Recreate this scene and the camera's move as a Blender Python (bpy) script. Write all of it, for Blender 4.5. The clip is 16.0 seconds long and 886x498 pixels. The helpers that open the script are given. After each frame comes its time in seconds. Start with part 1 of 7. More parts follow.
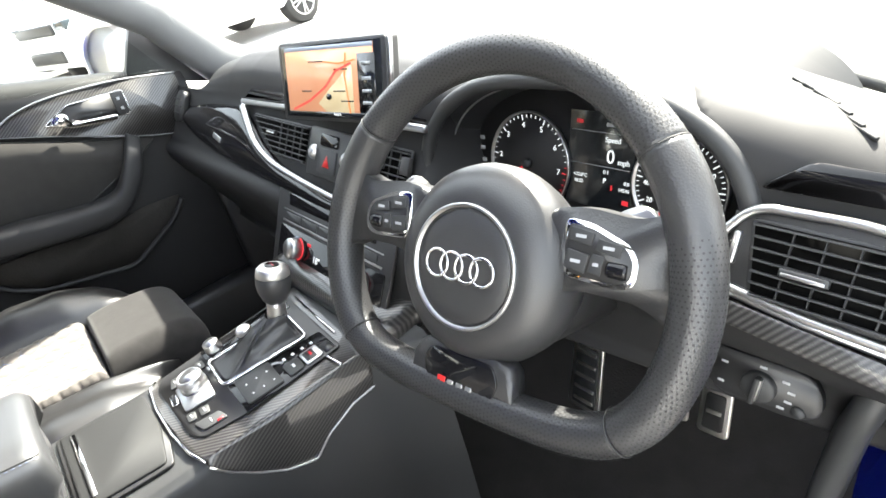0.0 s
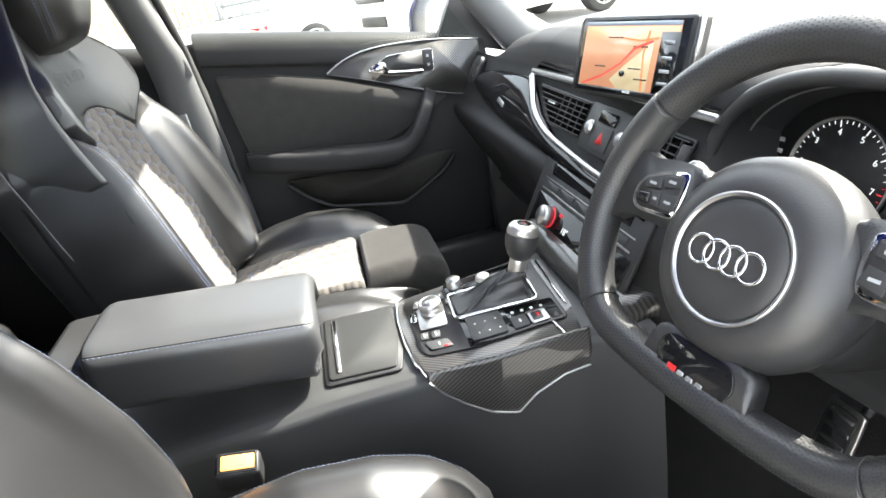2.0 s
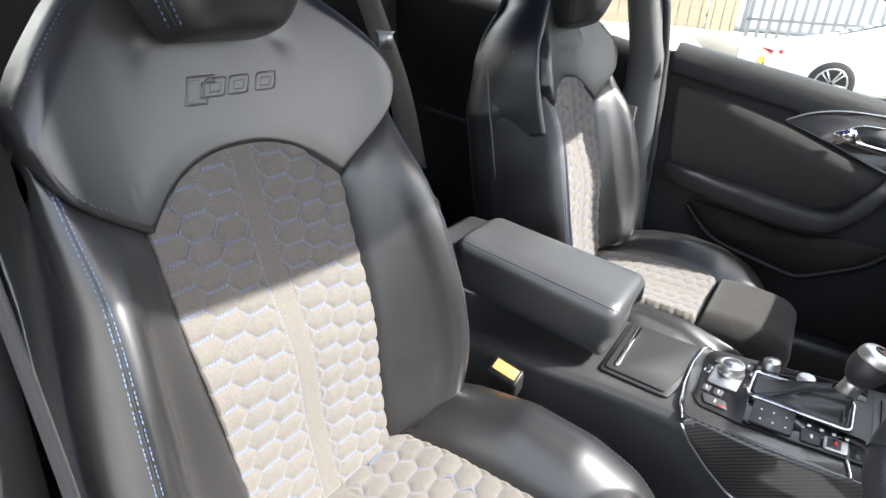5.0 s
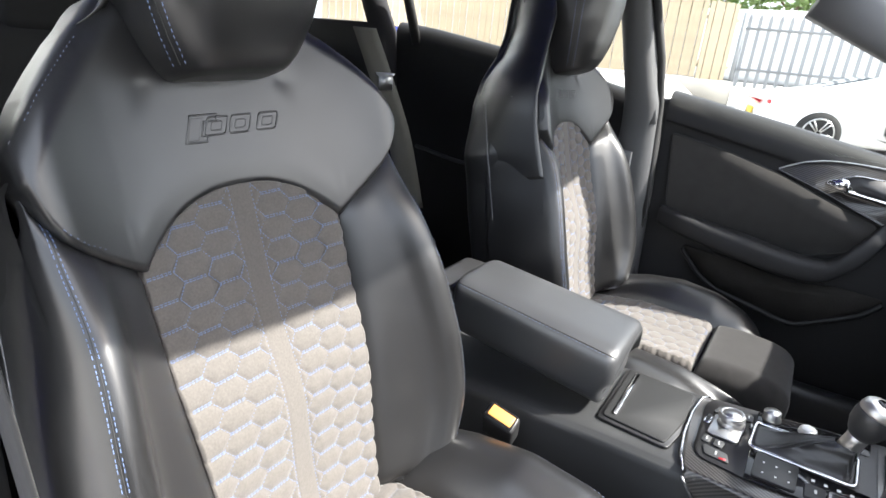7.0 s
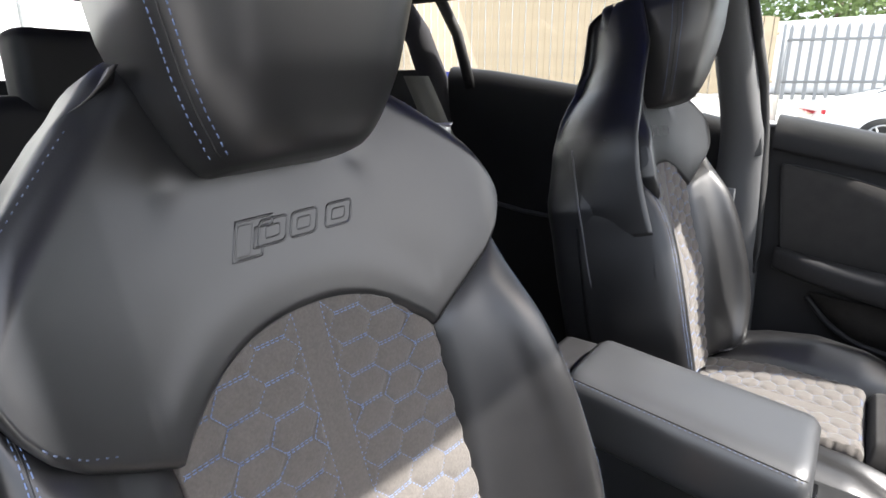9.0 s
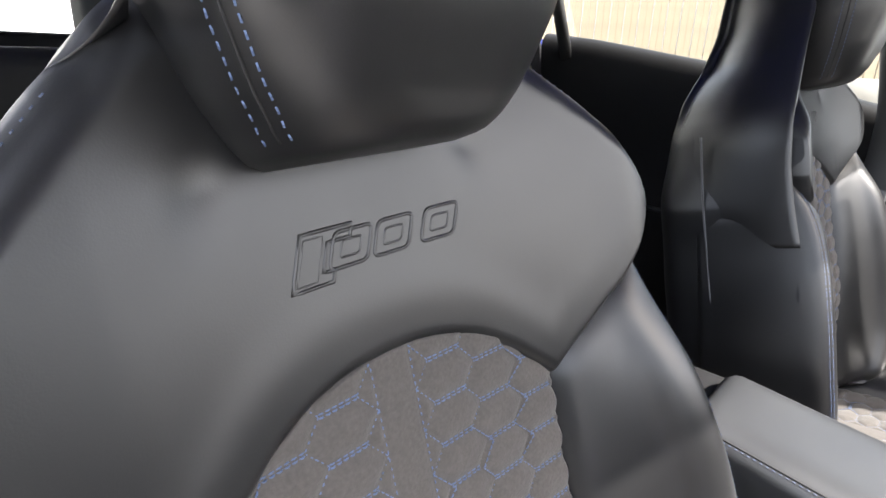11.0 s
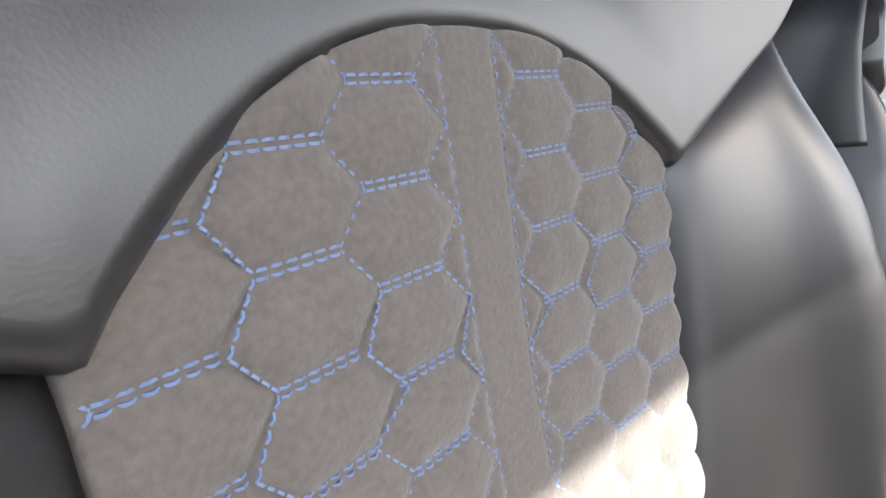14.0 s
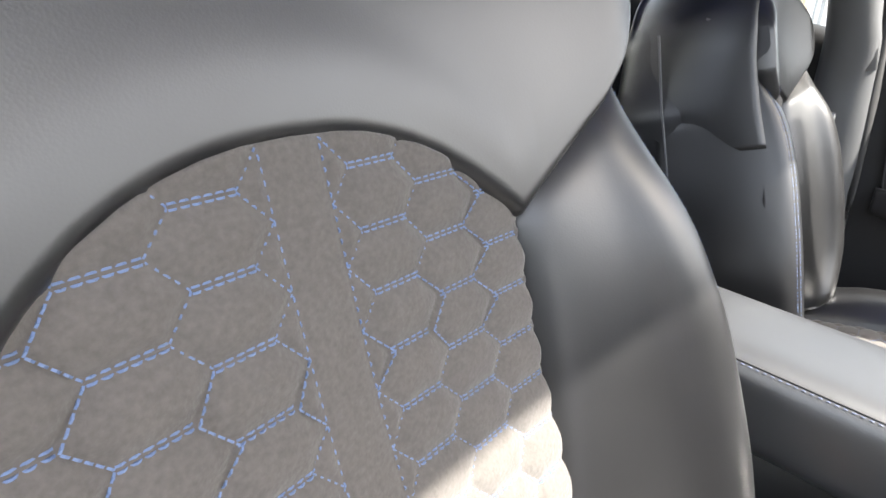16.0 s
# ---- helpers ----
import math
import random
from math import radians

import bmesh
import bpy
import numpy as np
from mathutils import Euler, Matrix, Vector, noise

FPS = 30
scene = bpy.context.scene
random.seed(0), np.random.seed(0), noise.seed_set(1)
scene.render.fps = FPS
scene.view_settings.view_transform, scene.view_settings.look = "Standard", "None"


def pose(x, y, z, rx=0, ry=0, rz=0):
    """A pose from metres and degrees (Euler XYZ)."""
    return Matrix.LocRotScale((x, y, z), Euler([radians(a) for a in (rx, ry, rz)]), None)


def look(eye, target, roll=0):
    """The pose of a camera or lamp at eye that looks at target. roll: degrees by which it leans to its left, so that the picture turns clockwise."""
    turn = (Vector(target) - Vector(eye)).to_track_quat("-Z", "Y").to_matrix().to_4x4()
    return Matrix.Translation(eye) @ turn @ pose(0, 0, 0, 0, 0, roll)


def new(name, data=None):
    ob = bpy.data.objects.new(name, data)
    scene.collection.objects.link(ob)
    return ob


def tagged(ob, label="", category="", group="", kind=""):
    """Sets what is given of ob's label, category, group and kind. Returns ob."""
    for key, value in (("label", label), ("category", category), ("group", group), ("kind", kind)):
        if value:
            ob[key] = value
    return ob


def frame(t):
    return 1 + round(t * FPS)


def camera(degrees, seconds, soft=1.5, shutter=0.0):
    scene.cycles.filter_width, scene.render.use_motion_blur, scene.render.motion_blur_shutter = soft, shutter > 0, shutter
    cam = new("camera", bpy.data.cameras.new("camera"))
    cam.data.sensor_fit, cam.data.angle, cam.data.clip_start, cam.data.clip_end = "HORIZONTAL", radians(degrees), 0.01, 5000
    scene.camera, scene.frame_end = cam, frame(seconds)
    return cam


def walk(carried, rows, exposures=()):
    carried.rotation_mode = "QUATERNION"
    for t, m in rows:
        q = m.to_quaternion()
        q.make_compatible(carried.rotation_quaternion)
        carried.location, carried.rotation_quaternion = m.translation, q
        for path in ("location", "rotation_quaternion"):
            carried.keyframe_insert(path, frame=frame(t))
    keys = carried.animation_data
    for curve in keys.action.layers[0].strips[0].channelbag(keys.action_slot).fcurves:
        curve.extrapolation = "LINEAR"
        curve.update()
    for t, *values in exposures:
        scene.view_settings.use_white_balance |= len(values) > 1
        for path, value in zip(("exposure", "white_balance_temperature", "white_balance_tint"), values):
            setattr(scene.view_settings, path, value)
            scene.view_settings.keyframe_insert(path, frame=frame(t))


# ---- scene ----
cam = camera(75.50, 16.0, soft=1.6)
PATH = [
    (0, (0.6757, 0.4236, 1.1326), (-0.4686, 1.2069, 0.3344), -14.13),
    (0.5, (0.6818, 0.4148, 1.1256), (-0.4762, 1.1825, 0.3320), -14.09),
    (1, (0.6774, 0.3990, 1.1284), (-0.5112, 1.1290, 0.3446), -13.84),
    (1.5, (0.6628, 0.3829, 1.1256), (-0.6386, 0.9397, 0.3797), -11.91),
    (2, (0.6913, 0.3902, 1.1208), (-0.7328, 0.6136, 0.4265), -11.18),
    (2.5, (0.7268, 0.4073, 1.1371), (-0.7207, 0.2712, 0.4691), -8.74),
    (3, (0.7640, 0.3851, 1.1598), (-0.6337, 0.0111, 0.4768), -4.28),
    (3.5, (0.7666, 0.4052, 1.1626), (-0.5476, -0.1883, 0.4694), -0.98),
    (4, (0.7828, 0.4248, 1.1568), (-0.4714, -0.2829, 0.4596), 1.91),
    (4.5, (0.7882, 0.4443, 1.1531), (-0.4595, -0.2705, 0.4514), 4.38),
    (5, (0.7927, 0.4606, 1.1447), (-0.4648, -0.2962, 0.5077), 4.14),
    (7.5, (0.7840, 0.4415, 1.1463), (-0.5168, -0.3238, 0.6149), 5.55),
    (8, (0.7632, 0.3934, 1.1463), (-0.5404, -0.3679, 0.6161), 5.30),
    (8.5, (0.7305, 0.3421, 1.1615), (-0.5622, -0.4460, 0.6439), 4.25),
    (9, (0.6774, 0.2943, 1.1500), (-0.5775, -0.5945, 0.7078), 0.08),
    (9.5, (0.6450, 0.2387, 1.1451), (-0.5922, -0.6757, 0.7053), 0.11),
    (12, (0.5887, 0.1657, 1.1403), (-0.4913, -0.8721, 0.5776), 2.59),
    (12.5, (0.5834, 0.1394, 1.0962), (-0.5263, -0.8763, 0.5514), 3.54),
    (13, (0.5743, 0.1255, 1.0497), (-0.5532, -0.8743, 0.5119), 3.71),
    (13.5, (0.5679, 0.1139, 1.0163), (-0.5870, -0.8494, 0.4702), 5.16),
    (14, (0.5634, 0.1050, 0.9959), (-0.6226, -0.8234, 0.4559), 4.92),
    (14.5, (0.5610, 0.0997, 0.9908), (-0.6437, -0.8048, 0.4518), 4.81),
    (15, (0.5583, 0.0965, 0.9920), (-0.6543, -0.7993, 0.4562), 4.13),
    (15.5, (0.5565, 0.0999, 0.9989), (-0.6707, -0.7620, 0.4412), 5.01),
    (16, (0.5522, 0.1542, 1.0346), (-0.6687, -0.7168, 0.4772), 2.59),
]
walk(cam, [(t, look(eye, target, roll)) for t, eye, target, roll in PATH],
     exposures=[(0, 3.2, 6800, 6), (1.5, 3.2, 6800, 6), (3, 2.7, 6600, 8), (4.5, 2.38, 6480, 9), (7.5, 2.28, 6450, 10), (9, 2.08, 6480, 12), (9.7, 2.12, 6500, 13), (12, 2.58, 6620, 12), (13, 2.76, 6680, 12), (14.5, 2.78, 6700, 11), (16, 2.74, 6650, 10)])

# ---- world, sun, exposure ----
SUN_TO = Vector((-0.16, 0.665, 0.725)).normalized()
world = bpy.data.worlds.new("sky_world")
scene.world = world
world.use_nodes = True
wn = world.node_tree
sky = wn.nodes.new("ShaderNodeTexSky")
sky.sky_type = "NISHITA"
sky.sun_disc = False
sky.sun_elevation = math.asin(SUN_TO.z)
sky.sun_rotation = math.atan2(SUN_TO.x, SUN_TO.y)
sky.air_density, sky.dust_density = 0.78, 3.6
# a thin even veil of cloud over the blue
veil = wn.nodes.new("ShaderNodeMix")
veil.data_type = "RGBA"
veil.inputs[0].default_value = 0.55
veil.inputs[7].default_value = (5.3, 5.5, 5.85, 1)
wn.links.new(sky.outputs[0], veil.inputs[6])
wn.links.new(veil.outputs[2], wn.nodes["Background"].inputs[0])
wn.nodes["Background"].inputs[1].default_value = 0.15
sun = new("sun", bpy.data.lights.new("sun", "SUN"))
sun.data.energy, sun.data.angle, sun.data.color = 4.2, radians(0.9), (1.0, 0.97, 0.91)
sun.matrix_world = look((0, 0, 30), Vector((0, 0, 30)) - SUN_TO)


# ---- materials ----
def material(name, color, rough=0.5, metal=0.0, bump=0.0, size=0.002, var=0.15, var_size=0.08, coat=0.0, sheen=0.0, spec=0.5, kind="noise", glow=0.0, color2=None):
    m = bpy.data.materials.new(name)
    m.use_nodes = True
    nt = m.node_tree
    b = nt.nodes["Principled BSDF"]
    b.inputs["Roughness"].default_value = rough
    b.inputs["Metallic"].default_value = metal
    b.inputs["Coat Weight"].default_value = coat
    b.inputs["Coat Roughness"].default_value = 0.04
    b.inputs["Sheen Weight"].default_value = sheen
    b.inputs["Specular IOR Level"].default_value = spec
    if glow:
        b.inputs["Emission Color"].default_value = (*color, 1)
        color = tuple(c * 0.3 for c in color)
        color2 = color2 and tuple(c * 0.3 for c in color2)
        b.inputs["Emission Strength"].default_value = glow
    co = nt.nodes.new("ShaderNodeTexCoord")
    broad = nt.nodes.new("ShaderNodeTexNoise")
    broad.inputs["Scale"].default_value = 1 / var_size
    broad.inputs["Detail"].default_value = 4
    nt.links.new(co.outputs["Object"], broad.inputs["Vector"])
    ramp = nt.nodes.new("ShaderNodeMix")
    ramp.data_type = "RGBA"
    low = tuple(c * (1 - var) for c in color)
    high = color2 or tuple(min(1, c * (1 + var)) for c in color)
    ramp.inputs[6].default_value, ramp.inputs[7].default_value = (*low, 1), (*high, 1)
    nt.links.new(broad.outputs["Fac"], ramp.inputs[0])
    nt.links.new(ramp.outputs[2], b.inputs["Base Color"])
    rr = nt.nodes.new("ShaderNodeMapRange")
    rr.inputs["To Min"].default_value, rr.inputs["To Max"].default_value = max(0.02, rough * 0.85), min(1, rough * 1.15)
    nt.links.new(broad.outputs["Fac"], rr.inputs["Value"])
    nt.links.new(rr.outputs[0], b.inputs["Roughness"])
    if bump:
        if kind == "noise":
            fine = nt.nodes.new("ShaderNodeTexNoise")
            fine.inputs["Detail"].default_value = 3
            out = "Fac"
        else:
            fine = nt.nodes.new("ShaderNodeTexVoronoi")
            out = "Distance"
        fine.inputs["Scale"].default_value = 1 / size
        nt.links.new(co.outputs["Object"], fine.inputs["Vector"])
        bp = nt.nodes.new("ShaderNodeBump")
        bp.inputs["Strength"].default_value = bump
        bp.inputs["Distance"].default_value = size * 0.3
        nt.links.new(fine.outputs[out], bp.inputs["Height"])
        nt.links.new(bp.outputs[0], b.inputs["Normal"])
    return m


def carbon_material(name, turn):
    """Twill weave: diagonal stripes of two yarn directions under a clear coat."""
    m = bpy.data.materials.new(name)
    m.use_nodes = True
    nt = m.node_tree
    b = nt.nodes["Principled BSDF"]
    co = nt.nodes.new("ShaderNodeTexCoord")
    mp = nt.nodes.new("ShaderNodeMapping")
    mp.inputs["Rotation"].default_value = turn
    nt.links.new(co.outputs["Object"], mp.inputs["Vector"])
    waves = []
    for axis, scale in (("X", 72.0), ("Y", 180.0)):
        w = nt.nodes.new("ShaderNodeTexWave")
        w.bands_direction = axis
        w.inputs["Scale"].default_value = scale
        nt.links.new(mp.outputs[0], w.inputs["Vector"])
        waves.append(w)
    mul = nt.nodes.new("ShaderNodeMath")
    mul.operation = "MULTIPLY"
    nt.links.new(waves[0].outputs["Fac"], mul.inputs[0])
    nt.links.new(waves[1].outputs["Fac"], mul.inputs[1])
    mix = nt.nodes.new("ShaderNodeMix")
    mix.data_type = "RGBA"
    mix.inputs[6].default_value, mix.inputs[7].default_value = (0.004, 0.004, 0.004, 1), (0.055, 0.052, 0.05, 1)
    nt.links.new(waves[0].outputs["Fac"], mix.inputs[0])
    nt.links.new(mix.outputs[2], b.inputs["Base Color"])
    bp = nt.nodes.new("ShaderNodeBump")
    bp.inputs["Strength"].default_value, bp.inputs["Distance"].default_value = 0.3, 0.0005
    nt.links.new(mul.outputs[0], bp.inputs["Height"])
    nt.links.new(bp.outputs[0], b.inputs["Normal"])
    b.inputs["Roughness"].default_value = 0.35
    b.inputs["Coat Weight"].default_value, b.inputs["Coat Roughness"].default_value = 0.6, 0.06
    return m


def glass_material(name, tint=(0.97, 0.99, 0.98)):
    m = bpy.data.materials.new(name)
    m.use_nodes = True
    nt = m.node_tree
    nt.nodes.remove(nt.nodes["Principled BSDF"])
    clear, gloss, mix = (nt.nodes.new("ShaderNode" + k) for k in ("BsdfTransparent", "BsdfGlossy", "MixShader"))
    clear.inputs[0].default_value = (*tint, 1)
    gloss.inputs["Roughness"].default_value = 0.01
    mix.inputs[0].default_value = 0.05
    nt.links.new(clear.outputs[0], mix.inputs[1])
    nt.links.new(gloss.outputs[0], mix.inputs[2])
    nt.links.new(mix.outputs[0], nt.nodes["Material Output"].inputs[0])
    return m


LEATHER = material("black_leather", (0.0105, 0.0105, 0.0110), 0.37, spec=0.85, bump=0.07, size=0.0011, var=0.12, var_size=0.05, kind="voronoi")
# greyer leather than the seats, its base also raised and blued as reflected sky
ARM_LEATHER = material("grey_armrest_leather_sky_sheen", (0.034, 0.0355, 0.038), 0.40, spec=0.9, bump=0.08, size=0.0012, var=0.12, var_size=0.05, kind="voronoi")
DASH_SKIN = material("matt_dash_skin", (0.021, 0.021, 0.022), 0.62, bump=0.12, size=0.0009, var=0.08, kind="voronoi", spec=0.22)
LEATHER_WHEEL = material("wheel_leather", (0.025, 0.025, 0.026), 0.42, spec=0.7, bump=0.2, size=0.0012, var=0.12, kind="voronoi")
LEATHER_HOLES = material("perforated_leather", (0.024, 0.024, 0.025), 0.40, spec=0.7, bump=0.30, size=0.0016, var=0.1, kind="voronoi")
SUEDE = material("grey_suede", (0.098, 0.0895, 0.082), 0.95, bump=0.6, size=0.0022, var=0.32, var_size=0.0026, sheen=0.25, spec=0.1)
DOOR_SUEDE = material("door_suede", (0.042, 0.040, 0.038), 0.95, bump=0.3, size=0.0016, var=0.25, var_size=0.03, sheen=0.15, spec=0.1)
SUEDE_DARK = material("dark_suede", (0.022, 0.021, 0.0205), 0.95, bump=0.3, size=0.0016, var=0.45, var_size=0.02, sheen=0.12, spec=0.1)
PLASTIC = material("soft_black_plastic", (0.028, 0.029, 0.030), 0.52, bump=0.12, size=0.0009, var=0.08, kind="voronoi")
DOOR_PLASTIC = material("matt_door_plastic", (0.018, 0.018, 0.019), 0.55, bump=0.12, size=0.0009, var=0.1, kind="voronoi", spec=0.28)
PLASTIC_HARD = material("hard_black_plastic", (0.022, 0.022, 0.023), 0.42, bump=0.06, size=0.001, var=0.08)
PLASTIC_GREY = material("grey_pillar_plastic", (0.13, 0.132, 0.135), 0.6, bump=0.1, size=0.0009, var=0.06)
GLOSS_BLACK = material("gloss_black", (0.008, 0.008, 0.009), 0.06, var=0.05, spec=0.35)
# near-black, hardly specular: the shade inside the vents is put into this colour
POCKET_SHADE = material("vent_pocket_shade", (0.004, 0.004, 0.004), 0.95, var=0.1, spec=0.05)
SILVER = material("satin_silver", (0.50, 0.50, 0.50), 0.34, 1.0, var=0.05)
CHROME = material("chrome", (0.80, 0.80, 0.81), 0.08, 1.0, var=0.03)
STEEL = material("brushed_steel", (0.62, 0.60, 0.57), 0.4, 1.0, var=0.08)
CARBON = carbon_material("carbon_weave", (0, 0, radians(38)))
CARBON_SIDE = carbon_material("carbon_weave_upright", (0, radians(90), radians(35)))
CARBON_FASCIA = carbon_material("carbon_weave_fascia", (radians(-60), 0, radians(38)))
CARPET = material("black_carpet", (0.034, 0.032, 0.030), 1.0, bump=0.8, size=0.004, var=0.3, var_size=0.05, spec=0.1)
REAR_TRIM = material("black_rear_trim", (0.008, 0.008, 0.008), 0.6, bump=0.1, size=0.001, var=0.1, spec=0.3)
HEADLINER = material("black_headliner", (0.03, 0.03, 0.032), 0.95, bump=0.3, size=0.002, var=0.1, spec=0.1)
RUBBER = material("black_rubber", (0.02, 0.02, 0.02), 0.7, bump=0.1, size=0.003)
BLUE_PAINT = material("blue_paint", (0.006, 0.018, 0.22), 0.16, 0.6, var=0.06, coat=0.8)
STITCH = material("pale_blue_thread", (0.115, 0.165, 0.29), 0.7, bump=0.3, size=0.0006, var=0.2, var_size=0.01)
STITCH_DIM = material("grey_blue_thread", (0.10, 0.125, 0.19), 0.7, var=0.2, var_size=0.01)
WEB = material("woven_belt", (0.10, 0.095, 0.075), 0.7, bump=0.5, size=0.002)
WHITE_MARK = material("white_print", (0.75, 0.75, 0.75), 0.6, var=0.02)
GREY_MARK = material("grey_print", (0.35, 0.36, 0.37), 0.6, var=0.02)
DARK_RED = material("dark_red_enamel", (0.16, 0.008, 0.012), 0.25, var=0.05)
RED = material("red_plastic", (0.55, 0.02, 0.02), 0.35, var=0.05)
RED_GLOW = material("red_backlight", (1.0, 0.04, 0.06), 0.5, var=0.0, glow=0.07)
WHITE_GLOW = material("white_display_ink", (0.8, 0.85, 0.9), 0.5, var=0.0, glow=0.14)
GAUGE = material("gauge_black", (0.012, 0.012, 0.013), 0.55, var=0.05)
SCREEN_LAND = material("map_land_display", (0.86, 0.40, 0.24), 0.25, var=0.04, var_size=0.05, glow=0.09, color2=(0.84, 0.52, 0.30))
SCREEN_PALE = material("map_pale_display", (0.80, 0.66, 0.42), 0.25, var=0.04, glow=0.09)
SCREEN_DARK = material("dark_display", (0.012, 0.014, 0.016), 0.12, var=0.02)
SCREEN_ROAD = material("map_red_road_display", (0.75, 0.05, 0.04), 0.3, var=0.0, glow=0.12)
SCREEN_ROAD2 = material("map_orange_road_display", (0.85, 0.28, 0.08), 0.3, var=0.0, glow=0.10)
SCREEN_SKY = material("map_blue_bar_display", (0.35, 0.42, 0.55), 0.3, var=0.0, glow=0.08)
GLASS = glass_material("clear_glass")
GLASS_SIDE = glass_material("tinted_side_glass", (0.78, 0.81, 0.79))
MIRROR = material("mirror_glass", (0.9, 0.9, 0.9), 0.02, 1.0, var=0.0)
ASPHALT = material("pale_asphalt", (0.36, 0.35, 0.335), 0.9, bump=0.6, size=0.02, var=0.25, var_size=1.5)
CONCRETE = material("concrete", (0.22, 0.21, 0.195), 0.9, bump=0.4, size=0.03, var=0.15, var_size=0.6)
FENCE_WOOD = material("weathered_fence_board", (0.24, 0.198, 0.14), 0.85, bump=0.4, size=0.02, var=0.3, var_size=0.25)
GALVANISED = material("galvanised_steel", (0.26, 0.27, 0.28), 0.5, 0.1, var=0.15, var_size=0.3)
WHITE_PAINT = material("white_car_paint", (0.80, 0.80, 0.80), 0.25, var=0.02, coat=0.6)
WHITE_METAL = material("white_sheet_metal", (0.72, 0.73, 0.72), 0.5, var=0.05, var_size=0.5)
TINTED = material("dark_car_glass", (0.02, 0.03, 0.035), 0.05, var=0.02, coat=0.4)
ALLOY = material("alloy_wheel", (0.5, 0.5, 0.5), 0.3, 1.0, var=0.05)
TYRE = material("tyre_rubber", (0.02, 0.02, 0.02), 0.8, var=0.1)
YELLOW = material("yellow_plate", (0.80, 0.55, 0.03), 0.5, var=0.03)
TAIL = material("red_lamp_glass", (0.45, 0.02, 0.03), 0.12, var=0.05, coat=0.5)
LEAF = material("leaf_green", (0.10, 0.16, 0.04), 0.7, var=0.4, var_size=0.3)
BRICK_WALL = material("dull_grey_wall", (0.20, 0.195, 0.185), 0.9, bump=0.4, size=0.03, var=0.2, var_size=0.5)
BARK = material("bark", (0.14, 0.10, 0.07), 0.9, bump=0.6, size=0.03)
GRASS = material("grass_green", (0.14, 0.19, 0.04), 0.95, bump=0.8, size=0.05, var=0.4, var_size=0.8)
BUCKLE_GLOW = material("lit_buckle_button", (1.0, 0.45, 0.12), 0.35, var=0.05, var_size=0.01, glow=0.30)
LID = material("matt_lid_plastic", (0.021, 0.0215, 0.022), 0.66, bump=0.12, size=0.0009, var=0.08, kind="voronoi", spec=0.2)
PILLAR_TRIM = material("dark_grey_pillar_trim", (0.075, 0.076, 0.078), 0.55, bump=0.1, size=0.0009, var=0.08)


# ---- geometry helpers ----
def part(name, bm, mat, parent, label="", smooth=True, kind=""):
    me = bpy.data.meshes.new(name)
    bm.normal_update()
    bmesh.ops.recalc_face_normals(bm, faces=bm.faces[:])
    bm.to_mesh(me)
    bm.free()
    for f in me.polygons:
        f.use_smooth = smooth
    me.materials.append(mat)
    ob = new(name, me)
    if parent:
        ob.parent = parent
    if label or kind:
        tagged(ob, label, kind=kind)
    return ob


def thing(name, label, category, group="", kind="", at=None):
    ob = new(name)
    ob.empty_display_size = 0.05
    if at is not None:
        ob.matrix_basis = at
    return tagged(ob, label, category, group, kind)


def settle(about, move, turn, size):
    """A pose that stretches a thing by size about a point, turns it a little and moves it."""
    m = pose(*(Vector(about) + Vector(move)), *turn) @ Matrix.Diagonal((*size, 1))
    return m @ Matrix.Translation(-Vector(about))


def add_grid(bm, fn, nu, nv, closed=False):
    """Quads of fn(u, v), u and v from 0 to 1; closed joins the last column to the first."""
    cols = nu if closed else nu + 1
    vs = [[bm.verts.new(fn(i / nu, j / nv)) for j in range(nv + 1)] for i in range(cols)]
    for i in range(nu):
        for j in range(nv):
            a, c = vs[i], vs[(i + 1) % cols]
            bm.faces.new((a[j], c[j], c[j + 1], a[j + 1]))
    return vs


def sheet(fn, nu, nv, back):
    """A solid pad: the surface fn and the same pushed by the vector back, joined round the edge."""
    bm = bmesh.new()
    top = add_grid(bm, fn, nu, nv)
    back = Vector(back)
    low = [[bm.verts.new(v.co + back) for v in col] for col in (top[0], top[-1])]
    ring = [top[i][0] for i in range(nu + 1)] + top[nu][1:] + [top[i][nv] for i in range(nu - 1, -1, -1)] + top[0][nv - 1:0:-1]
    for vlist in low:
        for v in vlist:
            bm.verts.remove(v)
    under = [bm.verts.new(v.co + back) for v in ring]
    n = len(ring)
    for i in range(n):
        bm.faces.new((ring[i], under[i], under[(i + 1) % n], ring[(i + 1) % n]))
    bm.faces.new(under)
    return bm


def spline(pts, t):
    """A point on a smooth line through pts, t from 0 to 1."""
    n = len(pts) - 1
    f = min(max(t, 0), 1) * n
    i = min(int(f), n - 1)
    f -= i
    p = [Vector(pts[min(max(i + k, 0), n)]) for k in (-1, 0, 1, 2)]
    return 0.5 * (2 * p[1] + (p[2] - p[0]) * f + (2 * p[0] - 5 * p[1] + 4 * p[2] - p[3]) * f * f + (3 * p[1] - p[0] - 3 * p[2] + p[3]) * f ** 3)


def interp(x, pairs):
    return float(np.interp(x, [p[0] for p in pairs], [p[1] for p in pairs]))


def soft_interp(x, pairs, reach=0.035):
    """Interpolation with its corners rounded off."""
    return sum(interp(x + reach * k / 3, pairs) * (4 - abs(k)) for k in range(-3, 4)) / 16


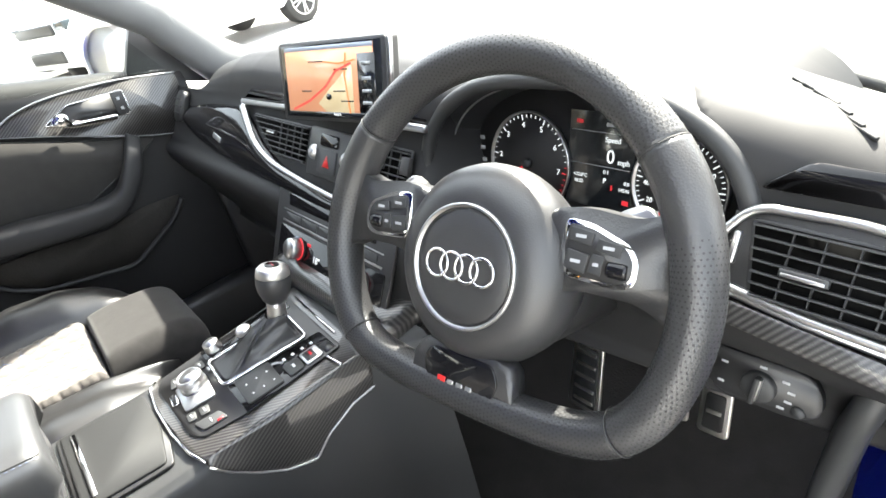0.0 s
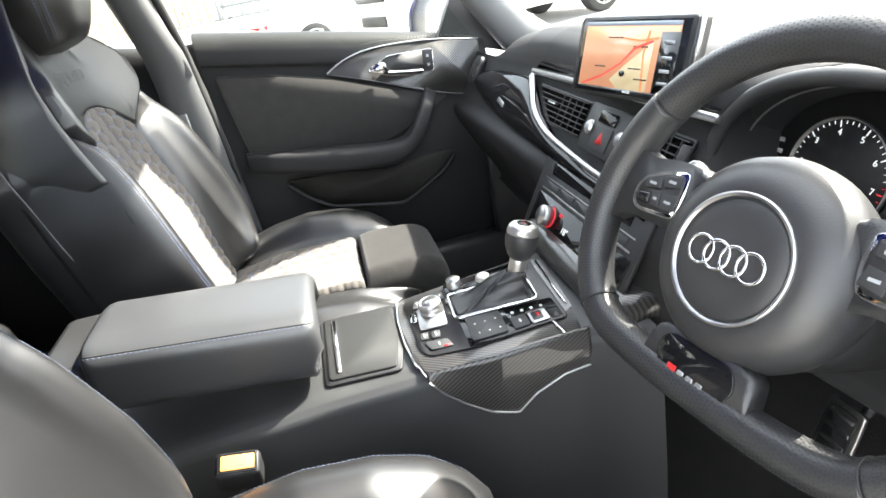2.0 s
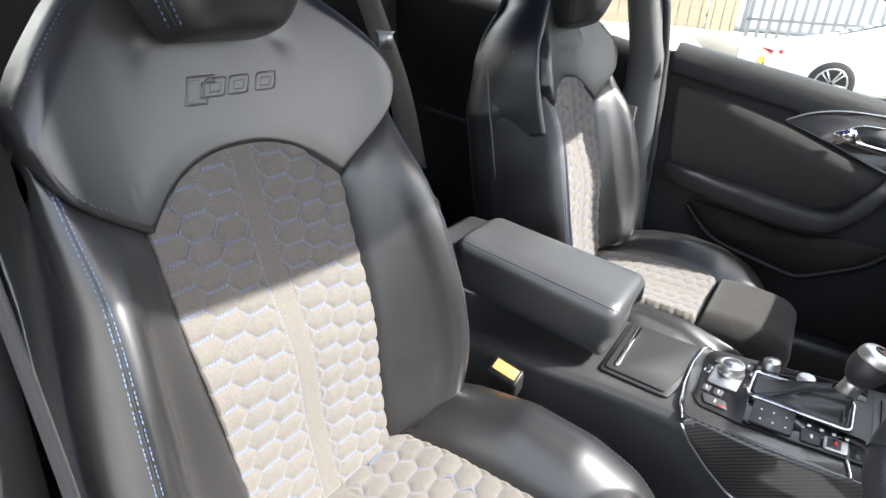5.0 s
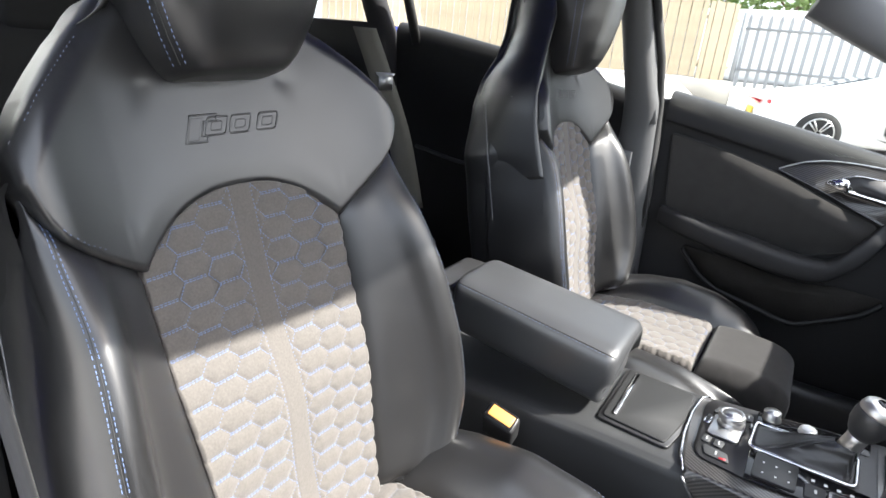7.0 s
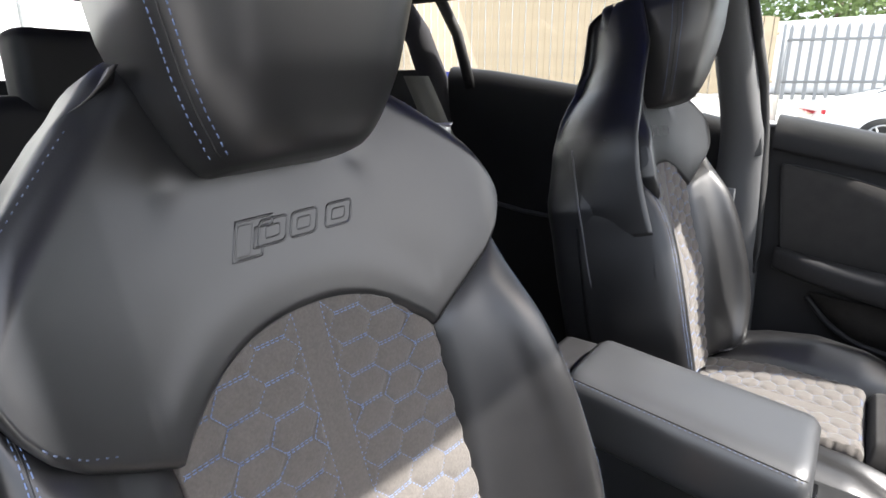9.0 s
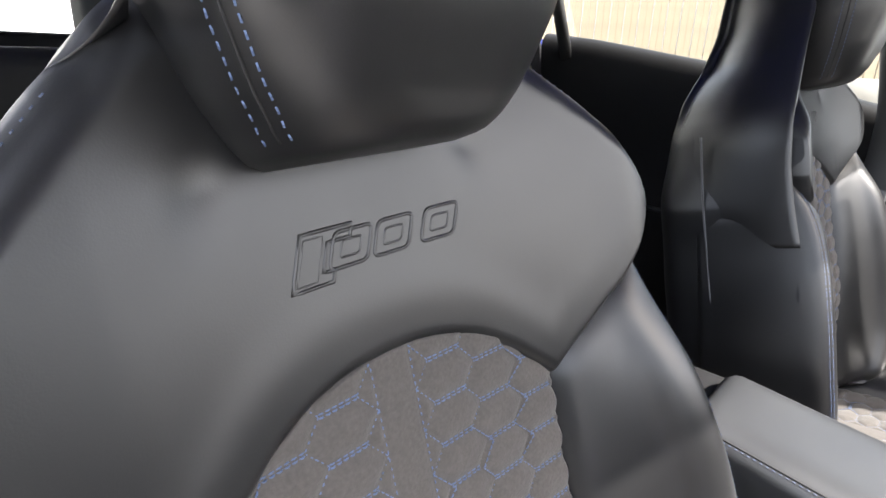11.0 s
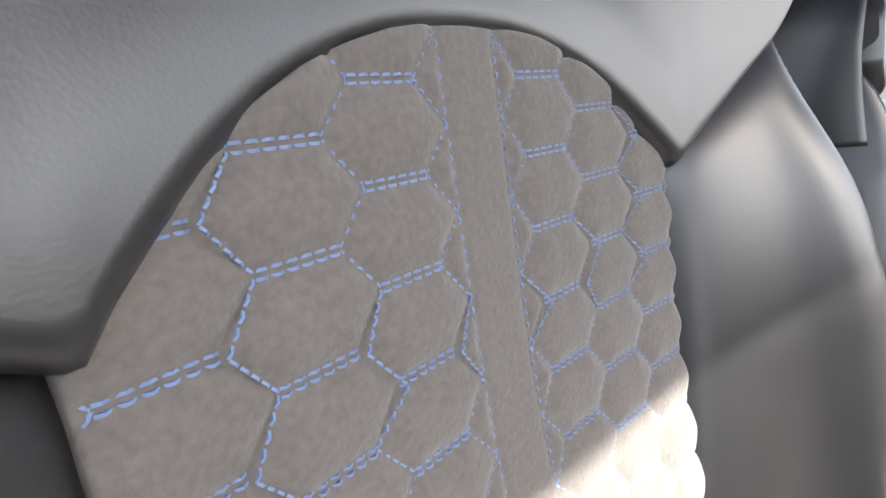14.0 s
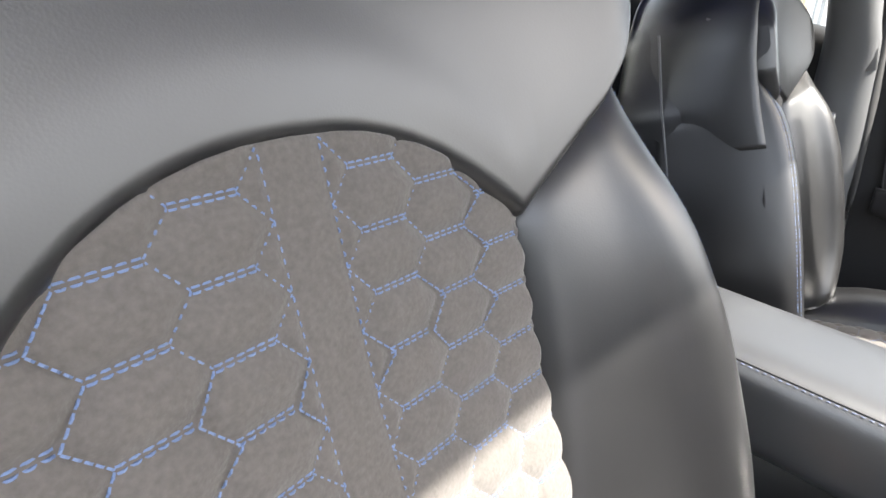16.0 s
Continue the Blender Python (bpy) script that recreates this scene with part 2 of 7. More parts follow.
def add_box(bm, centre, size, bevel=0.0, m=None, segments=2):
    made = bmesh.ops.create_cube(bm, size=1)["verts"]
    for v in made:
        v.co = Vector((v.co.x * size[0], v.co.y * size[1], v.co.z * size[2]))
    if bevel:
        edges = list({e for v in made for e in v.link_edges})
        res = bmesh.ops.bevel(bm, geom=edges, offset=bevel, segments=segments, affect="EDGES", profile=0.6)
        made = list({v for f in res["faces"] for v in f.verts} | {v for v in made if v.is_valid})
    mm = Matrix.Translation(centre) if m is None else m @ Matrix.Translation(centre)
    for v in made:
        v.co = mm @ v.co
    return bm


def box(centre, size, bevel=0.0, m=None, segments=2):
    return add_box(bmesh.new(), centre, size, bevel, m, segments)


def add_tube(bm, pts, radius, segs=8, closed=False, flat=1.0, up=(0, 0, 1)):
    """A round bar along pts; radius a number or a list."""
    pts = [Vector(p) for p in pts]
    n = len(pts)
    rings = []
    for i, p in enumerate(pts):
        d = (pts[(i + 1) % n] - pts[i - 1]) if closed else pts[min(i + 1, n - 1)] - pts[max(i - 1, 0)]
        d.normalize()
        side = d.cross(Vector(up))
        if side.length < 1e-4:
            side = d.cross(Vector((1, 0, 0)))
        side.normalize()
        top = side.cross(d)
        r = radius[i] if isinstance(radius, (list, tuple)) else radius
        rings.append([bm.verts.new(p + side * (r * math.cos(a)) + top * (r * flat * math.sin(a))) for a in (2 * math.pi * k / segs for k in range(segs))])
    for i in range(n if closed else n - 1):
        a, c = rings[i], rings[(i + 1) % n]
        for k in range(segs):
            bm.faces.new((a[k], a[(k + 1) % segs], c[(k + 1) % segs], c[k]))
    if not closed:
        bm.faces.new(rings[0])
        bm.faces.new(rings[-1])
    return bm


def tube(pts, radius, segs=8, closed=False, flat=1.0, up=(0, 0, 1)):
    return add_tube(bmesh.new(), pts, radius, segs, closed, flat, up)


def add_lathe(bm, profile, segs, m):
    """profile of (radius, height) turned round the local z of m."""
    rings = [[bm.verts.new(m @ Vector((r * math.cos(a), r * math.sin(a), z))) for a in (2 * math.pi * k / segs for k in range(segs))] for r, z in profile]
    for a, c in zip(rings, rings[1:]):
        for k in range(segs):
            bm.faces.new((a[k], a[(k + 1) % segs], c[(k + 1) % segs], c[k]))
    bm.faces.new(rings[0])
    bm.faces.new(rings[-1])
    return bm


def lathe(profile, segs, m):
    return add_lathe(bmesh.new(), profile, segs, m)


def prism(outline, depth, m, bevel=0.0, segments=2):
    """A flat outline (x, y) pushed along local z of m by depth, its edges rounded."""
    bm = bmesh.new()
    bottom = [bm.verts.new((x, y, 0)) for x, y in outline]
    top = [bm.verts.new((x, y, depth)) for x, y in outline]
    n = len(outline)
    bm.faces.new(bottom)
    cap = bm.faces.new(top)
    for i in range(n):
        bm.faces.new((bottom[i], bottom[(i + 1) % n], top[(i + 1) % n], top[i]))
    if bevel:
        bmesh.ops.bevel(bm, geom=list(cap.edges), offset=bevel, segments=segments, affect="EDGES", profile=0.6)
    bm.transform(m)
    return bm


def rounded(outline, r, n=4):
    """The outline with its corners rounded."""
    out = []
    k = len(outline)
    for i in range(k):
        p, a, c = (Vector(outline[j % k]).to_2d() for j in (i, i - 1, i + 1))
        da, dc = a - p, c - p
        ra = min(r, da.length * 0.48, dc.length * 0.48)
        s, e = p + da.normalized() * ra, p + dc.normalized() * ra
        for j in range(n + 1):
            t = j / n
            out.append(tuple(s * (1 - t) ** 2 + p * 2 * t * (1 - t) + e * t * t))
    return out


def basis(o, u, v):
    """A matrix with local x along u and local y along v (made square to u) at o."""
    u = Vector(u).normalized()
    w = u.cross(Vector(v)).normalized()
    v = w.cross(u)
    m = Matrix((u, v, w)).transposed().to_4x4()
    m.translation = o
    return m


def add_dashes(bm, pts, normal, length=0.0034, gap=0.0016, r=0.00055, lift=0.0004):
    """Thread dashes along a line of points, lying on a surface with that normal (a vector or one for each point)."""
    pts = [Vector(p) for p in pts]
    many = isinstance(normal, list)
    left = 0.0
    for i in range(len(pts) - 1):
        a, c = pts[i], pts[i + 1]
        d = c - a
        span = d.length
        if span < 1e-6:
            continue
        d.normalize()
        nv = Vector(normal[i] if many else normal).normalized()
        side = d.cross(nv).normalized()
        s = left
        while s + length <= span + length * 0.4:
            p, q = a + d * s, a + d * min(s + length, span)
            mid = (p + q) / 2 + nv * (lift + r)
            ring = [bm.verts.new(x) for x in (p + side * r + nv * lift * 0.2, p - side * r + nv * lift * 0.2, q - side * r + nv * lift * 0.2, q + side * r + nv * lift * 0.2, mid + side * r * 0.8, mid - side * r * 0.8)]
            bm.faces.new((ring[0], ring[1], ring[5], ring[4]))
            bm.faces.new((ring[4], ring[5], ring[2], ring[3]))
            bm.faces.new((ring[0], ring[4], ring[3]))
            bm.faces.new((ring[1], ring[2], ring[5]))
            s += length + gap
        left = max(0.0, s - span)
    return bm


def text_mesh(body, size, m, depth=0.0003):
    """Letters as a mesh, centred on the origin of m."""
    cu = bpy.data.curves.new("lettering", "FONT")
    cu.body, cu.size, cu.extrude = body, size, depth
    cu.align_x, cu.align_y = "CENTER", "CENTER"
    ob = bpy.data.objects.new("lettering", cu)
    scene.collection.objects.link(ob)
    bpy.context.view_layer.update()
    me = bpy.data.meshes.new_from_object(ob.evaluated_get(bpy.context.evaluated_depsgraph_get()))
    bm = bmesh.new()
    bm.from_mesh(me)
    bm.transform(m)
    bpy.data.objects.remove(ob)
    bpy.data.curves.remove(cu)
    bpy.data.meshes.remove(me)
    return bm


# ---- seats ----
def on_back(x, h, d=0.0):
    """A point of the backrest: x across, h up along it, d out of it towards the front."""
    return Vector((x, 0.056 - 0.271 * h + 0.962 * d, 0.868 + 0.962 * h + 0.271 * d))


HEX_W, HEX_S, HEX_H = 0.035, 0.0235, 0.0284     # column pitch, flat edge, row pitch
HEX_T = HEX_W - HEX_S                             # reach of the slanted edges
STRIP = 0.0135


def quilt(x, h, h0):
    """Height of the quilted surface: padded hexagons, a flat strip down the middle."""
    ax = abs(x)
    if ax < STRIP:
        return 0.0012 * (1 - math.exp(-(STRIP - ax) / 0.0015))
    q = ax - STRIP
    best = 1.0
    col = int(q // HEX_W)
    for c in (col - 1, col, col + 1):
        cx = HEX_T + HEX_S / 2 + c * HEX_W
        off = HEX_H / 2 if c % 2 else 0.0
        ly = (h - h0 - off) / HEX_H
        for r in (math.floor(ly), math.floor(ly) + 1):
            dy = abs(h - h0 - off - r * HEX_H)
            dx = abs(q - cx)
            e1 = HEX_H / 2 - dy
            slope = HEX_T / (HEX_H / 2)
            e2 = (HEX_S / 2 + HEX_T - dx - dy * slope) / math.hypot(1, slope)
            inside = min(e1, e2)
            if inside > 0:
                best = inside
    best = min(best, q + 0.0005)
    return 0.0044 * (1 - math.exp(-max(0.0, min(best, 0.05)) / 0.0048))


def hex_edges(half, low, top, h0):
    """Edges of the hexagons on both sides of the strip: flat ones and slanted ones, as (a, b, flat)."""
    out = []
    for side in (-1, 1):
        for c in range(0, 4):
            cx = STRIP + HEX_T + HEX_S / 2 + c * HEX_W
            off = HEX_H / 2 if c % 2 else 0.0
            for r in range(int((low - h0) / HEX_H) - 1, int((top - h0) / HEX_H) + 2):
                cy = h0 + off + r * HEX_H
                yb = cy - HEX_H / 2
                out.append(((side * (cx - HEX_S / 2), yb), (side * (cx + HEX_S / 2), yb), True))
                out.append(((side * (cx + HEX_S / 2), yb), (side * (cx + HEX_S / 2 + HEX_T), cy), False))
                out.append(((side * (cx + HEX_S / 2 + HEX_T), cy), (side * (cx + HEX_S / 2), cy + HEX_H / 2), False))
                if c == 0:
                    out.append(((side * (cx - HEX_S / 2), yb), (side * (cx - HEX_S / 2 - HEX_T), cy), False))
                    out.append(((side * (cx - HEX_S / 2 - HEX_T), cy), (side * (cx - HEX_S / 2), cy + HEX_H / 2), False))
    return out


def arch(x):
    """Upper edge of the quilted back panel."""
    return interp(abs(x), [(0, 0.1365), (0.02, 0.1357), (0.034, 0.1335), (0.048, 0.1295), (0.062, 0.1238), (0.076, 0.116), (0.090, 0.1055), (0.102, 0.0945), (0.1125, 0.084), (0.121, 0.073)])


def panel_half(h):
    return interp(h, [(-0.34, 0.100), (-0.29, 0.105), (-0.20, 0.112), (-0.05, 0.120), (0.05, 0.122), (0.2, 0.122)])


def back_depth(x, h):
    """The hollow of the backrest: flat above, leaning in towards the foot of the back."""
    return -0.010 * (1 - (x / 0.13) ** 2) + 0.016 * math.exp(-((h + 0.12) / 0.08) ** 2) * (1 - (x / 0.2) ** 2)


PANEL_H0 = 0.1206 + HEX_H / 2
PANEL_LOW = -0.335


def build_seat(at, label, low=0.0, slim=0.0, aside=0.0, shy=0.0, flat_side=0.0, ahead=0.0, lip=0.0, bulge=0.0):
    seat = thing("bucket_chair", label, "car seat", "front seats", at=at)

    # quilted middle of the backrest
    def back_panel(u, v):
        s = 2 * u - 1
        top = arch(s * 0.121)
        h = PANEL_LOW + v * (top - PANEL_LOW)
        x = s * panel_half(h)
        return on_back(x, h, back_depth(x, h) + quilt(x, h, PANEL_H0))

    panel = part("back_panel", sheet(back_panel, 150, 210, (0, -0.03, -0.01)), SUEDE, seat, "grey quilted suede panel with blue hexagon stitching")
    bm = bmesh.new()
    nrm = (0, 0.962, 0.271)

    def line_on_back(a, c, n=7):
        return [on_back(x, h, back_depth(x, h) + quilt(x, h, PANEL_H0)) for x, h in ((a[0] + (c[0] - a[0]) * i / n, a[1] + (c[1] - a[1]) * i / n) for i in range(n + 1))]

    def fits(p, grow=0.0):
        return abs(p[0]) < panel_half(p[1]) + grow and PANEL_LOW < p[1] < arch(p[0]) + grow

    for a, c, flat in hex_edges(0.129, PANEL_LOW, 0.14, PANEL_H0):
        if not (fits(a) or fits(c)):
            continue
        k = 8
        if not fits(c) or not fits(a):
            if not fits(a):
                a, c = c, a
            while k and not fits((a[0] + (c[0] - a[0]) * k / 8, a[1] + (c[1] - a[1]) * k / 8)):
                k -= 1
            c = (a[0] + (c[0] - a[0]) * k / 8, a[1] + (c[1] - a[1]) * k / 8)
        if flat:
            for dy in (-0.0011, 0.0011):
                add_dashes(bm, line_on_back((a[0], a[1] + dy), (c[0], c[1] + dy), 1), nrm, 0.0034, 0.0007, 0.00046, 0.0007)
        else:
            add_dashes(bm, line_on_back(a, c, 1), nrm, 0.0030, 0.0009, 0.00040, 0.0006)
    for x in (-STRIP, STRIP):
        add_dashes(bm, line_on_back((x, arch(x) - 0.004), (x, PANEL_LOW + 0.01), 60), nrm, 0.0026, 0.0022, 0.00038, 0.0004)
    part("stitching", bm, STITCH, panel, "pale blue thread", kind="stuff", smooth=False)

    # shoulder with wings and the shell of the head part
    def low_edge(x):
        ax = abs(x)
        if ax <= 0.121:
            return arch(x) - 0.003
        if x > 0:
            return interp(ax, [(0.121, 0.073), (0.15, 0.088), (0.18, 0.106), (0.196, 0.121), (0.206, 0.138), (0.2135, 0.165)]) - lip * (ax - 0.121) / 0.0925
        return interp(ax, [(0.121, 0.073), (0.15, 0.097), (0.18, 0.124), (0.196, 0.146), (0.206, 0.166), (0.2135, 0.192)])

    def top_edge(x):
        if x > 0:
            return interp(x, [(0, 0.336), (0.085, 0.336), (0.097, 0.325), (0.110, 0.309), (0.130, 0.289), (0.155, 0.265), (0.180, 0.240), (0.197, 0.220), (0.208, 0.206), (0.2135, 0.197)])
        return interp(abs(x), [(0, 0.336), (0.096, 0.336), (0.108, 0.329), (0.118, 0.320), (0.132, 0.308), (0.150, 0.294), (0.172, 0.272), (0.190, 0.250), (0.203, 0.229), (0.210, 0.212), (0.2135, 0.200)])

    def shoulder_d(x, h):
        lo, hi = low_edge(x), max(top_edge(x), low_edge(x) + 0.002)
        ax = abs(x)
        d = -0.008 + 0.055 * (ax / 0.2) ** 2.3 - 0.014 * max(0.0, (ax - 0.185) / 0.0285) ** 2
        # roll the rim back at the top and into the panel below
        d -= 0.024 * max(0.0, 1 - (hi - h) / 0.034) ** 2
        d -= 0.005 * max(0.0, 1 - (h - lo) / 0.008) ** 2
        d += 0.001 * math.exp(-((h - lo - 0.03) / 0.02) ** 2) * (1 if ax < 0.13 else 0.4)
        # creases running out from under the head pad
        for side in (-1, 1):
            d -= 0.0020 * math.exp(-((x - side * (0.080 + 0.30 * (0.25 - h))) / 0.011) ** 2) * max(0.0, 1 - abs(h - 0.245) / 0.040) ** 2
        return d

    def shoulder(u, v):
        s = 2 * u - 1
        x = 0.2135 * math.copysign(abs(s) ** 0.85, s)
        lo, hi = low_edge(x), max(top_edge(x), low_edge(x) + 0.002)
        h = lo + (hi - lo) * v
        return on_back(x, h, shoulder_d(x, h))

    part("shoulder", sheet(shoulder, 120, 64, (0, -0.052, -0.015)), LEATHER, seat, "smooth black leather shoulder with embossed mark")
    bm = bmesh.new()
    for side in (-1, 1):
        rim = [shoulder(0.5 + side * 0.5 * u, 0.972) + Vector((0, 0.0005, 0.0)) for u in np.linspace(0.52, 0.90, 50)]
        add_dashes(bm, rim, nrm, 0.0034, 0.002, 0.00036, 0.0003)
        if side > 0:
            rim2 = [shoulder(0.5 + side * 0.5 * u, 0.07) + Vector((0, 0.0006, 0.0)) for u in np.linspace(0.72, 0.93, 22)]
            add_dashes(bm, rim2, nrm, 0.0034, 0.002, 0.00045, 0.0006)
    part("shoulder_stitching", bm, STITCH_DIM, seat, "blue edge thread", kind="stuff", smooth=False)

    # embossed mark: a slanted bracket and three slanted rounded shapes
    def mark(outline, r=0.0013):
        pts = []
        for i in range(len(outline)):
            a, c = outline[i], outline[(i + 1) % len(outline)]
            for k in range(4):
                t = k / 4
                pts.append((a[0] + (c[0] - a[0]) * t, a[1] + (c[1] - a[1]) * t))
        loop = []
        for px, ph in pts:
            x, h = -px, 0.2005 + ph
            loop.append(on_back(x, h, shoulder_d(x, h) - 0.0003))
        part("embossed_line", tube(loop, r, 6, True, 0.8, (0, 1, 0)), LEATHER, seat, "embossed leather mark")

    def slant(x, y):
        return (x + y * 0.38, y)

    def ring_of(x0, y0, x1, y1, r=0.004):
        return [slant(*p) for p in rounded([(x0, y0), (x1, y0), (x1, y1), (x0, y1)], r, 3)]

    mark([slant(*p) for p in [(-0.043, -0.0145), (-0.019, -0.0145), (-0.019, -0.0085), (-0.026, -0.0085), (-0.026, 0.0065), (-0.012, 0.0065), (-0.012, 0.0135), (-0.043, 0.0135)]], 0.0013)
    mark([slant(*p) for p in [(-0.0405, -0.012), (-0.029, -0.012), (-0.029, 0.0105), (-0.0405, 0.0105)]], 0.0007)
    for x0 in (-0.0225, 0.0055, 0.0385):
        mark(ring_of(x0, -0.0085, x0 + 0.024, 0.0105), 0.0013)
        mark(ring_of(x0 + 0.0058, -0.0035, x0 + 0.0182, 0.0055, 0.0022), 0.0009)

    def side_half(h, side=-1):
        if side > 0:
            if not bulge:
                return side_half(h + interp(h, [(0.185, 0.0), (0.22, 0.038), (0.30, 0.034), (0.34, 0.0)])) * interp(h, [(0.27, 1.0), (0.33, 0.68)])
            h += interp(h, [(0.185, 0.0), (0.22, 0.020), (0.30, 0.018), (0.33, 0.0)])
        return soft_interp(h, [(-0.34, 0.205), (-0.28, 0.222), (-0.17, 0.240), (-0.05, 0.236), (0.02, 0.2255), (0.08, 0.2230), (0.13, 0.2175), (0.16, 0.2145), (0.190, 0.2125), (0.209, 0.2100), (0.228, 0.2025), (0.249, 0.190), (0.272, 0.171), (0.294, 0.149), (0.308, 0.130), (0.322, 0.109), (0.338, 0.094), (0.36, 0.090), (0.42, 0.090), (0.446, 0.085), (0.458, 0.075), (0.463, 0.05)], 0.008)

    # side bolsters of the back
    def lift(h):
        return soft_interp(h, [(-0.34, 0.70), (-0.28, 0.86), (-0.22, 0.97), (-0.12, 1.0), (-0.02, 0.95), (0.05, 0.80), (0.10, 0.48), (0.14, 0.30), (0.19, 0.15)])

    def wide(h):
        return soft_interp(h, [(-0.34, 0.82), (-0.29, 0.95), (-0.23, 1.07), (-0.15, 1.10), (-0.05, 1.06), (0.03, 1.01), (0.10, 0.985), (0.14, 0.97), (0.19, 0.95)])

    for side in (-1, 1):
        def bolster(u, v, side=side):
            h = -0.330 + v * 0.538
            k, w = lift(h) * (1 - flat_side * (side > 0)), wide(h)
            inner = panel_half(h) - 0.003
            tuck = interp(h, [(0.06, 0.0), (0.15, 1.0)])
            prof = [(inner, -0.012), (inner + 0.012, 0.014 * k), (0.160 * w + 0.006, 0.050 * k), (0.184 * w, 0.076 * k), (0.202 * w, 0.084 * k), (0.2155 * w, 0.071 * k), (0.2225 * w, 0.035 * k), (0.227 * w - 0.004 * tuck, -0.04 + 0.02 * tuck), (0.222 * w - 0.012 * tuck, -0.11 + 0.075 * tuck)]
            p = spline([(a, b, 0) for a, b in prof], u)
            end = max(0.0, 1 - v / 0.05) ** 2
            over = max(0.0, h - low_edge(side * min(p.x, 0.2135)) + 0.014)
            px = p.x if h < 0.11 else min(p.x, p.x + (side_half(h) - 0.003 - 0.5 * max(0.0, -p.y) - p.x) * min(1, (h - 0.11) / 0.03))
            if over > 0:
                px = min(px, 0.2095 + max(0.0, 0.02 - over) * 0.5)
            return on_back(side * px, h, p.y - 0.02 * end - 0.017 * (1 - math.exp(-over * over / 0.0005)))

        pad = part("back_bolster", sheet(bolster, 44, 48, (-side * 0.03, -0.02, 0)), LEATHER, seat, "smooth black leather side bolster")
        bm = bmesh.new()
        seam = [bolster(0.555, v) + Vector((side * 0.0002, 0.0004, 0)) for v in np.linspace(0.03, 0.88, 110)]
        seam2 = [bolster(0.590, v) + Vector((side * 0.0003, 0.0004, 0)) for v in np.linspace(0.03, 0.88, 110)]
        for line in (seam, seam2):
            add_dashes(bm, line, (side * 0.55, 0.8, 0.2), 0.0034, 0.0016, 0.00040, -0.0002)
        part("bolster_stitching", bm, STITCH, pad, "double blue thread", kind="stuff", smooth=False)
        part("piping", tube([bolster(0.572, v) for v in np.linspace(0.02, 0.88, 70)], 0.0004, 6), RUBBER, pad)

    # head pad: a thick block standing out from the shoulder, leaning forward above
    def pad_half(h):
        return interp(h, [(0.248, 0.056), (0.252, 0.066), (0.262, 0.075), (0.28, 0.086), (0.302, 0.096), (0.35, 0.109), (0.42, 0.111), (0.448, 0.104), (0.460, 0.086), (0.464, 0.06)])

    def pad_front(h):
        return interp(h, [(0.248, 0.040), (0.2505, 0.056), (0.257, 0.067), (0.269, 0.078), (0.30, 0.098), (0.34, 0.118), (0.38, 0.135), (0.43, 0.149), (0.448, 0.142), (0.460, 0.115), (0.464, 0.05)])

    def pad_d(x, h):
        q = min(1.0, abs(x) / pad_half(h))
        return -0.03 + (pad_front(h) + 0.03) * (1 - q ** 3.6) ** (1 / 2.6)

    def pad_point(x, h, lift=0.0):
        d = pad_d(x, h)
        return on_back(x * (1 - 0.24 * (1 - (d + 0.03) / (pad_front(h) + 0.03)) ** 1.5), h, d + lift)

    def head(u, v):
        h = 0.248 + 0.216 * (0.5 - 0.5 * math.cos(math.pi * v))
        a = math.pi * u
        x = pad_half(h) * math.copysign(abs(math.cos(a)) ** 0.55, math.cos(a))
        return pad_point(x, h)

    bm = bmesh.new()
    rows = add_grid(bm, head, 72, 48)
    bm.faces.new([r[0] for r in rows])
    bm.faces.new([r[-1] for r in rows])
    pad = part("head_pad", bm, LEATHER, seat, "thick black leather head pad with double seams")
    bm = bmesh.new()

    def pad_line(side, dx, n=40):
        return [pad_point(side * (0.885 * pad_half(h) + dx), h, 0.0005) for h in np.linspace(0.258, 0.452, n)]

    for side in (-1, 1):
        for dx in (-0.0028, 0.0028):
            add_dashes(bm, pad_line(side, dx), (side * 0.5, 0.85, 0.1), 0.0034, 0.0018, 0.00042, 0.0004)
    part("head_stitching", bm, STITCH, pad, "double blue thread", kind="stuff", smooth=False)
    for side in (-1, 1):
        part("head_seam", tube(pad_line(side, 0.0, 40), 0.0008, 6), RUBBER, pad)

    # sides and back of the seat
    def flank(h, side):
        """Outline of one flank at height h, from its front edge to the middle of the back."""
        w = side_half(h, side)
        front = interp(h, [(-0.30, -0.03), (-0.22, 0.005), (-0.05, 0.028), (0.06, 0.020), (0.11, 0.004), (0.14, -0.010), (0.188, -0.012), (0.208, -0.004), (0.32, -0.012), (0.36, -0.025), (0.47, -0.033)])
        lo = low_edge(side * 0.2130)
        if lo < h < 0.325:
            x = side * min(w, 0.2130)
            rim = shoulder_d(x, min(max(h, low_edge(x)), top_edge(x))) - 0.005
            front += (rim - front) * min(1.0, (h - lo) / 0.03, (0.325 - h) / 0.02)
        deep = interp(h, [(-0.30, 0.190), (0.10, 0.195), (0.25, 0.165), (0.36, 0.120), (0.44, 0.095), (0.47, 0.05)])
        t = interp(h, [(0.08, 0.0), (0.20, 1.0)])
        line = [(w, front), (w * 1.002 - 0.004 * t, front * t - 0.045 + 0.022 * t), (w * 0.99 - 0.026 * t, -0.6 * deep), (w * 0.90 - 0.036 * t, -0.88 * deep), (w * 0.60, -deep), (0, -deep * 1.04)]
        return [(side * x, d) for x, d in line]

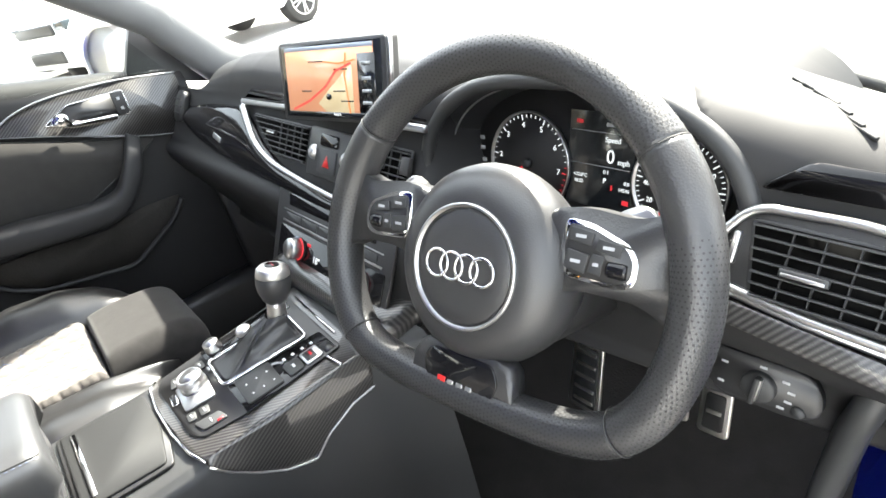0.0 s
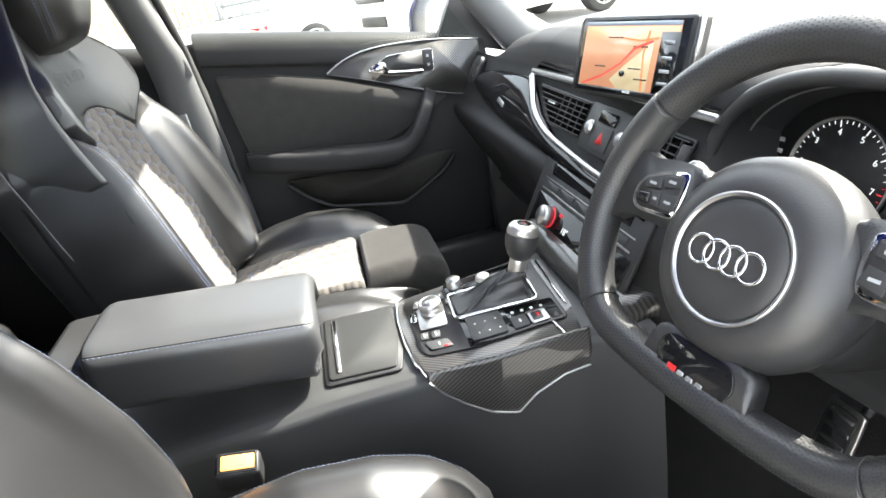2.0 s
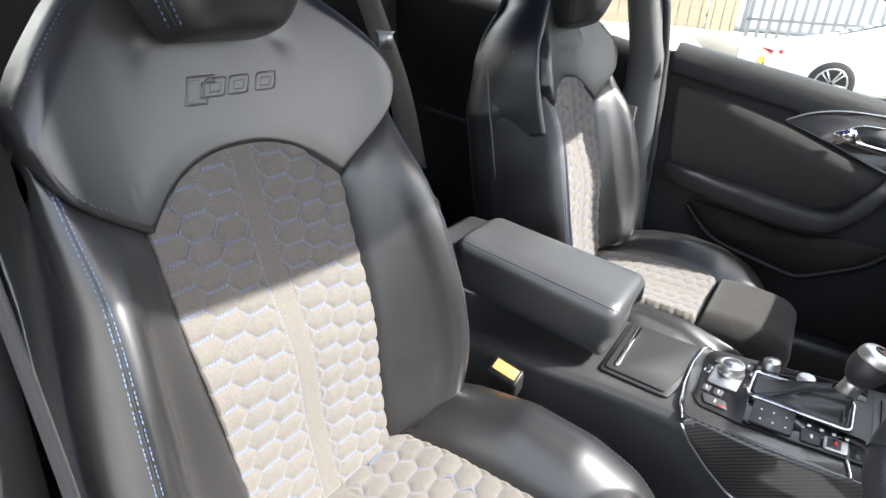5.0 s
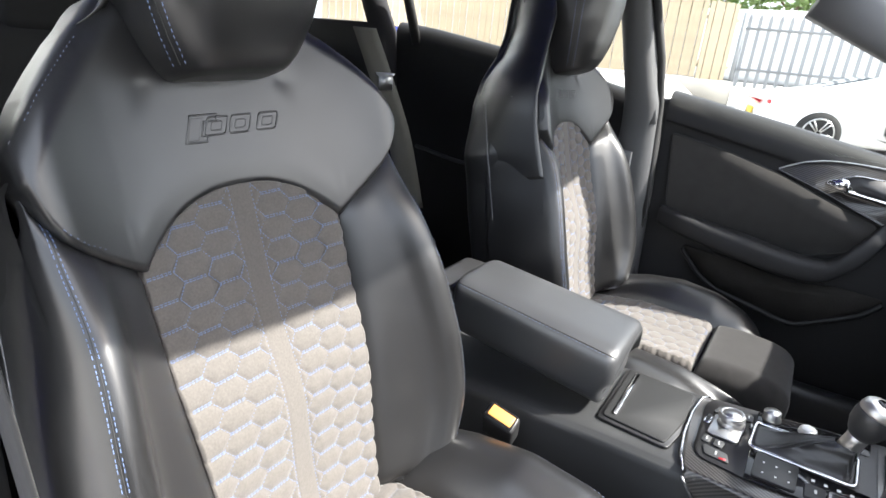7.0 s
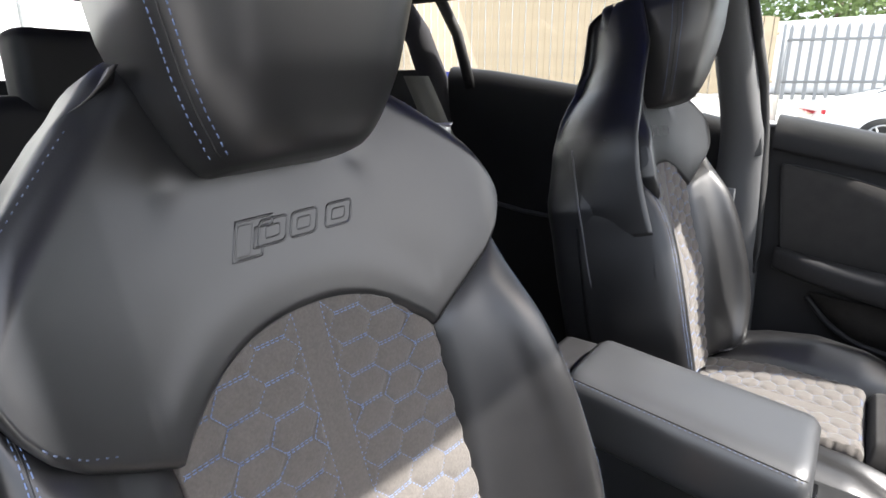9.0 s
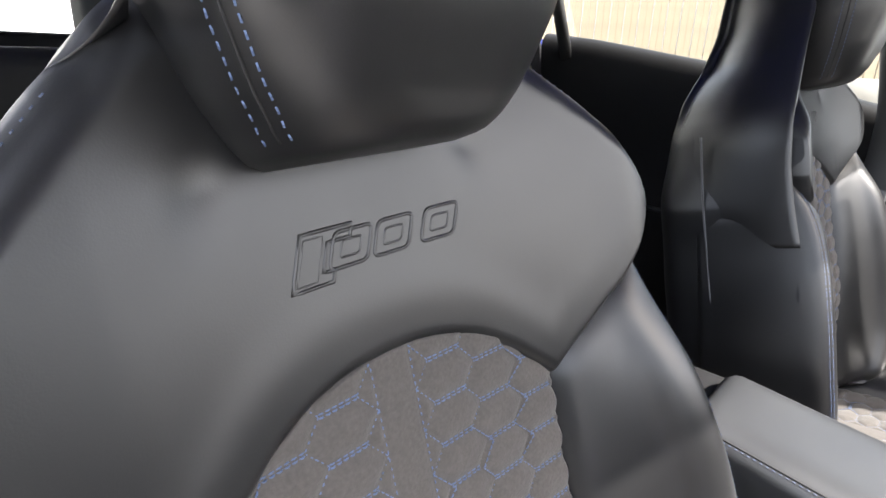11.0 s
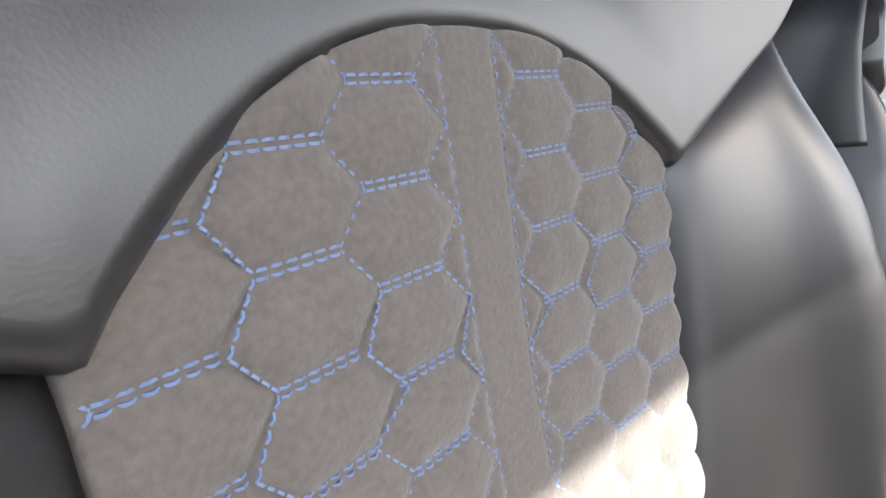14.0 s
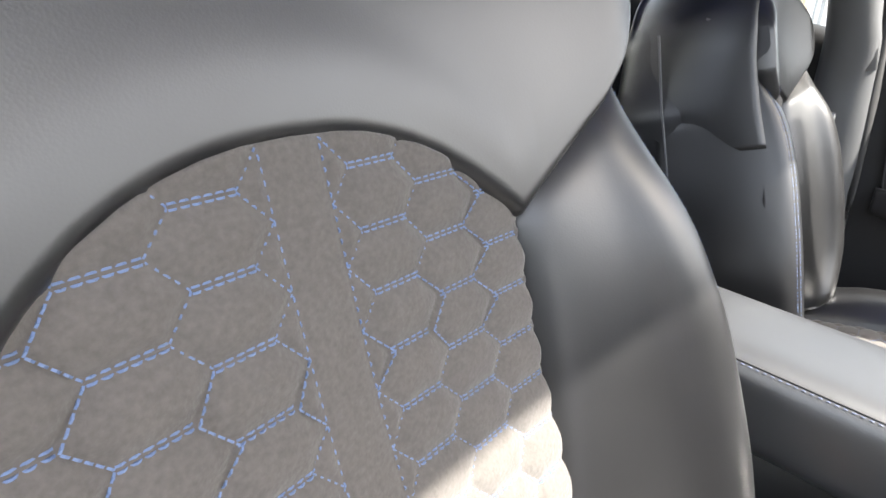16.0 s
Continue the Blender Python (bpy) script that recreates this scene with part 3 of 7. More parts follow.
    def shell(u, v):
        h = -0.34 + v * 0.802
        p = spline([(a, b, 0) for a, b in flank(h, 1) + flank(h, -1)[-2::-1]], u)
        return on_back(p.x, h, p.y)

    bm = bmesh.new()
    add_grid(bm, shell, 60, 110)
    part("back_shell", bm, LEATHER, seat, "black leather-covered sides and back")
    # outer side of the shoulder, from the rim of each wing back to the shell and up beside the head pad
    for side in (-1, 1):
        xs = np.linspace(0.2135, 0.088, 60)
        hs = [top_edge(side * x) for x in xs]

        def wing_side(u, v, side=side, xs=xs, hs=hs):
            full = bulge and side > 0
            tip = 0.02 if full else low_edge(side * 0.2130) + 0.004
            h = tip + ((0.452 if bulge else 0.325) - tip) * v
            x = float(np.interp(h, hs, xs))
            d = shoulder_d(side * x, min(h, top_edge(side * x)))
            up = interp(h, [(0.300, 0.0), (0.345, 1.0)])
            x, d = x + (0.88 * pad_half(h) - x) * up, d + (0.035 - d) * up
            if full:
                x = soft_interp(h, [(0.02, 0.2270), (0.08, 0.2250), (0.13, 0.2225), (0.17, 0.2205), (0.21, 0.2135), (0.25, 0.1935), (0.30, 0.1640), (0.35, 0.1390), (0.40, 0.1180), (0.452, 0.0960)], 0.02)
                d = interp(h, [(0.02, 0.030), (0.08, 0.024), (0.13, 0.022), (0.20, 0.026), (0.30, 0.034), (0.36, 0.042), (0.452, 0.028)])
            bx, bd = flank(h, side)[3]
            mx, md = max(x, abs(bx)) + bulge, 0.45 * (d + bd)
            a, b, c = (1 - u) ** 2, 2 * u * (1 - u), u * u
            return on_back(side * (a * x + b * mx + c * abs(bx)), h, a * d + b * md + c * bd)

        part("wing_side", sheet(wing_side, 20, 60, (-side * (0.004 + bulge), -0.002, 0)), LEATHER, seat, "smooth black leather outer side of the shoulder")
    for side in (-1, 1):
        line = [(-0.28, -0.065), (-0.20, -0.078), (-0.05, -0.092), (0.08, -0.098), (0.19, -0.098)]
        part("side_piping", tube([on_back(side * (side_half(p.x) + 0.0005), p.x, p.y) for p in (spline([(a, b, 0) for a, b in line], t) for t in np.linspace(0, 1, 40))], 0.0017, 6), PLASTIC_GREY, seat, "thin grey piping")

    # cushion
    c0 = 0.14

    def cushion_z(x, y):
        return 0.628 - 0.010 * (1 - (x / 0.13) ** 2) - 0.018 * max(0, (0.22 - y) / 0.1) + 0.006 * (y - 0.25)

    def cushion_panel(u, v):
        x = (2 * u - 1) * 0.126
        y = 0.105 + 0.268 * v
        drop = 0.012 * max(0, (v - 0.95) / 0.05) ** 2
        return Vector((x, y, cushion_z(x, y) + quilt(x, y, c0) - drop))

    panel = part("cushion_panel", sheet(cushion_panel, 140, 140, (0, 0, -0.04)), SUEDE, seat, "grey quilted suede cushion with blue stitching")
    bm = bmesh.new()
    for a, c, flat in hex_edges(0.126, 0.105, 0.37, c0):
        if max(abs(a[0]), abs(c[0])) > 0.126 or min(a[1], c[1]) < 0.11 or max(a[1], c[1]) > 0.368:
            continue
        for dy in ((-0.0011, 0.0011) if flat else (0.0,)):
            pts = [Vector((x, y + dy, cushion_z(x, y) + quilt(x, y, c0))) for x, y in (a, c)]
            add_dashes(bm, pts, (0, 0, 1), 0.0034, 0.0008, 0.00046, 0.0006)
    part("cushion_stitching", bm, STITCH, panel, "pale blue thread", kind="stuff", smooth=False)

    def extension(u, v):
        x = (2 * u - 1) * 0.134
        p = spline([(0.378, 0.600), (0.382, 0.630), (0.395, 0.640), (0.440, 0.643), (0.495, 0.638), (0.524, 0.626), (0.540, 0.600), (0.537, 0.555), (0.525, 0.50)], v)
        round_off = max(0.0, abs(2 * u - 1) - 0.72) / 0.28
        return Vector((x, p.x - 0.006 * round_off ** 2, p.y - 0.034 * round_off ** 2.4))

    part("thigh_support", sheet(extension, 40, 50, (0, -0.02, -0.10)), SUEDE_DARK, seat, "dark suede thigh support pulled out in front")

    for side in (-1, 1):
        def thigh(u, v, side=side):
            y = 0.075 + v * 0.40
            pk = interp(y, [(0.075, 0.632), (0.13, 0.655), (0.20, 0.680), (0.28, 0.694), (0.36, 0.684), (0.42, 0.658), (0.455, 0.630), (0.475, 0.600)])
            pk -= shy if side > 0 else 0.0
            inn = cushion_z(0.126, y) - 0.012
            inx = 0.124 + 0.016 * max(0, (y - 0.37) / 0.1)
            k = max(0.25, min(1, (pk - 0.60) / 0.08))
            prof = [(inx, min(inn, pk - 0.01)), (inx + 0.012, inn + (pk - inn) * 0.45), (0.165, pk - 0.010 * k), (0.195, pk), (0.226, pk - 0.010), (0.248, pk - 0.036), (0.255, pk - 0.075), (0.250, 0.54), (0.245, 0.47)]
            p = spline([(a, b, 0) for a, b in prof], u)
            narrow = 1 - 0.10 * max(0, (v - 0.8) / 0.2) ** 2
            return Vector((side * p.x * narrow, y, p.y))

        pad = part("cushion_bolster", sheet(thigh, 40, 44, (0, 0, -0.04)), LEATHER, seat, "smooth black leather cushion bolster")
        bm = bmesh.new()
        add_dashes(bm, [thigh(0.60, v) + Vector((side * 0.0008, 0, 0.0008)) for v in np.linspace(0.04, 0.98, 70)], (side * 0.6, 0, 0.8), 0.0034, 0.002, 0.00055, 0.0008)
        part("bolster_stitching", bm, STITCH_DIM, pad, "fine grey-blue thread", kind="stuff", smooth=False)
    part("seat_base", box((0, 0.24, 0.45), (0.46, 0.42, 0.16), 0.02), PLASTIC_HARD, seat)
    for x in (-0.19, 0.19):
        part("seat_rail", box((x, 0.27, 0.315), (0.05, 0.60, 0.13), 0.008), PLASTIC_HARD, seat)
        part("hinge_arm", box((x * 1.18, 0.118, 0.575), (0.018, 0.06, 0.10), 0.006), STEEL, seat, "bare metal hinge arm")
    for ob in list(seat.children):
        if ob.name.startswith(("cushion", "thigh")):
            for piece in (ob, *ob.children):
                piece.data.transform(Matrix.Translation((aside, ahead - 0.012, -low)) @ Matrix.Diagonal((1, 1.13, 1, 1)))
    for ob in seat.children_recursive:
        for v in ob.data.vertices:
            v.co.x -= slim * max(0.0, v.co.x - 0.125)
    return seat


driver_seat = build_seat(settle((0.394, 0.020, 0.970), (0.050, -0.013, 0.007), (-0.6, 1.8, -1.8), (0.942, 0.893, 0.868)) @ Matrix.Translation((0.376, 0, 0)), "black leather sports seat with grey hexagon-quilted suede beside the open door", 0.062, 0.15)
passenger_seat = build_seat(settle((-0.362, 0.040, 0.979), (-0.038, -0.021, 0.019), (-1.4, -1.9, -1.0), (0.943, 0.890, 0.874)) @ Matrix.Translation((-0.374, 0.022, 0)), "black leather sports seat with grey hexagon-quilted suede beside the closed door", 0.072, 0.0, -0.02, 0.070, 0.22, 0.03, 0.05, 0.010)


# ---- centre console ----
def top_z(y):
    return 0.69 + 0.10 * (y - 0.42)


def on_top(x, y, dz=0.0):
    return Vector((x, y, top_z(y) + dz))


TOP = basis((0, 0.42, 0.69), (1, 0, 0), (0, 1, 0.1))


def top_outline(pts):
    return [(x, (y - 0.42) * 1.005) for x, y in pts]


def lay(parent, name, pts, mat, dz, depth, bevel=0.001, r=0.006, label=""):
    """A flat piece on the console top."""
    return part(name, prism(rounded(top_outline(pts), r), depth, TOP @ Matrix.Translation((0, 0, dz)), bevel), mat, parent, label)


CONSOLE_AT = settle((0.021, 0.388, 0.718), (-0.016, 0.003, -0.011), (-1.0, 0.7, -0.2), (0.998, 0.987, 0.983))
console = thing("centre_console", "black centre console with carbon trim and metal buttons between the seats", "console", at=CONSOLE_AT)


def console_side(u, v):
    y = -0.05 + v * 0.76
    half_r = interp(y, [(-0.05, 0.104), (0.30, 0.120), (0.42, 0.134), (0.52, 0.142), (0.62, 0.152), (0.71, 0.20)])
    half_l = interp(y, [(-0.05, -0.090), (0.30, -0.098), (0.42, -0.074), (0.62, -0.054), (0.71, -0.12)])
    zt = top_z(y) - 0.004 if y > 0.24 else interp(y, [(-0.05, 0.64), (0.24, top_z(0.24) - 0.004)])
    prof = [(half_l - 0.03, 0.28), (half_l - 0.02, 0.50), (half_l - 0.006, zt - 0.05), (half_l + 0.002, zt - 0.008), (half_l + 0.012, zt), (0.02, zt), (half_r - 0.012, zt), (half_r - 0.002, zt - 0.008), (half_r + 0.006, zt - 0.05), (half_r + 0.02, 0.50), (half_r + 0.03, 0.28)]
    i = min(int(u * 10), 9)
    f = u * 10 - i
    a, c = prof[i], prof[i + 1]
    return Vector((a[0] + (c[0] - a[0]) * f, y, a[1] + (c[1] - a[1]) * f))


bm = bmesh.new()
add_grid(bm, console_side, 40, 40)
part("body", bm, PLASTIC, console, "soft black console body")

# armrest, higher at the back

def armrest(u, v):
    a = 2 * math.pi * u
    cx = math.copysign(abs(math.cos(a)) ** 0.42, math.cos(a))
    cy = math.copysign(abs(math.sin(a)) ** 0.42, math.sin(a))
    y = 0.312 - 0.272 * v
    end = 1 - 0.14 * max(0, 1 - v / 0.05) ** 2 - 0.12 * max(0, (v - 0.95) / 0.05) ** 2
    zt = 0.787 + (0.30 - y) * 0.110
    zc, zh = zt - 0.048, 0.048 * end
    return Vector((0.014 + cx * (0.080 - 0.006 * v) * end, y - 0.012 * (cy < 0) * max(0, 1 - v / 0.1), zc + cy * zh))


bm = bmesh.new()
rows = add_grid(bm, armrest, 64, 40, True)
bm.faces.new([r[0] for r in rows])
bm.faces.new([r[-1] for r in rows])
rest = part("armrest", bm, ARM_LEATHER, console, "padded black leather armrest lid")
bm = bmesh.new()
for side in (0.10, 0.40):
    add_dashes(bm, [armrest(side, v) + Vector((0, 0, 0.0006)) for v in np.linspace(0.03, 0.98, 90)], (0.5 if side < 0.25 else -0.5, 0, 0.85), 0.0032, 0.002, 0.00042, 0.0001)
part("armrest_stitching", bm, STITCH_DIM, rest, "grey thread", kind="stuff", smooth=False)
part("armrest_seam", tube([armrest(0.115, v) for v in np.linspace(0.02, 0.98, 50)], 0.0009, 6), RUBBER, rest)
part("armrest_hinge", box((0.0, 0.010, 0.765), (0.14, 0.07, 0.05), 0.01), PLASTIC_HARD, console)

lid = lay(console, "cup_holder_lid", [(-0.074, 0.306), (0.078, 0.306), (0.097, 0.396), (0.030, 0.409), (-0.046, 0.410)], LID, -0.002, 0.0055, 0.002, 0.006, "closed dark grey cup holder lid")
lay(console, "lid_surround", [(-0.080, 0.300), (0.084, 0.300), (0.104, 0.401), (0.032, 0.416), (-0.052, 0.416)], PLASTIC_HARD, -0.004, 0.0045, 0.001, 0.008)
lay(lid, "chrome_bar", [(-0.060, 0.318), (0.070, 0.318), (0.071, 0.324), (-0.059, 0.324)], CHROME, 0.003, 0.003, 0.001, 0.002, "chrome pull bar")

lay(console, "carbon_trim", [(-0.054, 0.419), (0.02, 0.416), (0.100, 0.420), (0.133, 0.428), (0.148, 0.520), (0.157, 0.628), (0.10, 0.640), (-0.02, 0.650), (-0.056, 0.655)], CARBON, -0.002, 0.005, 0.001, 0.004, "glossy carbon weave trim")


def carbon_flank(u, v):
    y = 0.428 + 0.21 * v
    low = interp(y, [(0.428, 0.684), (0.445, 0.662), (0.47, 0.640), (0.50, 0.620), (0.535, 0.610), (0.56, 0.634), (0.60, 0.655), (0.64, 0.662)])
    xt = interp(y, [(0.428, 0.134), (0.52, 0.149), (0.64, 0.158)])
    z = top_z(y) + 0.002 + u * (low - top_z(y) - 0.002)
    return Vector((xt + 0.006 * math.sin(u * 1.6), y, z))


part("carbon_flank", sheet(carbon_flank, 12, 40, (-0.004, 0, 0)), CARBON_SIDE, console, "glossy carbon weave side trim")
part("trim_edge", tube([carbon_flank(1, v) for v in np.linspace(0, 1, 40)], 0.0016, 6), SILVER, console, "bright metal edging")
part("trim_edge", tube([on_top(-0.055, 0.430, 0.003), on_top(-0.048, 0.419, 0.003), on_top(0.0, 0.414, 0.003), on_top(0.06, 0.414, 0.003), on_top(0.11, 0.419, 0.002), on_top(0.134, 0.428, -0.002)], 0.0020, 8), CHROME, console, "bright metal edging")
part("trim_edge", tube([on_top(-0.030, 0.642, 0.004), on_top(0.06, 0.636, 0.004), on_top(0.095, 0.634, 0.004)], 0.0018, 6), CHROME, console, "bright metal edging")
part("trim_edge", tube([on_top(0.100, 0.600, 0.005), on_top(0.155, 0.606, 0.005)], 0.0020, 6), CHROME, console, "bright metal edging")

# control panel
panel = lay(console, "control_panel", [(-0.050, 0.440), (-0.030, 0.428), (0.085, 0.430), (0.105, 0.440), (0.118, 0.490), (0.126, 0.625), (-0.044, 0.635)], PLASTIC_HARD, 0.003, 0.003, 0.001, 0.008, "dark control panel")
lay(panel, "gloss_plate", [(0.052, 0.494), (0.120, 0.492), (0.126, 0.620), (0.076, 0.622)], GLOSS_BLACK, 0.0055, 0.0015, 0.0005, 0.004)
lay(panel, "gloss_plate", [(-0.048, 0.495), (-0.022, 0.495), (-0.012, 0.625), (-0.044, 0.628)], GLOSS_BLACK, 0.0055, 0.0015, 0.0005, 0.004)
dial_plate = lay(panel, "dial_plate", [(-0.004, 0.444), (0.050, 0.440), (0.056, 0.478), (0.002, 0.484)], SILVER, 0.006, 0.004, 0.0012, 0.005, "satin metal dial plate")
knob_at = TOP @ Matrix.Translation((0.014, 0.0455, 0.009))
dial = part("control_dial", lathe([(0.0175, 0), (0.0175, 0.006), (0.0162, 0.0075), (0.0162, 0.009), (0.0170, 0.010), (0.0170, 0.016), (0.0155, 0.0185), (0.013, 0.0188), (0.012, 0.0175), (0.0, 0.0175)][:-1] + [(0.0005, 0.0175)], 40, knob_at), SILVER, panel, "turned aluminium control dial")
part("dial_cap", lathe([(0.0125, 0.0172), (0.0120, 0.0186), (0.0005, 0.0192)], 32, knob_at), ALLOY, dial)
for pts in ([(-0.030, 0.446), (-0.010, 0.440), (-0.008, 0.452), (-0.028, 0.458)], [(-0.028, 0.462), (-0.008, 0.458), (-0.006, 0.470), (-0.026, 0.474)],
            [(-0.030, 0.480), (-0.012, 0.478), (-0.010, 0.490), (-0.028, 0.491)], [(-0.008, 0.488), (0.006, 0.487), (0.007, 0.493), (-0.007, 0.494)],
            [(0.054, 0.438), (0.070, 0.436), (0.072, 0.446), (0.057, 0.449)], [(0.058, 0.453), (0.074, 0.451), (0.076, 0.462), (0.061, 0.465)],
            [(0.078, 0.440), (0.098, 0.445), (0.104, 0.474), (0.085, 0.470)]):
    key = lay(panel, "menu_key", pts, PLASTIC, 0.0055, 0.003, 0.0008, 0.003)
    cx, cy = sum(p[0] for p in pts) / 4, sum(p[1] for p in pts) / 4
    lay(key, "key_mark", [(cx - 0.004, cy - 0.0012), (cx + 0.004, cy - 0.0012), (cx + 0.004, cy + 0.0012), (cx - 0.004, cy + 0.0012)], GREY_MARK, 0.0088, 0.0004, 0, 0.0008, "pale printed mark")
lay(panel, "key_frame", [(0.000, 0.434), (0.022, 0.431), (0.024, 0.440), (0.002, 0.443)], CHROME, 0.006, 0.0022, 0.0008, 0.003, "bright metal key frame")
lay(panel, "menu_key", [(0.003, 0.436), (0.020, 0.4335), (0.0215, 0.438), (0.0045, 0.4405)], PLASTIC, 0.0075, 0.0025, 0.0006, 0.002)
lay(panel, "red_mark", [(0.098, 0.462), (0.1015, 0.462), (0.102, 0.470), (0.0985, 0.470)], RED_GLOW, 0.0088, 0.0004, 0, 0.0008, "red lit mark")
pad = lay(panel, "touchpad", [(0.058, 0.502), (0.112, 0.499), (0.117, 0.546), (0.066, 0.549)], PLASTIC, 0.0068, 0.003, 0.001, 0.004, "matt black touchpad with small white figures")
for i in range(2):
    for j in range(3):
        x, y = 0.078 + 0.022 * i + 0.0015 * j, 0.510 + 0.014 * j
        lay(pad, "pad_mark", [(x, y), (x + 0.0028, y), (x + 0.0028, y + 0.0022), (x, y + 0.0022)], WHITE_MARK, 0.0100, 0.0003, 0, 0.0005)
lay(panel, "park_key", [(0.092, 0.556), (0.118, 0.555), (0.119, 0.576), (0.094, 0.577)], PLASTIC, 0.0065, 0.003, 0.001, 0.003)
park = lay(panel, "park_key", [(0.094, 0.580), (0.120, 0.579), (0.121, 0.603), (0.096, 0.604)], SILVER, 0.0065, 0.003, 0.001, 0.003, "metal parking brake key")
lay(park, "key_face", [(0.098, 0.583), (0.116, 0.582), (0.117, 0.596), (0.099, 0.597)], PLASTIC_HARD, 0.0092, 0.001, 0.0003, 0.002)
for y in (0.565, 0.590):
    lay(panel, "key_mark", [(0.102, y), (0.110, y), (0.110, y + 0.003), (0.102, y + 0.003)], RED_GLOW if y > 0.58 else WHITE_MARK, 0.0103, 0.0003, 0, 0.001)
for i in range(4):
    y = 0.562 + 0.013 * i
    lay(panel, "gear_mark", [(0.078 + 0.002 * i, y), (0.083 + 0.002 * i, y), (0.083 + 0.002 * i, y + 0.004), (0.078 + 0.002 * i, y + 0.004)], WHITE_MARK, 0.0072, 0.0003, 0, 0.0008, "white gear position mark")
lay(panel, "small_tray", [(0.100, 0.606), (0.122, 0.605), (0.123, 0.618), (0.102, 0.619)], PLASTIC_HARD, 0.0066, 0.001, 0, 0.003)
for x, y, mat, lab in ((-0.033, 0.512, CHROME, "round metal volume knob"), (-0.027, 0.556, CHROME, "round start button with a pale cap")):
    at = TOP @ Matrix.Translation((x, (y - 0.42) * 1.005, 0.0065))
    hi = 0.014 if y < 0.53 else 0.006
    b1 = part("round_button", lathe([(0.0118, 0), (0.0118, hi * 0.3), (0.0108, hi * 0.45), (0.0110, hi), (0.0095, hi + 0.0015), (0.0005, hi + 0.0018)], 32, at), SILVER, panel, lab)
    part("button_cap", lathe([(0.0085, hi + 0.0012), (0.008, hi + 0.0024), (0.0005, hi + 0.003)], 24, at), ALLOY if y < 0.53 else WHITE_MARK, b1)

# gear lever
boot_ring = [(-0.016, 0.494), (0.049, 0.491), (0.068, 0.606), (0.000, 0.612)]
inner_ring = [(-0.011, 0.499), (0.045, 0.496), (0.063, 0.601), (0.004, 0.607)]
part("boot_frame", tube([on_top(x, y, 0.0075) for x, y in rounded(boot_ring, 0.008, 5)], 0.0026, 8, True), CHROME, panel, "bright gear boot frame")
lever = thing("gear_lever", "black leather and metal gear selector rising from the console", "gear lever", at=CONSOLE_AT)


def boot(u, v):
    ring = rounded(inner_ring, 0.012, 7)
    k = u * len(ring)
    a, c = ring[int(k) % len(ring)], ring[(int(k) + 1) % len(ring)]
    f = k - int(k)
    x, y = a[0] + (c[0] - a[0]) * f, a[1] + (c[1] - a[1]) * f
    tx, ty = 0.034, 0.588
    w = v ** 0.75
    wob = 0.003 * math.sin(u * 38 + v * 9) * math.sin(math.pi * v)
    r = 0.0125
    ang = math.atan2(y - 0.55, x - 0.026)
    return on_top(x * (1 - w) + (tx + r * math.cos(ang)) * w + wob, y * (1 - w) + (ty + r * math.sin(ang)) * w, 0.008 + 0.036 * v ** 1.6 + 0.008 * math.sin(math.pi * v) + wob * 0.6)


bm = bmesh.new()
add_grid(bm, boot, 60, 18, True)
part("boot", bm, LEATHER_WHEEL, lever, "creased black leather boot")
axis = basis((0.033, 0.590, 0.742), (1, 0, 0), (0, 0.96, -0.25))
part("collar", lathe([(0.0125, -0.012), (0.0130, 0.0), (0.0120, 0.018), (0.0128, 0.026)], 28, axis), STEEL, lever, "brushed metal collar")
knob_part = part("knob", lathe([(0.0125, 0.024), (0.0165, 0.029), (0.0215, 0.041), (0.0230, 0.052), (0.0225, 0.060), (0.0210, 0.064)], 36, axis), LEATHER_WHEEL, lever, "black leather knob")
cap = part("knob_cap", lathe([(0.0218, 0.0605), (0.0222, 0.0640), (0.0205, 0.0710), (0.0170, 0.0745), (0.0120, 0.0755), (0.0005, 0.0757)], 36, axis), STEEL, knob_part, "polished metal cap")
part("cap_badge", lathe([(0.0098, 0.0752), (0.0094, 0.0764), (0.0005, 0.0767)], 24, axis), GLOSS_BLACK, cap, "dark round badge")
part("badge_mark", box((0, 0, 0.0769), (0.010, 0.0025, 0.0006), 0.0002, axis), DARK_RED, cap, "dark red mark")


# ---- dashboard ----
def fascia(x, z, out=0.0):
    """A point on the slanted front of the dashboard."""
    return Vector((x, 0.70 + 0.58 * (z - 0.735) - 0.865 * out, z + 0.502 * out))


FASCIA = basis((0, 0.70, 0.735), (1, 0, 0), (0, 0.502, 0.865))


def fz(z):
    """Height z on the fascia as a distance along it."""
    return (z - 0.735) / 0.865


def lay_f(parent, name, pts, mat, dz, depth, bevel=0.001, r=0.005, label=""):
    return part(name, prism(rounded([(x, fz(z)) for x, z in pts], r), depth, FASCIA @ Matrix.Translation((0, 0, dz)), bevel), mat, parent, label)


dash = thing("dashboard", "black soft dashboard with gloss black and silver trim under the windscreen", "dashboard", at=settle((0.169, 0.756, 0.832), (-0.008, -0.000, 0.014), (1.2, 1.2, 0.6), (0.996, 1.006, 0.984)))


def dash_drop(x):
    """How far the top falls away towards both ends."""
    return interp(x, [(-0.70, -0.090), (-0.61, -0.065), (-0.52, -0.030), (-0.40, -0.008), (-0.30, 0), (0.48, 0), (0.55, -0.010), (0.62, -0.028), (0.66, -0.038)])


def screen_base(x):
    """Where the dashboard meets the windscreen."""
    return 1.17 - 0.62 * max(0.0, abs(x) - 0.22)


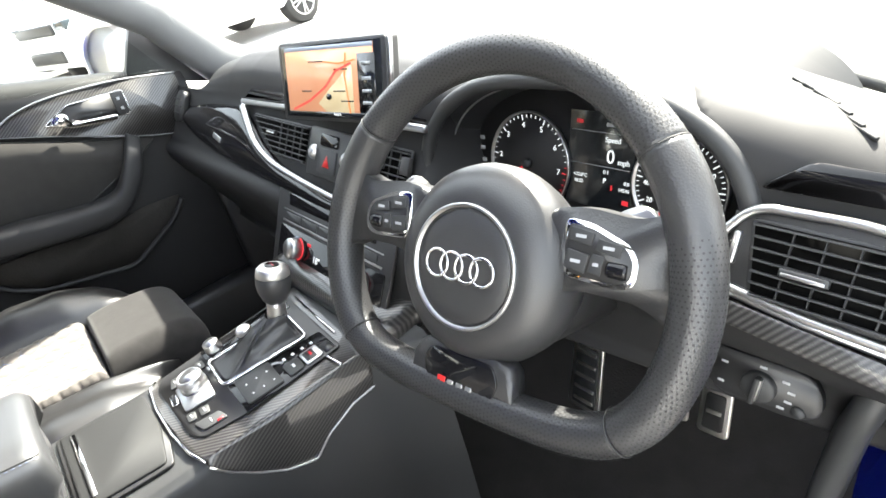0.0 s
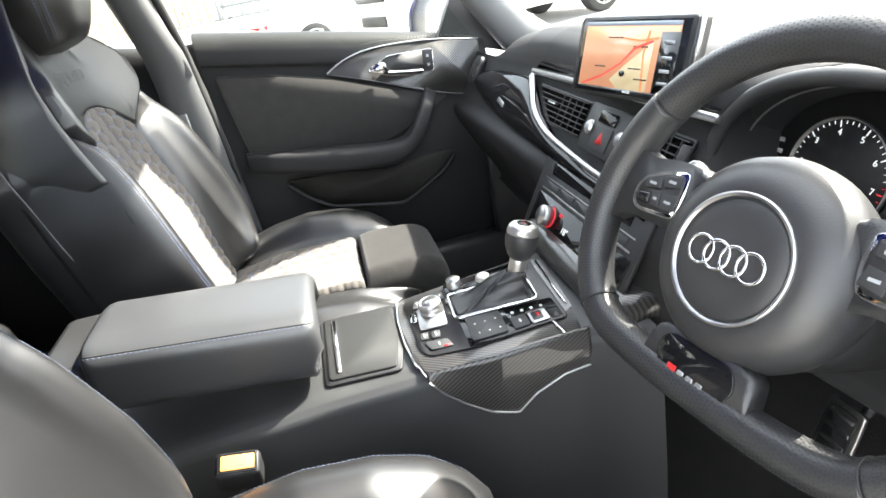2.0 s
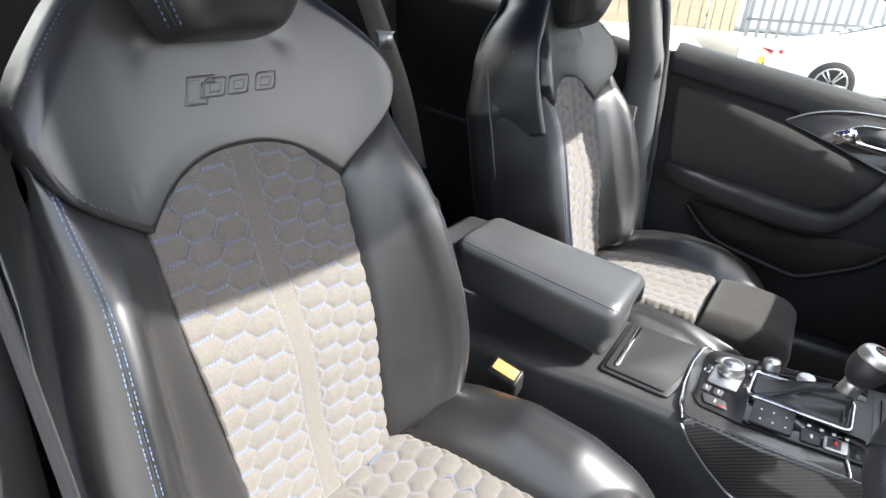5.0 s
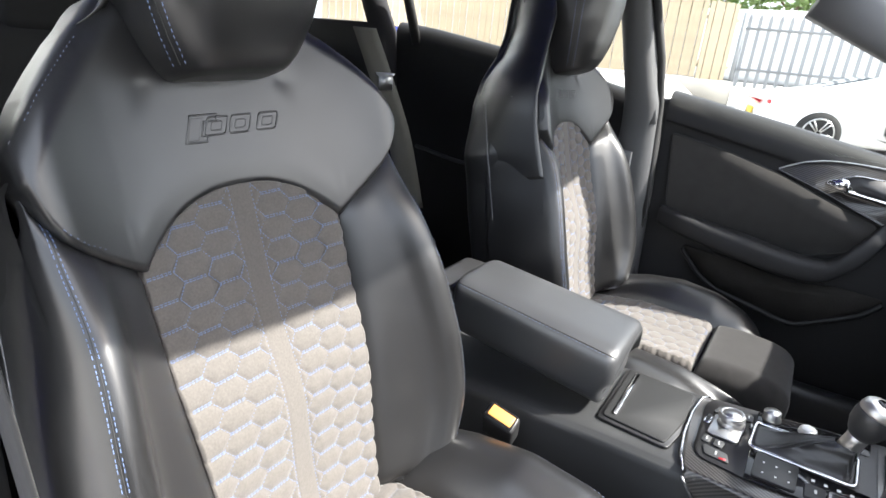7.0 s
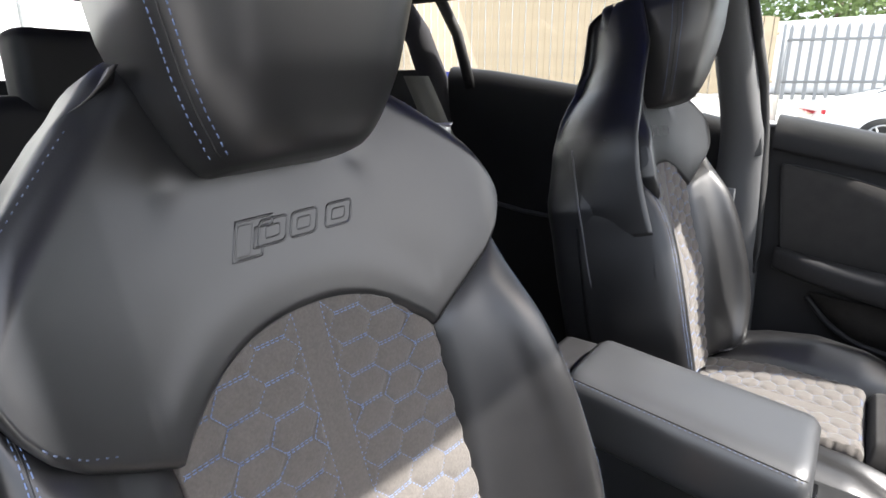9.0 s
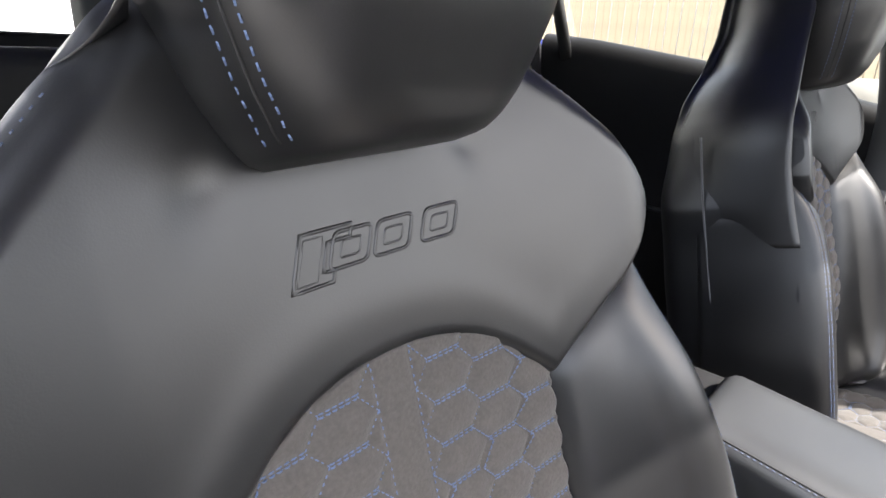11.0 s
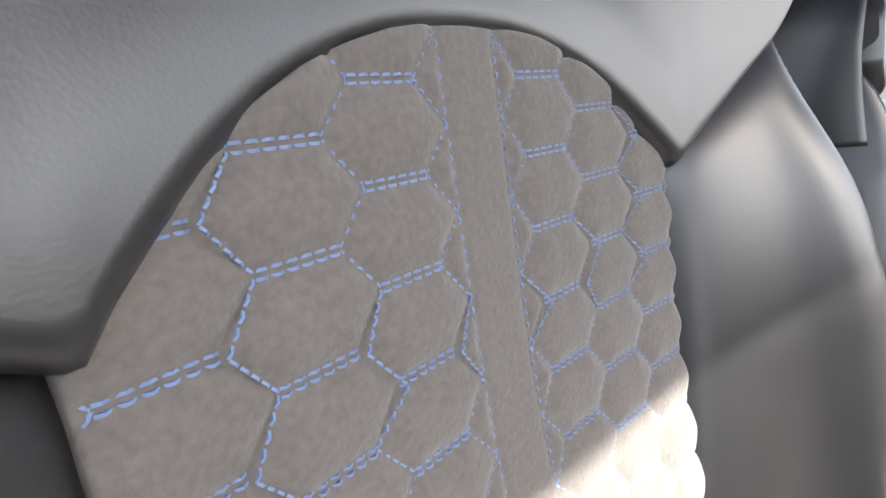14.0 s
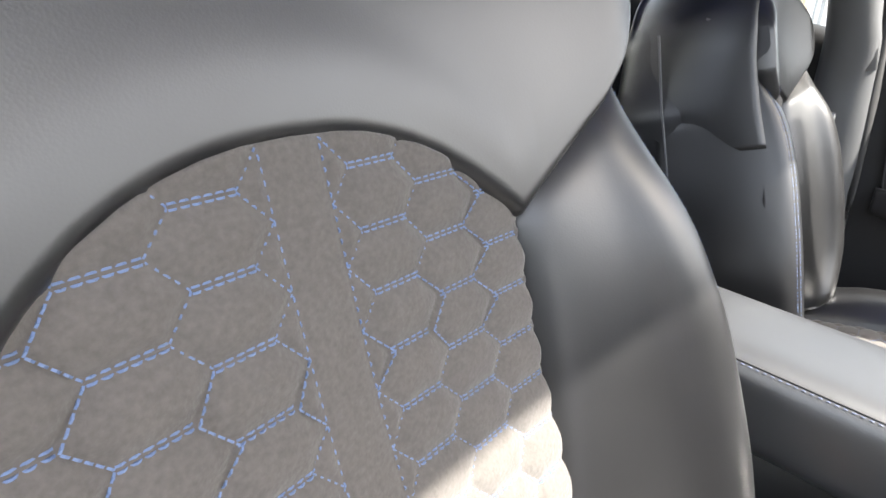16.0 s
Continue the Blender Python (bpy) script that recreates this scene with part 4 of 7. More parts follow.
def dash_body(u, v):
    x = -0.70 + 1.36 * u
    lowz = interp(x, [(-0.70, 0.56), (-0.25, 0.56), (-0.12, 0.62), (0.12, 0.62), (0.2, 0.64), (0.30, 0.68), (0.66, 0.705)])
    knee = interp(x, [(-0.70, 0.80), (-0.22, 0.78), (-0.12, 0.69), (0.14, 0.69), (0.22, 0.78), (0.66, 0.805)])
    mid = interp(x, [(-0.70, 0.715), (0.16, 0.715), (0.24, 0.780), (0.66, 0.795)])
    drop = dash_drop(x)
    yb = screen_base(x)
    prof = [(1.10, 0.45), (0.98, lowz - 0.02), (knee + 0.01, lowz), (knee, lowz + 0.03), (mid, 0.76), (interp(x, [(0.16, 0.738), (0.24, 0.765)]), 0.802), (0.765, 0.845), (0.79, 0.888), (0.797, 0.912), (0.803, 0.933), (0.814, 0.951), (0.838, 0.963), (0.872, 0.967), (min(0.96, (yb + 0.872) / 2), 0.955), (yb, 0.908), (yb + 0.09, 0.83)]
    p = spline([(a, b, 0) for a, b in prof], v)
    y, z = p.x, p.y + drop * min(1, max(0, (p.y - 0.90) / 0.05))
    inside = math.hypot((x - 0.345) / 0.187, (z - 0.878) / 0.110)
    if y < 0.93 and z > 0.80 and inside < 0.98:
        y += max(0.0, min(0.14, 0.945 - y)) * min(1, (0.98 - inside) / 0.24)
    return Vector((x, y, z))


bm = bmesh.new()
add_grid(bm, dash_body, 190, 150)
part("body", bm, DASH_SKIN, dash, "soft black dashboard shell")

# passenger side sweep
def gloss_sweep(u, v):
    x = -0.632 + 0.762 * u
    top = soft_interp(x, [(-0.632, 0.852), (-0.60, 0.866), (-0.50, 0.879), (-0.40, 0.886), (-0.335, 0.886), (-0.30, 0.872), (-0.245, 0.842), (-0.17, 0.822), (-0.02, 0.806), (0.13, 0.803)], 0.012)
    low = soft_interp(x, [(-0.632, 0.846), (-0.61, 0.831), (-0.53, 0.815), (-0.43, 0.804), (-0.32, 0.797), (-0.20, 0.794), (-0.05, 0.789), (0.13, 0.789)], 0.02)
    return fascia(x, low + (top - low) * v, 0.005 + 0.006 * math.sin(math.pi * v) ** 0.7)


part("gloss_sweep", sheet(gloss_sweep, 60, 12, (0, 0.010, -0.005)), GLOSS_BLACK, dash, "gloss black sweeping trim")
lay_f(dash, "dash_badge", [(-0.440, 0.829), (-0.403, 0.823), (-0.401, 0.831), (-0.438, 0.837)], SILVER, 0.0105, 0.0015, 0.0003, 0.001, "small silver badge")
arc = [(-0.325, 0.890), (-0.30, 0.868), (-0.262, 0.842), (-0.20, 0.824), (-0.12, 0.815), (0.0, 0.808), (0.13, 0.806)]
bm = bmesh.new()
line = [spline([(a, b, 0) for a, b in arc], t) for t in np.linspace(0, 1, 40)]
add_tube(bm, [fascia(p.x, p.y, 0.009) for p in line], [0.0085 * (1 - 0.72 * t) + 0.001 for t in np.linspace(0, 1, 40)], 8, False, 0.6, (0, -0.865, 0.5))
part("silver_sweep", bm, SILVER, dash, "satin silver sweep round the air vents")
lay_f(dash, "silver_rail", [(-0.330, 0.893), (0.170, 0.905), (0.170, 0.913), (-0.330, 0.901)], SILVER, 0.002, 0.010, 0.003, 0.003, "long silver rail")
lay_f(dash, "gloss_rail", [(-0.325, 0.902), (0.170, 0.915), (0.165, 0.930), (-0.30, 0.920)], GLOSS_BLACK, 0.0, 0.008, 0.003, 0.006, "gloss black rail above the vents")


def vent(parent, x0, x1, z0, z1, tab, skew=0.0, out=0.002):
    """An air vent: a sheet coloured as pocket shade, slats and a small bright tab."""
    v1 = lay_f(parent, "air_vent", [(x0, z1), (x0 + skew, z0), (x1, z0), (x1, z1)], PLASTIC_HARD, out, 0.003, 0.001, 0.004, "black slatted air vent")
    lay_f(v1, "dark_pocket", [(x0 + 0.003, z1 - 0.002), (x0 + skew + 0.003, z0 + 0.002), (x1 - 0.003, z0 + 0.002), (x1 - 0.003, z1 - 0.002)], POCKET_SHADE, out + 0.0032, 0.0006, 0, 0.003)
    n = 7
    for i in range(4):
        part("vane", box((x0 + skew + (x1 - x0 - skew) * (i + 1) / 5, fz((z0 + z1) / 2), out + 0.0045), (0.0012, (z1 - z0) / 0.865 - 0.008, 0.003), 0, FASCIA), PLASTIC_HARD, v1, smooth=False)
    for i in range(n):
        z = z0 + (z1 - z0) * (i + 0.5) / n
        s = skew * (1 - (i + 0.5) / n)
        part("slat", box(((x0 + s + x1) / 2, fz(z), out + 0.006), (x1 - x0 - s - 0.006, 0.0015, 0.0055), 0.0004, FASCIA), PLASTIC, v1, smooth=False)
    zt = z0 + (z1 - z0) * tab
    xm = (x0 + x1) / 2 - 0.01
    part("vent_tab", box((xm, fz(zt), out + 0.011), (0.030, 0.006, 0.006), 0.0015, FASCIA), PLASTIC, v1, "small vent tab")
    part("tab_line", box((xm, fz(zt) - 0.001, out + 0.0142), (0.026, 0.0025, 0.001), 0.0004, FASCIA), SILVER, v1, "bright line on the tab")
    return v1


vent(dash, -0.285, -0.090, 0.834, 0.884, 0.62, 0.085)
vent(dash, 0.055, 0.150, 0.826, 0.885, 0.6)
hazard = lay_f(dash, "switch_block", [(-0.082, 0.826), (0.040, 0.826), (0.040, 0.886), (-0.082, 0.886)], PLASTIC_HARD, 0.003, 0.006, 0.002, 0.004, "black switch block")
lay_f(hazard, "hazard_key", [(-0.050, 0.832), (-0.004, 0.832), (-0.004, 0.862), (-0.050, 0.862)], PLASTIC, 0.008, 0.003, 0.001, 0.003)
lay_f(hazard, "upper_key", [(-0.050, 0.865), (-0.004, 0.865), (-0.004, 0.880), (-0.050, 0.880)], GLOSS_BLACK, 0.008, 0.003, 0.001, 0.003)
lay_f(hazard, "hazard_triangle", [(-0.036, 0.840), (-0.018, 0.840), (-0.027, 0.855)], RED, 0.0112, 0.0005, 0, 0.001, "red warning triangle")
for x in (-0.066, 0.018):
    part("vent_wheel", lathe([(0.012, -0.005), (0.0125, 0.0), (0.012, 0.005)], 20, FASCIA @ Matrix.Translation((x, fz(0.855), 0.004)) @ pose(0, 0, 0, 0, 90, 0)), SILVER, hazard, "ribbed silver vent wheel")
part("small_key", box((0.145, fz(0.868), 0.008), (0.016, 0.022, 0.006), 0.001, FASCIA), PLASTIC_HARD, dash)

# centre stack below
stack = lay_f(dash, "radio_unit", [(-0.150, 0.672), (0.150, 0.672), (0.150, 0.800), (-0.160, 0.800)], PLASTIC_HARD, 0.0, 0.006, 0.002, 0.006, "dark radio and climate stack")
lay_f(stack, "disc_slot", [(-0.120, 0.776), (0.110, 0.776), (0.110, 0.792), (-0.125, 0.792)], GLOSS_BLACK, 0.005, 0.002, 0.0005, 0.002)
lay_f(stack, "bright_line", [(-0.135, 0.752), (0.130, 0.752), (0.130, 0.7545), (-0.136, 0.7545)], SILVER, 0.0055, 0.0015, 0.0004, 0.0008)
lay_f(stack, "bright_line", [(-0.135, 0.768), (0.130, 0.768), (0.130, 0.7695), (-0.136, 0.7695)], SILVER, 0.0055, 0.0015, 0.0004, 0.0008)
for i in range(5):
    lay_f(stack, "preset_key", [(-0.125 + i * 0.05, 0.756), (-0.082 + i * 0.05, 0.756), (-0.082 + i * 0.05, 0.766), (-0.126 + i * 0.05, 0.766)], PLASTIC, 0.0055, 0.002, 0.0006, 0.002)
climate = lay_f(stack, "climate_panel", [(-0.135, 0.690), (0.140, 0.690), (0.140, 0.748), (-0.137, 0.748)], GLOSS_BLACK, 0.005, 0.003, 0.001, 0.004, "gloss black climate panel")
for x in (-0.070, 0.094):
    at = FASCIA @ Matrix.Translation((x, fz(0.727), 0.008))
    ring = part("climate_dial", lathe([(0.0176, 0), (0.0176, 0.003), (0.0172, 0.0036), (0.0150, 0.0038)], 32, at), PLASTIC_HARD, climate, "black climate dial")
    part("lit_arc", tube([at @ Vector((0.0172 * math.cos(w), 0.0172 * math.sin(w), 0.0045)) for w in np.linspace(radians(-75), radians(75), 20)], 0.0012, 6), RED_GLOW, ring, "red lit arc")
    part("lit_arc", tube([at @ Vector((0.0172 * math.cos(w), 0.0172 * math.sin(w), 0.0045)) for w in np.linspace(radians(95), radians(150), 10)], 0.0010, 6), SCREEN_SKY, ring, "blue lit arc")
    part("dial_knob", lathe([(0.0163, 0.003), (0.0160, 0.018), (0.0140, 0.0205), (0.0005, 0.0205)], 32, at), SILVER, ring, "turned metal knob")
part("climate_reading", text_mesh("18°", 0.014, FASCIA @ Matrix.Translation((-0.020, fz(0.722), 0.0084))), WHITE_GLOW, climate, "white temperature reading")
for x, z in ((-0.035, 0.702), (0.0, 0.700), (0.03, 0.704), (-0.05, 0.735)):
    lay_f(climate, "lit_mark", [(x, z), (x + 0.010, z), (x + 0.010, z + 0.004), (x, z + 0.004)], RED_GLOW, 0.008, 0.0004, 0, 0.001)
part("console_throat", box((0.02, 0.70, 0.69), (0.30, 0.09, 0.05), 0.02), CARBON, dash, "carbon trim running up to the stack")

# passenger side vent and lower panel
lay_f(dash, "side_vent_ring", [(-0.665, 0.835), (-0.615, 0.835), (-0.610, 0.892), (-0.655, 0.892)], PLASTIC_HARD, 0.000, 0.014, 0.004, 0.02, "black side air vent")
for i in range(3):
    part("side_vent_slat", box((-0.637, fz(0.850 + 0.013 * i), 0.016), (0.036, 0.002, 0.004), 0.0005, FASCIA), PLASTIC, dash)

# navigation screen
NAV = basis((0.0075, 0.790, 0.9545), (0.22, 0.018, 0), (0, 0.24, 0.97)) @ Matrix.Scale(0.95, 4)
nav = thing("navigation_screen", "raised colour map screen in a black frame with silver edge", "screen", at=settle((0.008, 0.790, 0.9545), (-0.001, -0.010, 0.024), (0.0, -1.5, 2.0), (1.06, 1.0, 0.80)))
part("housing", prism(rounded([(-0.112, -0.064), (0.112, -0.064), (0.112, 0.064), (-0.112, 0.064)], 0.006), 0.020, NAV @ Matrix.Translation((0, 0, -0.014)), 0.002), PLASTIC_HARD, nav, "black screen frame")
part("edge_strip", tube([NAV @ Vector(p) for p in ((-0.112, 0.064, 0.000), (0.110, 0.064, 0.000), (0.113, 0.060, 0), (0.113, -0.05, 0))], 0.0030, 8), SILVER, nav, "satin silver edge")
part("glass_face", box((0, 0.001, 0.0065), (0.208, 0.118, 0.001), 0.0004, NAV), SCREEN_DARK, nav, "dark display glass")
MAP = NAV @ Matrix.Translation((0.0125, -0.0015, 0)) @ Matrix.Diagonal((1.24, 1.12, 1, 1))
disp = part("map_display", box((-0.012, 0.004, 0.0073), (0.150, 0.096, 0.0006), 0, MAP), SCREEN_LAND, nav, "lit orange map")


def flat_strip(pts, width, z, m):
    bm = bmesh.new()
    pts = [Vector((p[0], p[1])) for p in pts]
    vs = []
    for i, p in enumerate(pts):
        d = (pts[min(i + 1, len(pts) - 1)] - pts[max(i - 1, 0)]).normalized()
        nrm = Vector((-d.y, d.x)) * width / 2
        vs.append((bm.verts.new(m @ Vector((*(p + nrm), z))), bm.verts.new(m @ Vector((*(p - nrm), z)))))
    for a, c in zip(vs, vs[1:]):
        bm.faces.new((a[0], a[1], c[1], c[0]))
    return bm


part("map_region", prism([(-0.015, -0.043), (0.030, -0.043), (0.030, 0.030), (0.012, 0.010), (-0.010, -0.010), (-0.030, -0.030)], 0.0003, MAP @ Matrix.Translation((0, 0, 0.0077))), SCREEN_PALE, disp, "pale map area")
part("red_road", flat_strip([(-0.078, -0.040), (-0.045, -0.026), (-0.015, -0.006), (0.004, 0.016), (0.030, 0.026)], 0.0032, 0.0084, MAP), SCREEN_ROAD, disp, "red route on the map")
part("orange_road", flat_strip([(0.022, 0.040), (0.018, 0.010), (0.024, -0.043)], 0.0026, 0.0083, MAP), SCREEN_ROAD2, disp, "orange road on the map")
part("orange_road", flat_strip([(-0.020, 0.030), (0.010, 0.026), (0.036, 0.030)], 0.0020, 0.0083, MAP), SCREEN_ROAD2, disp, "orange road on the map")
for x, y, w in ((-0.030, 0.030, 0.026), (0.012, 0.018, 0.022), (0.008, -0.012, 0.020), (-0.05, -0.012, 0.018), (0.02, -0.026, 0.02)):
    part("place_name", box((x, y, 0.0082), (w, 0.0018, 0.0003), 0, MAP), SCREEN_DARK, disp, "small unreadable map name")
part("route_mark", lathe([(0.0045, 0), (0.0045, 0.0005)], 20, MAP @ Matrix.Translation((-0.010, -0.020, 0.0082))), SCREEN_DARK, disp)
part("top_bar", box((-0.012, 0.049, 0.0078), (0.150, 0.006, 0.0003), 0, MAP), SCREEN_SKY, disp, "pale blue status bar")
part("bottom_bar", box((-0.012, -0.045, 0.0079), (0.150, 0.006, 0.0003), 0, MAP), SCREEN_DARK, disp, "dark status bar")
part("clock", text_mesh("16:22", 0.0055, MAP @ Matrix.Translation((0.002, -0.045, 0.0084))), WHITE_GLOW, disp, "white clock digits")
part("side_menu", box((0.052, -0.002, 0.0079), (0.026, 0.080, 0.0003), 0, MAP), SCREEN_DARK, disp, "dark side menu")
for y in (0.025, 0.005, -0.012, -0.028):
    part("menu_mark", box((0.052, y, 0.0083), (0.014, 0.0045, 0.0003), 0, MAP), GREY_MARK, disp)

# instrument cluster
cluster = thing("instrument_cluster", "instrument cluster with two round dials and a lit display", "instruments", at=settle((0.370, 0.848, 0.903), (-0.008, 0.007, -0.007), (0.0, 0.0, -0.0), (1.000, 1.000, 1.000)))


def cowl(u, v):
    a = math.pi * (1.12 - 1.24 * u)
    w, hgt = 0.187 - 0.024 * v, 0.110 - 0.026 * v
    x = 0.345 + w * math.copysign(abs(math.cos(a)) ** 0.8, math.cos(a))
    z = 0.878 + hgt * math.copysign(abs(math.sin(a)) ** 0.85, math.sin(a))
    y = 0.786 + 0.27 * (z - 0.878) + 0.066 * v
    return Vector((x, y, z))


def hood(u, v):
    """Skin from the front edge of the cowl back into the dashboard top."""
    a = math.pi * (1.12 - 1.24 * u)
    p = cowl(u, 0)
    up = max(0.0, math.sin(a)) ** 0.5
    end_z = min(p.z, 0.975 + dash_drop(p.x))
    ease = v * v * (3 - 2 * v)
    swell = 0.006 * math.sin(min(1, v * 4) * math.pi / 2)
    return Vector((p.x + (swell * 0.5 + 0.002) * math.copysign(abs(math.cos(a)) ** 1.5, math.cos(a)), p.y - 0.008 + (1.01 - p.y) * v, p.z + swell * up * 0.8 + 0.002 + (end_z - p.z) * ease))


bm = bmesh.new()
add_grid(bm, cowl, 60, 8)
part("inner_cowl", bm, PLASTIC_HARD, cluster, "matt black cowl")
bm = bmesh.new()
add_grid(bm, hood, 60, 14)
part("hood", bm, DASH_SKIN, cluster, "soft black instrument hood")
part("hood_edge", tube([cowl(u, 0) + Vector((0, -0.004, 0.002)) for u in np.linspace(0, 1, 60)], 0.0085, 10), PLASTIC, cluster)
part("silver_line", tube([cowl(u, 0.42) + Vector((0, -0.002, 0)) for u in np.linspace(0.02, 0.98, 60)], 0.0012, 6), SILVER, cluster, "thin silver line")
DIALS = basis((0.340, 0.846, 0.890), (1, 0, 0), (0, 0.25, 0.97))
face = part("dial_face", prism(rounded([(-0.175, -0.068), (0.175, -0.068), (0.165, 0.05), (0.10, 0.092), (-0.10, 0.092), (-0.165, 0.05)], 0.03, 6), 0.004, DIALS @ Matrix.Translation((0, 0, -0.006)), 0), GAUGE, cluster, "black dial face")


def round_dial(x, y, names, first, last, radius, red_from, needle):
    at = DIALS @ Matrix.Translation((x, y, 0))
    d1 = part("round_dial", lathe([(radius, 0.0), (radius + 0.0006, 0.004), (radius + 0.0022, 0.004), (radius + 0.0026, 0.0)], 64, at), SILVER, cluster, "round dial with silver rim")
    part("dial_disc", lathe([(radius, 0.0003), (radius - 0.0005, 0.0012), (0.0005, 0.0012)], 48, at), GAUGE, d1)
    bm, bm2 = bmesh.new(), bmesh.new()
    steps = 40
    for i in range(steps + 1):
        a = radians(first + (last - first) * i / steps)
        long = i % 5 == 0
        add_box(bm2 if i / steps > red_from else bm, (0, radius - (0.0045 if long else 0.003), 0.0018), (0.0011 if long else 0.0007, 0.006 if long else 0.003, 0.0005), 0, at @ pose(0, 0, 0, 0, 0, math.degrees(a)))
    part("scale", bm, WHITE_GLOW, d1, "white scale marks", smooth=False)
    part("red_scale", bm2, RED_GLOW, d1, "red scale marks", smooth=False)
    for i, n in enumerate(names):
        a = radians(first + (last - first) * i / (len(names) - 1))
        part("figure", text_mesh(n, 0.0085 if len(n) < 2 else 0.0065, at @ Matrix.Translation((-math.sin(a) * (radius - 0.0125), math.cos(a) * (radius - 0.0125), 0.0018))), WHITE_GLOW, d1, smooth=False)
    part("needle", box((0, radius * 0.34, 0.005), (0.0024, radius * 0.86, 0.0012), 0.0004, at @ pose(0, 0, 0, 0, 0, needle)), RED_GLOW, d1, "red needle", smooth=False)
    part("needle_hub", lathe([(0.0055, 0.002), (0.005, 0.0075), (0.0005, 0.008)], 20, at), PLASTIC, d1)
    return d1


round_dial(-0.074, -0.008, ["0", "1", "2", "3", "4", "5", "6", "7", "8"], 155, -130, 0.0545, 0.83, 126)
round_dial(0.1015, -0.003, ["10", "20", "40", "60", "80", "100", "120", "140", "160", "180"], 152, -121, 0.0435, 2, 154)
centre = part("centre_display", box((0.0175, 0.008, 0.0), (0.076, 0.096, 0.002), 0.0005, DIALS), SCREEN_DARK, cluster, "dark centre display with white readings")


def reading(body, size, x, y, mat=WHITE_GLOW):
    part("reading", text_mesh(body, size, DIALS @ Matrix.Translation((x, y, 0.0016))), mat, centre, smooth=False)


reading("Speed", 0.0072, 0.0314, 0.0300)
reading("0", 0.0185, 0.0300, 0.0135)
reading("mph", 0.0075, 0.0450, 0.0100)
part("station_bar", box((0.036, 0.0445, 0.0016), (0.026, 0.0035, 0.0004), 0, DIALS), GREY_MARK, centre, "unreadable station name", smooth=False)
reading("150", 0.0055, -0.0085, 0.0450, RED_GLOW)
reading("0.1", 0.0055, 0.0262, -0.0018)
reading("+22.0°C", 0.0050, -0.0040, -0.0085)
reading("16:22", 0.0050, -0.0056, -0.0150)
reading("P", 0.0070, 0.0250, -0.0105)
reading("0.0", 0.0050, 0.0500, -0.0095)
reading("14545", 0.0050, 0.0475, -0.0165)
for y in (0.0035, 0.0365):
    part("display_line", box((0.0175, y, 0.0015), (0.07, 0.0006, 0.0004), 0, DIALS), GREY_MARK, centre)
part("warning_mark", box((0.0500, -0.0285, 0.0016), (0.007, 0.0045, 0.0005), 0.0002, DIALS), RED_GLOW, centre, "red warning mark")
part("warning_mark", box((0.0335, -0.0160, 0.0016), (0.002, 0.005, 0.0005), 0.0002, DIALS), RED_GLOW, centre, "red warning mark")
for k, (x, y) in enumerate(((-0.148, 0.012), (-0.147, 0.0), (-0.144, -0.014), (0.161, 0.004), (0.157, -0.014), (0.150, -0.028))):
    part("small_gauge_mark", box((x, y, 0.001), (0.007, 0.0045, 0.0006), 0.0002, DIALS), GREY_MARK, face)
bm = bmesh.new()
for i in range(7):
    a = radians(-20 - i * 9)
    add_box(bm, (0.10 + 0.062 * math.cos(a), -0.008 + 0.062 * math.sin(a), 0.001), (0.005, 0.0015, 0.0005), 0, DIALS @ Matrix.Translation((0, 0, 0)))
part("fuel_scale", bm, WHITE_GLOW, face, smooth=False)

# driver side vent, carbon strip, light switch
vent_r = vent(dash, 0.534, 0.640, 0.848, 0.896, 0.45, 0.01, 0.010)
frame_line = rounded([(0.533, 0.903), (0.512, 0.876), (0.515, 0.853), (0.58, 0.846), (0.640, 0.844), (0.652, 0.858), (0.650, 0.899), (0.60, 0.905)], 0.014, 6)
part("vent_frame", tube([fascia(x, z, 0.013) for x, z in frame_line], 0.0036, 8, True), SILVER, dash, "satin silver vent frame")
part("lower_rail", tube([fascia(x, z, 0.012) for x, z in ((0.490, 0.854), (0.515, 0.850), (0.58, 0.843), (0.652, 0.840))], 0.0030, 8), SILVER, dash, "satin silver rail under the vent")
lay_f(dash, "vent_plate", [(0.512, 0.852), (0.650, 0.846), (0.652, 0.903), (0.530, 0.904)], PLASTIC_HARD, 0.003, 0.0085, 0.002, 0.006)
part("vent_wheel", box((0.5285, fz(0.876), 0.0135), (0.005, 0.024, 0.006), 0.002, FASCIA), SILVER, dash, "ribbed vent wheel")
lay_f(dash, "carbon_strip", [(0.490, 0.833), (0.645, 0.822), (0.646, 0.836), (0.490, 0.847)], CARBON_FASCIA, 0.008, 0.010, 0.002, 0.003, "carbon weave strip")
lay_f(dash, "gloss_end", [(0.53, 0.914), (0.65, 0.915), (0.65, 0.932), (0.56, 0.934)], GLOSS_BLACK, 0.004, 0.006, 0.002, 0.006, "gloss black end trim")
LIGHTS = basis((0.553, 0.778, 0.752), (0.99, 0.0, 0.06), (0, 0.25, 0.97)) @ Matrix.Scale(0.78, 4)
lights = part("light_switch_panel", prism(rounded([(-0.056, 0.030), (0.044, 0.030), (0.058, 0.008), (0.056, -0.016), (0.03, -0.024), (-0.044, -0.024), (-0.056, 0.0)], 0.012, 4), 0.010, LIGHTS @ Matrix.Translation((0, 0, -0.004)), 0.003), PLASTIC_HARD, dash, "black light switch panel")
turn = part("light_knob", lathe([(0.0175, 0.004), (0.0170, 0.012), (0.015, 0.014), (0.0005, 0.014)], 32, LIGHTS), PLASTIC, lights, "round light switch")
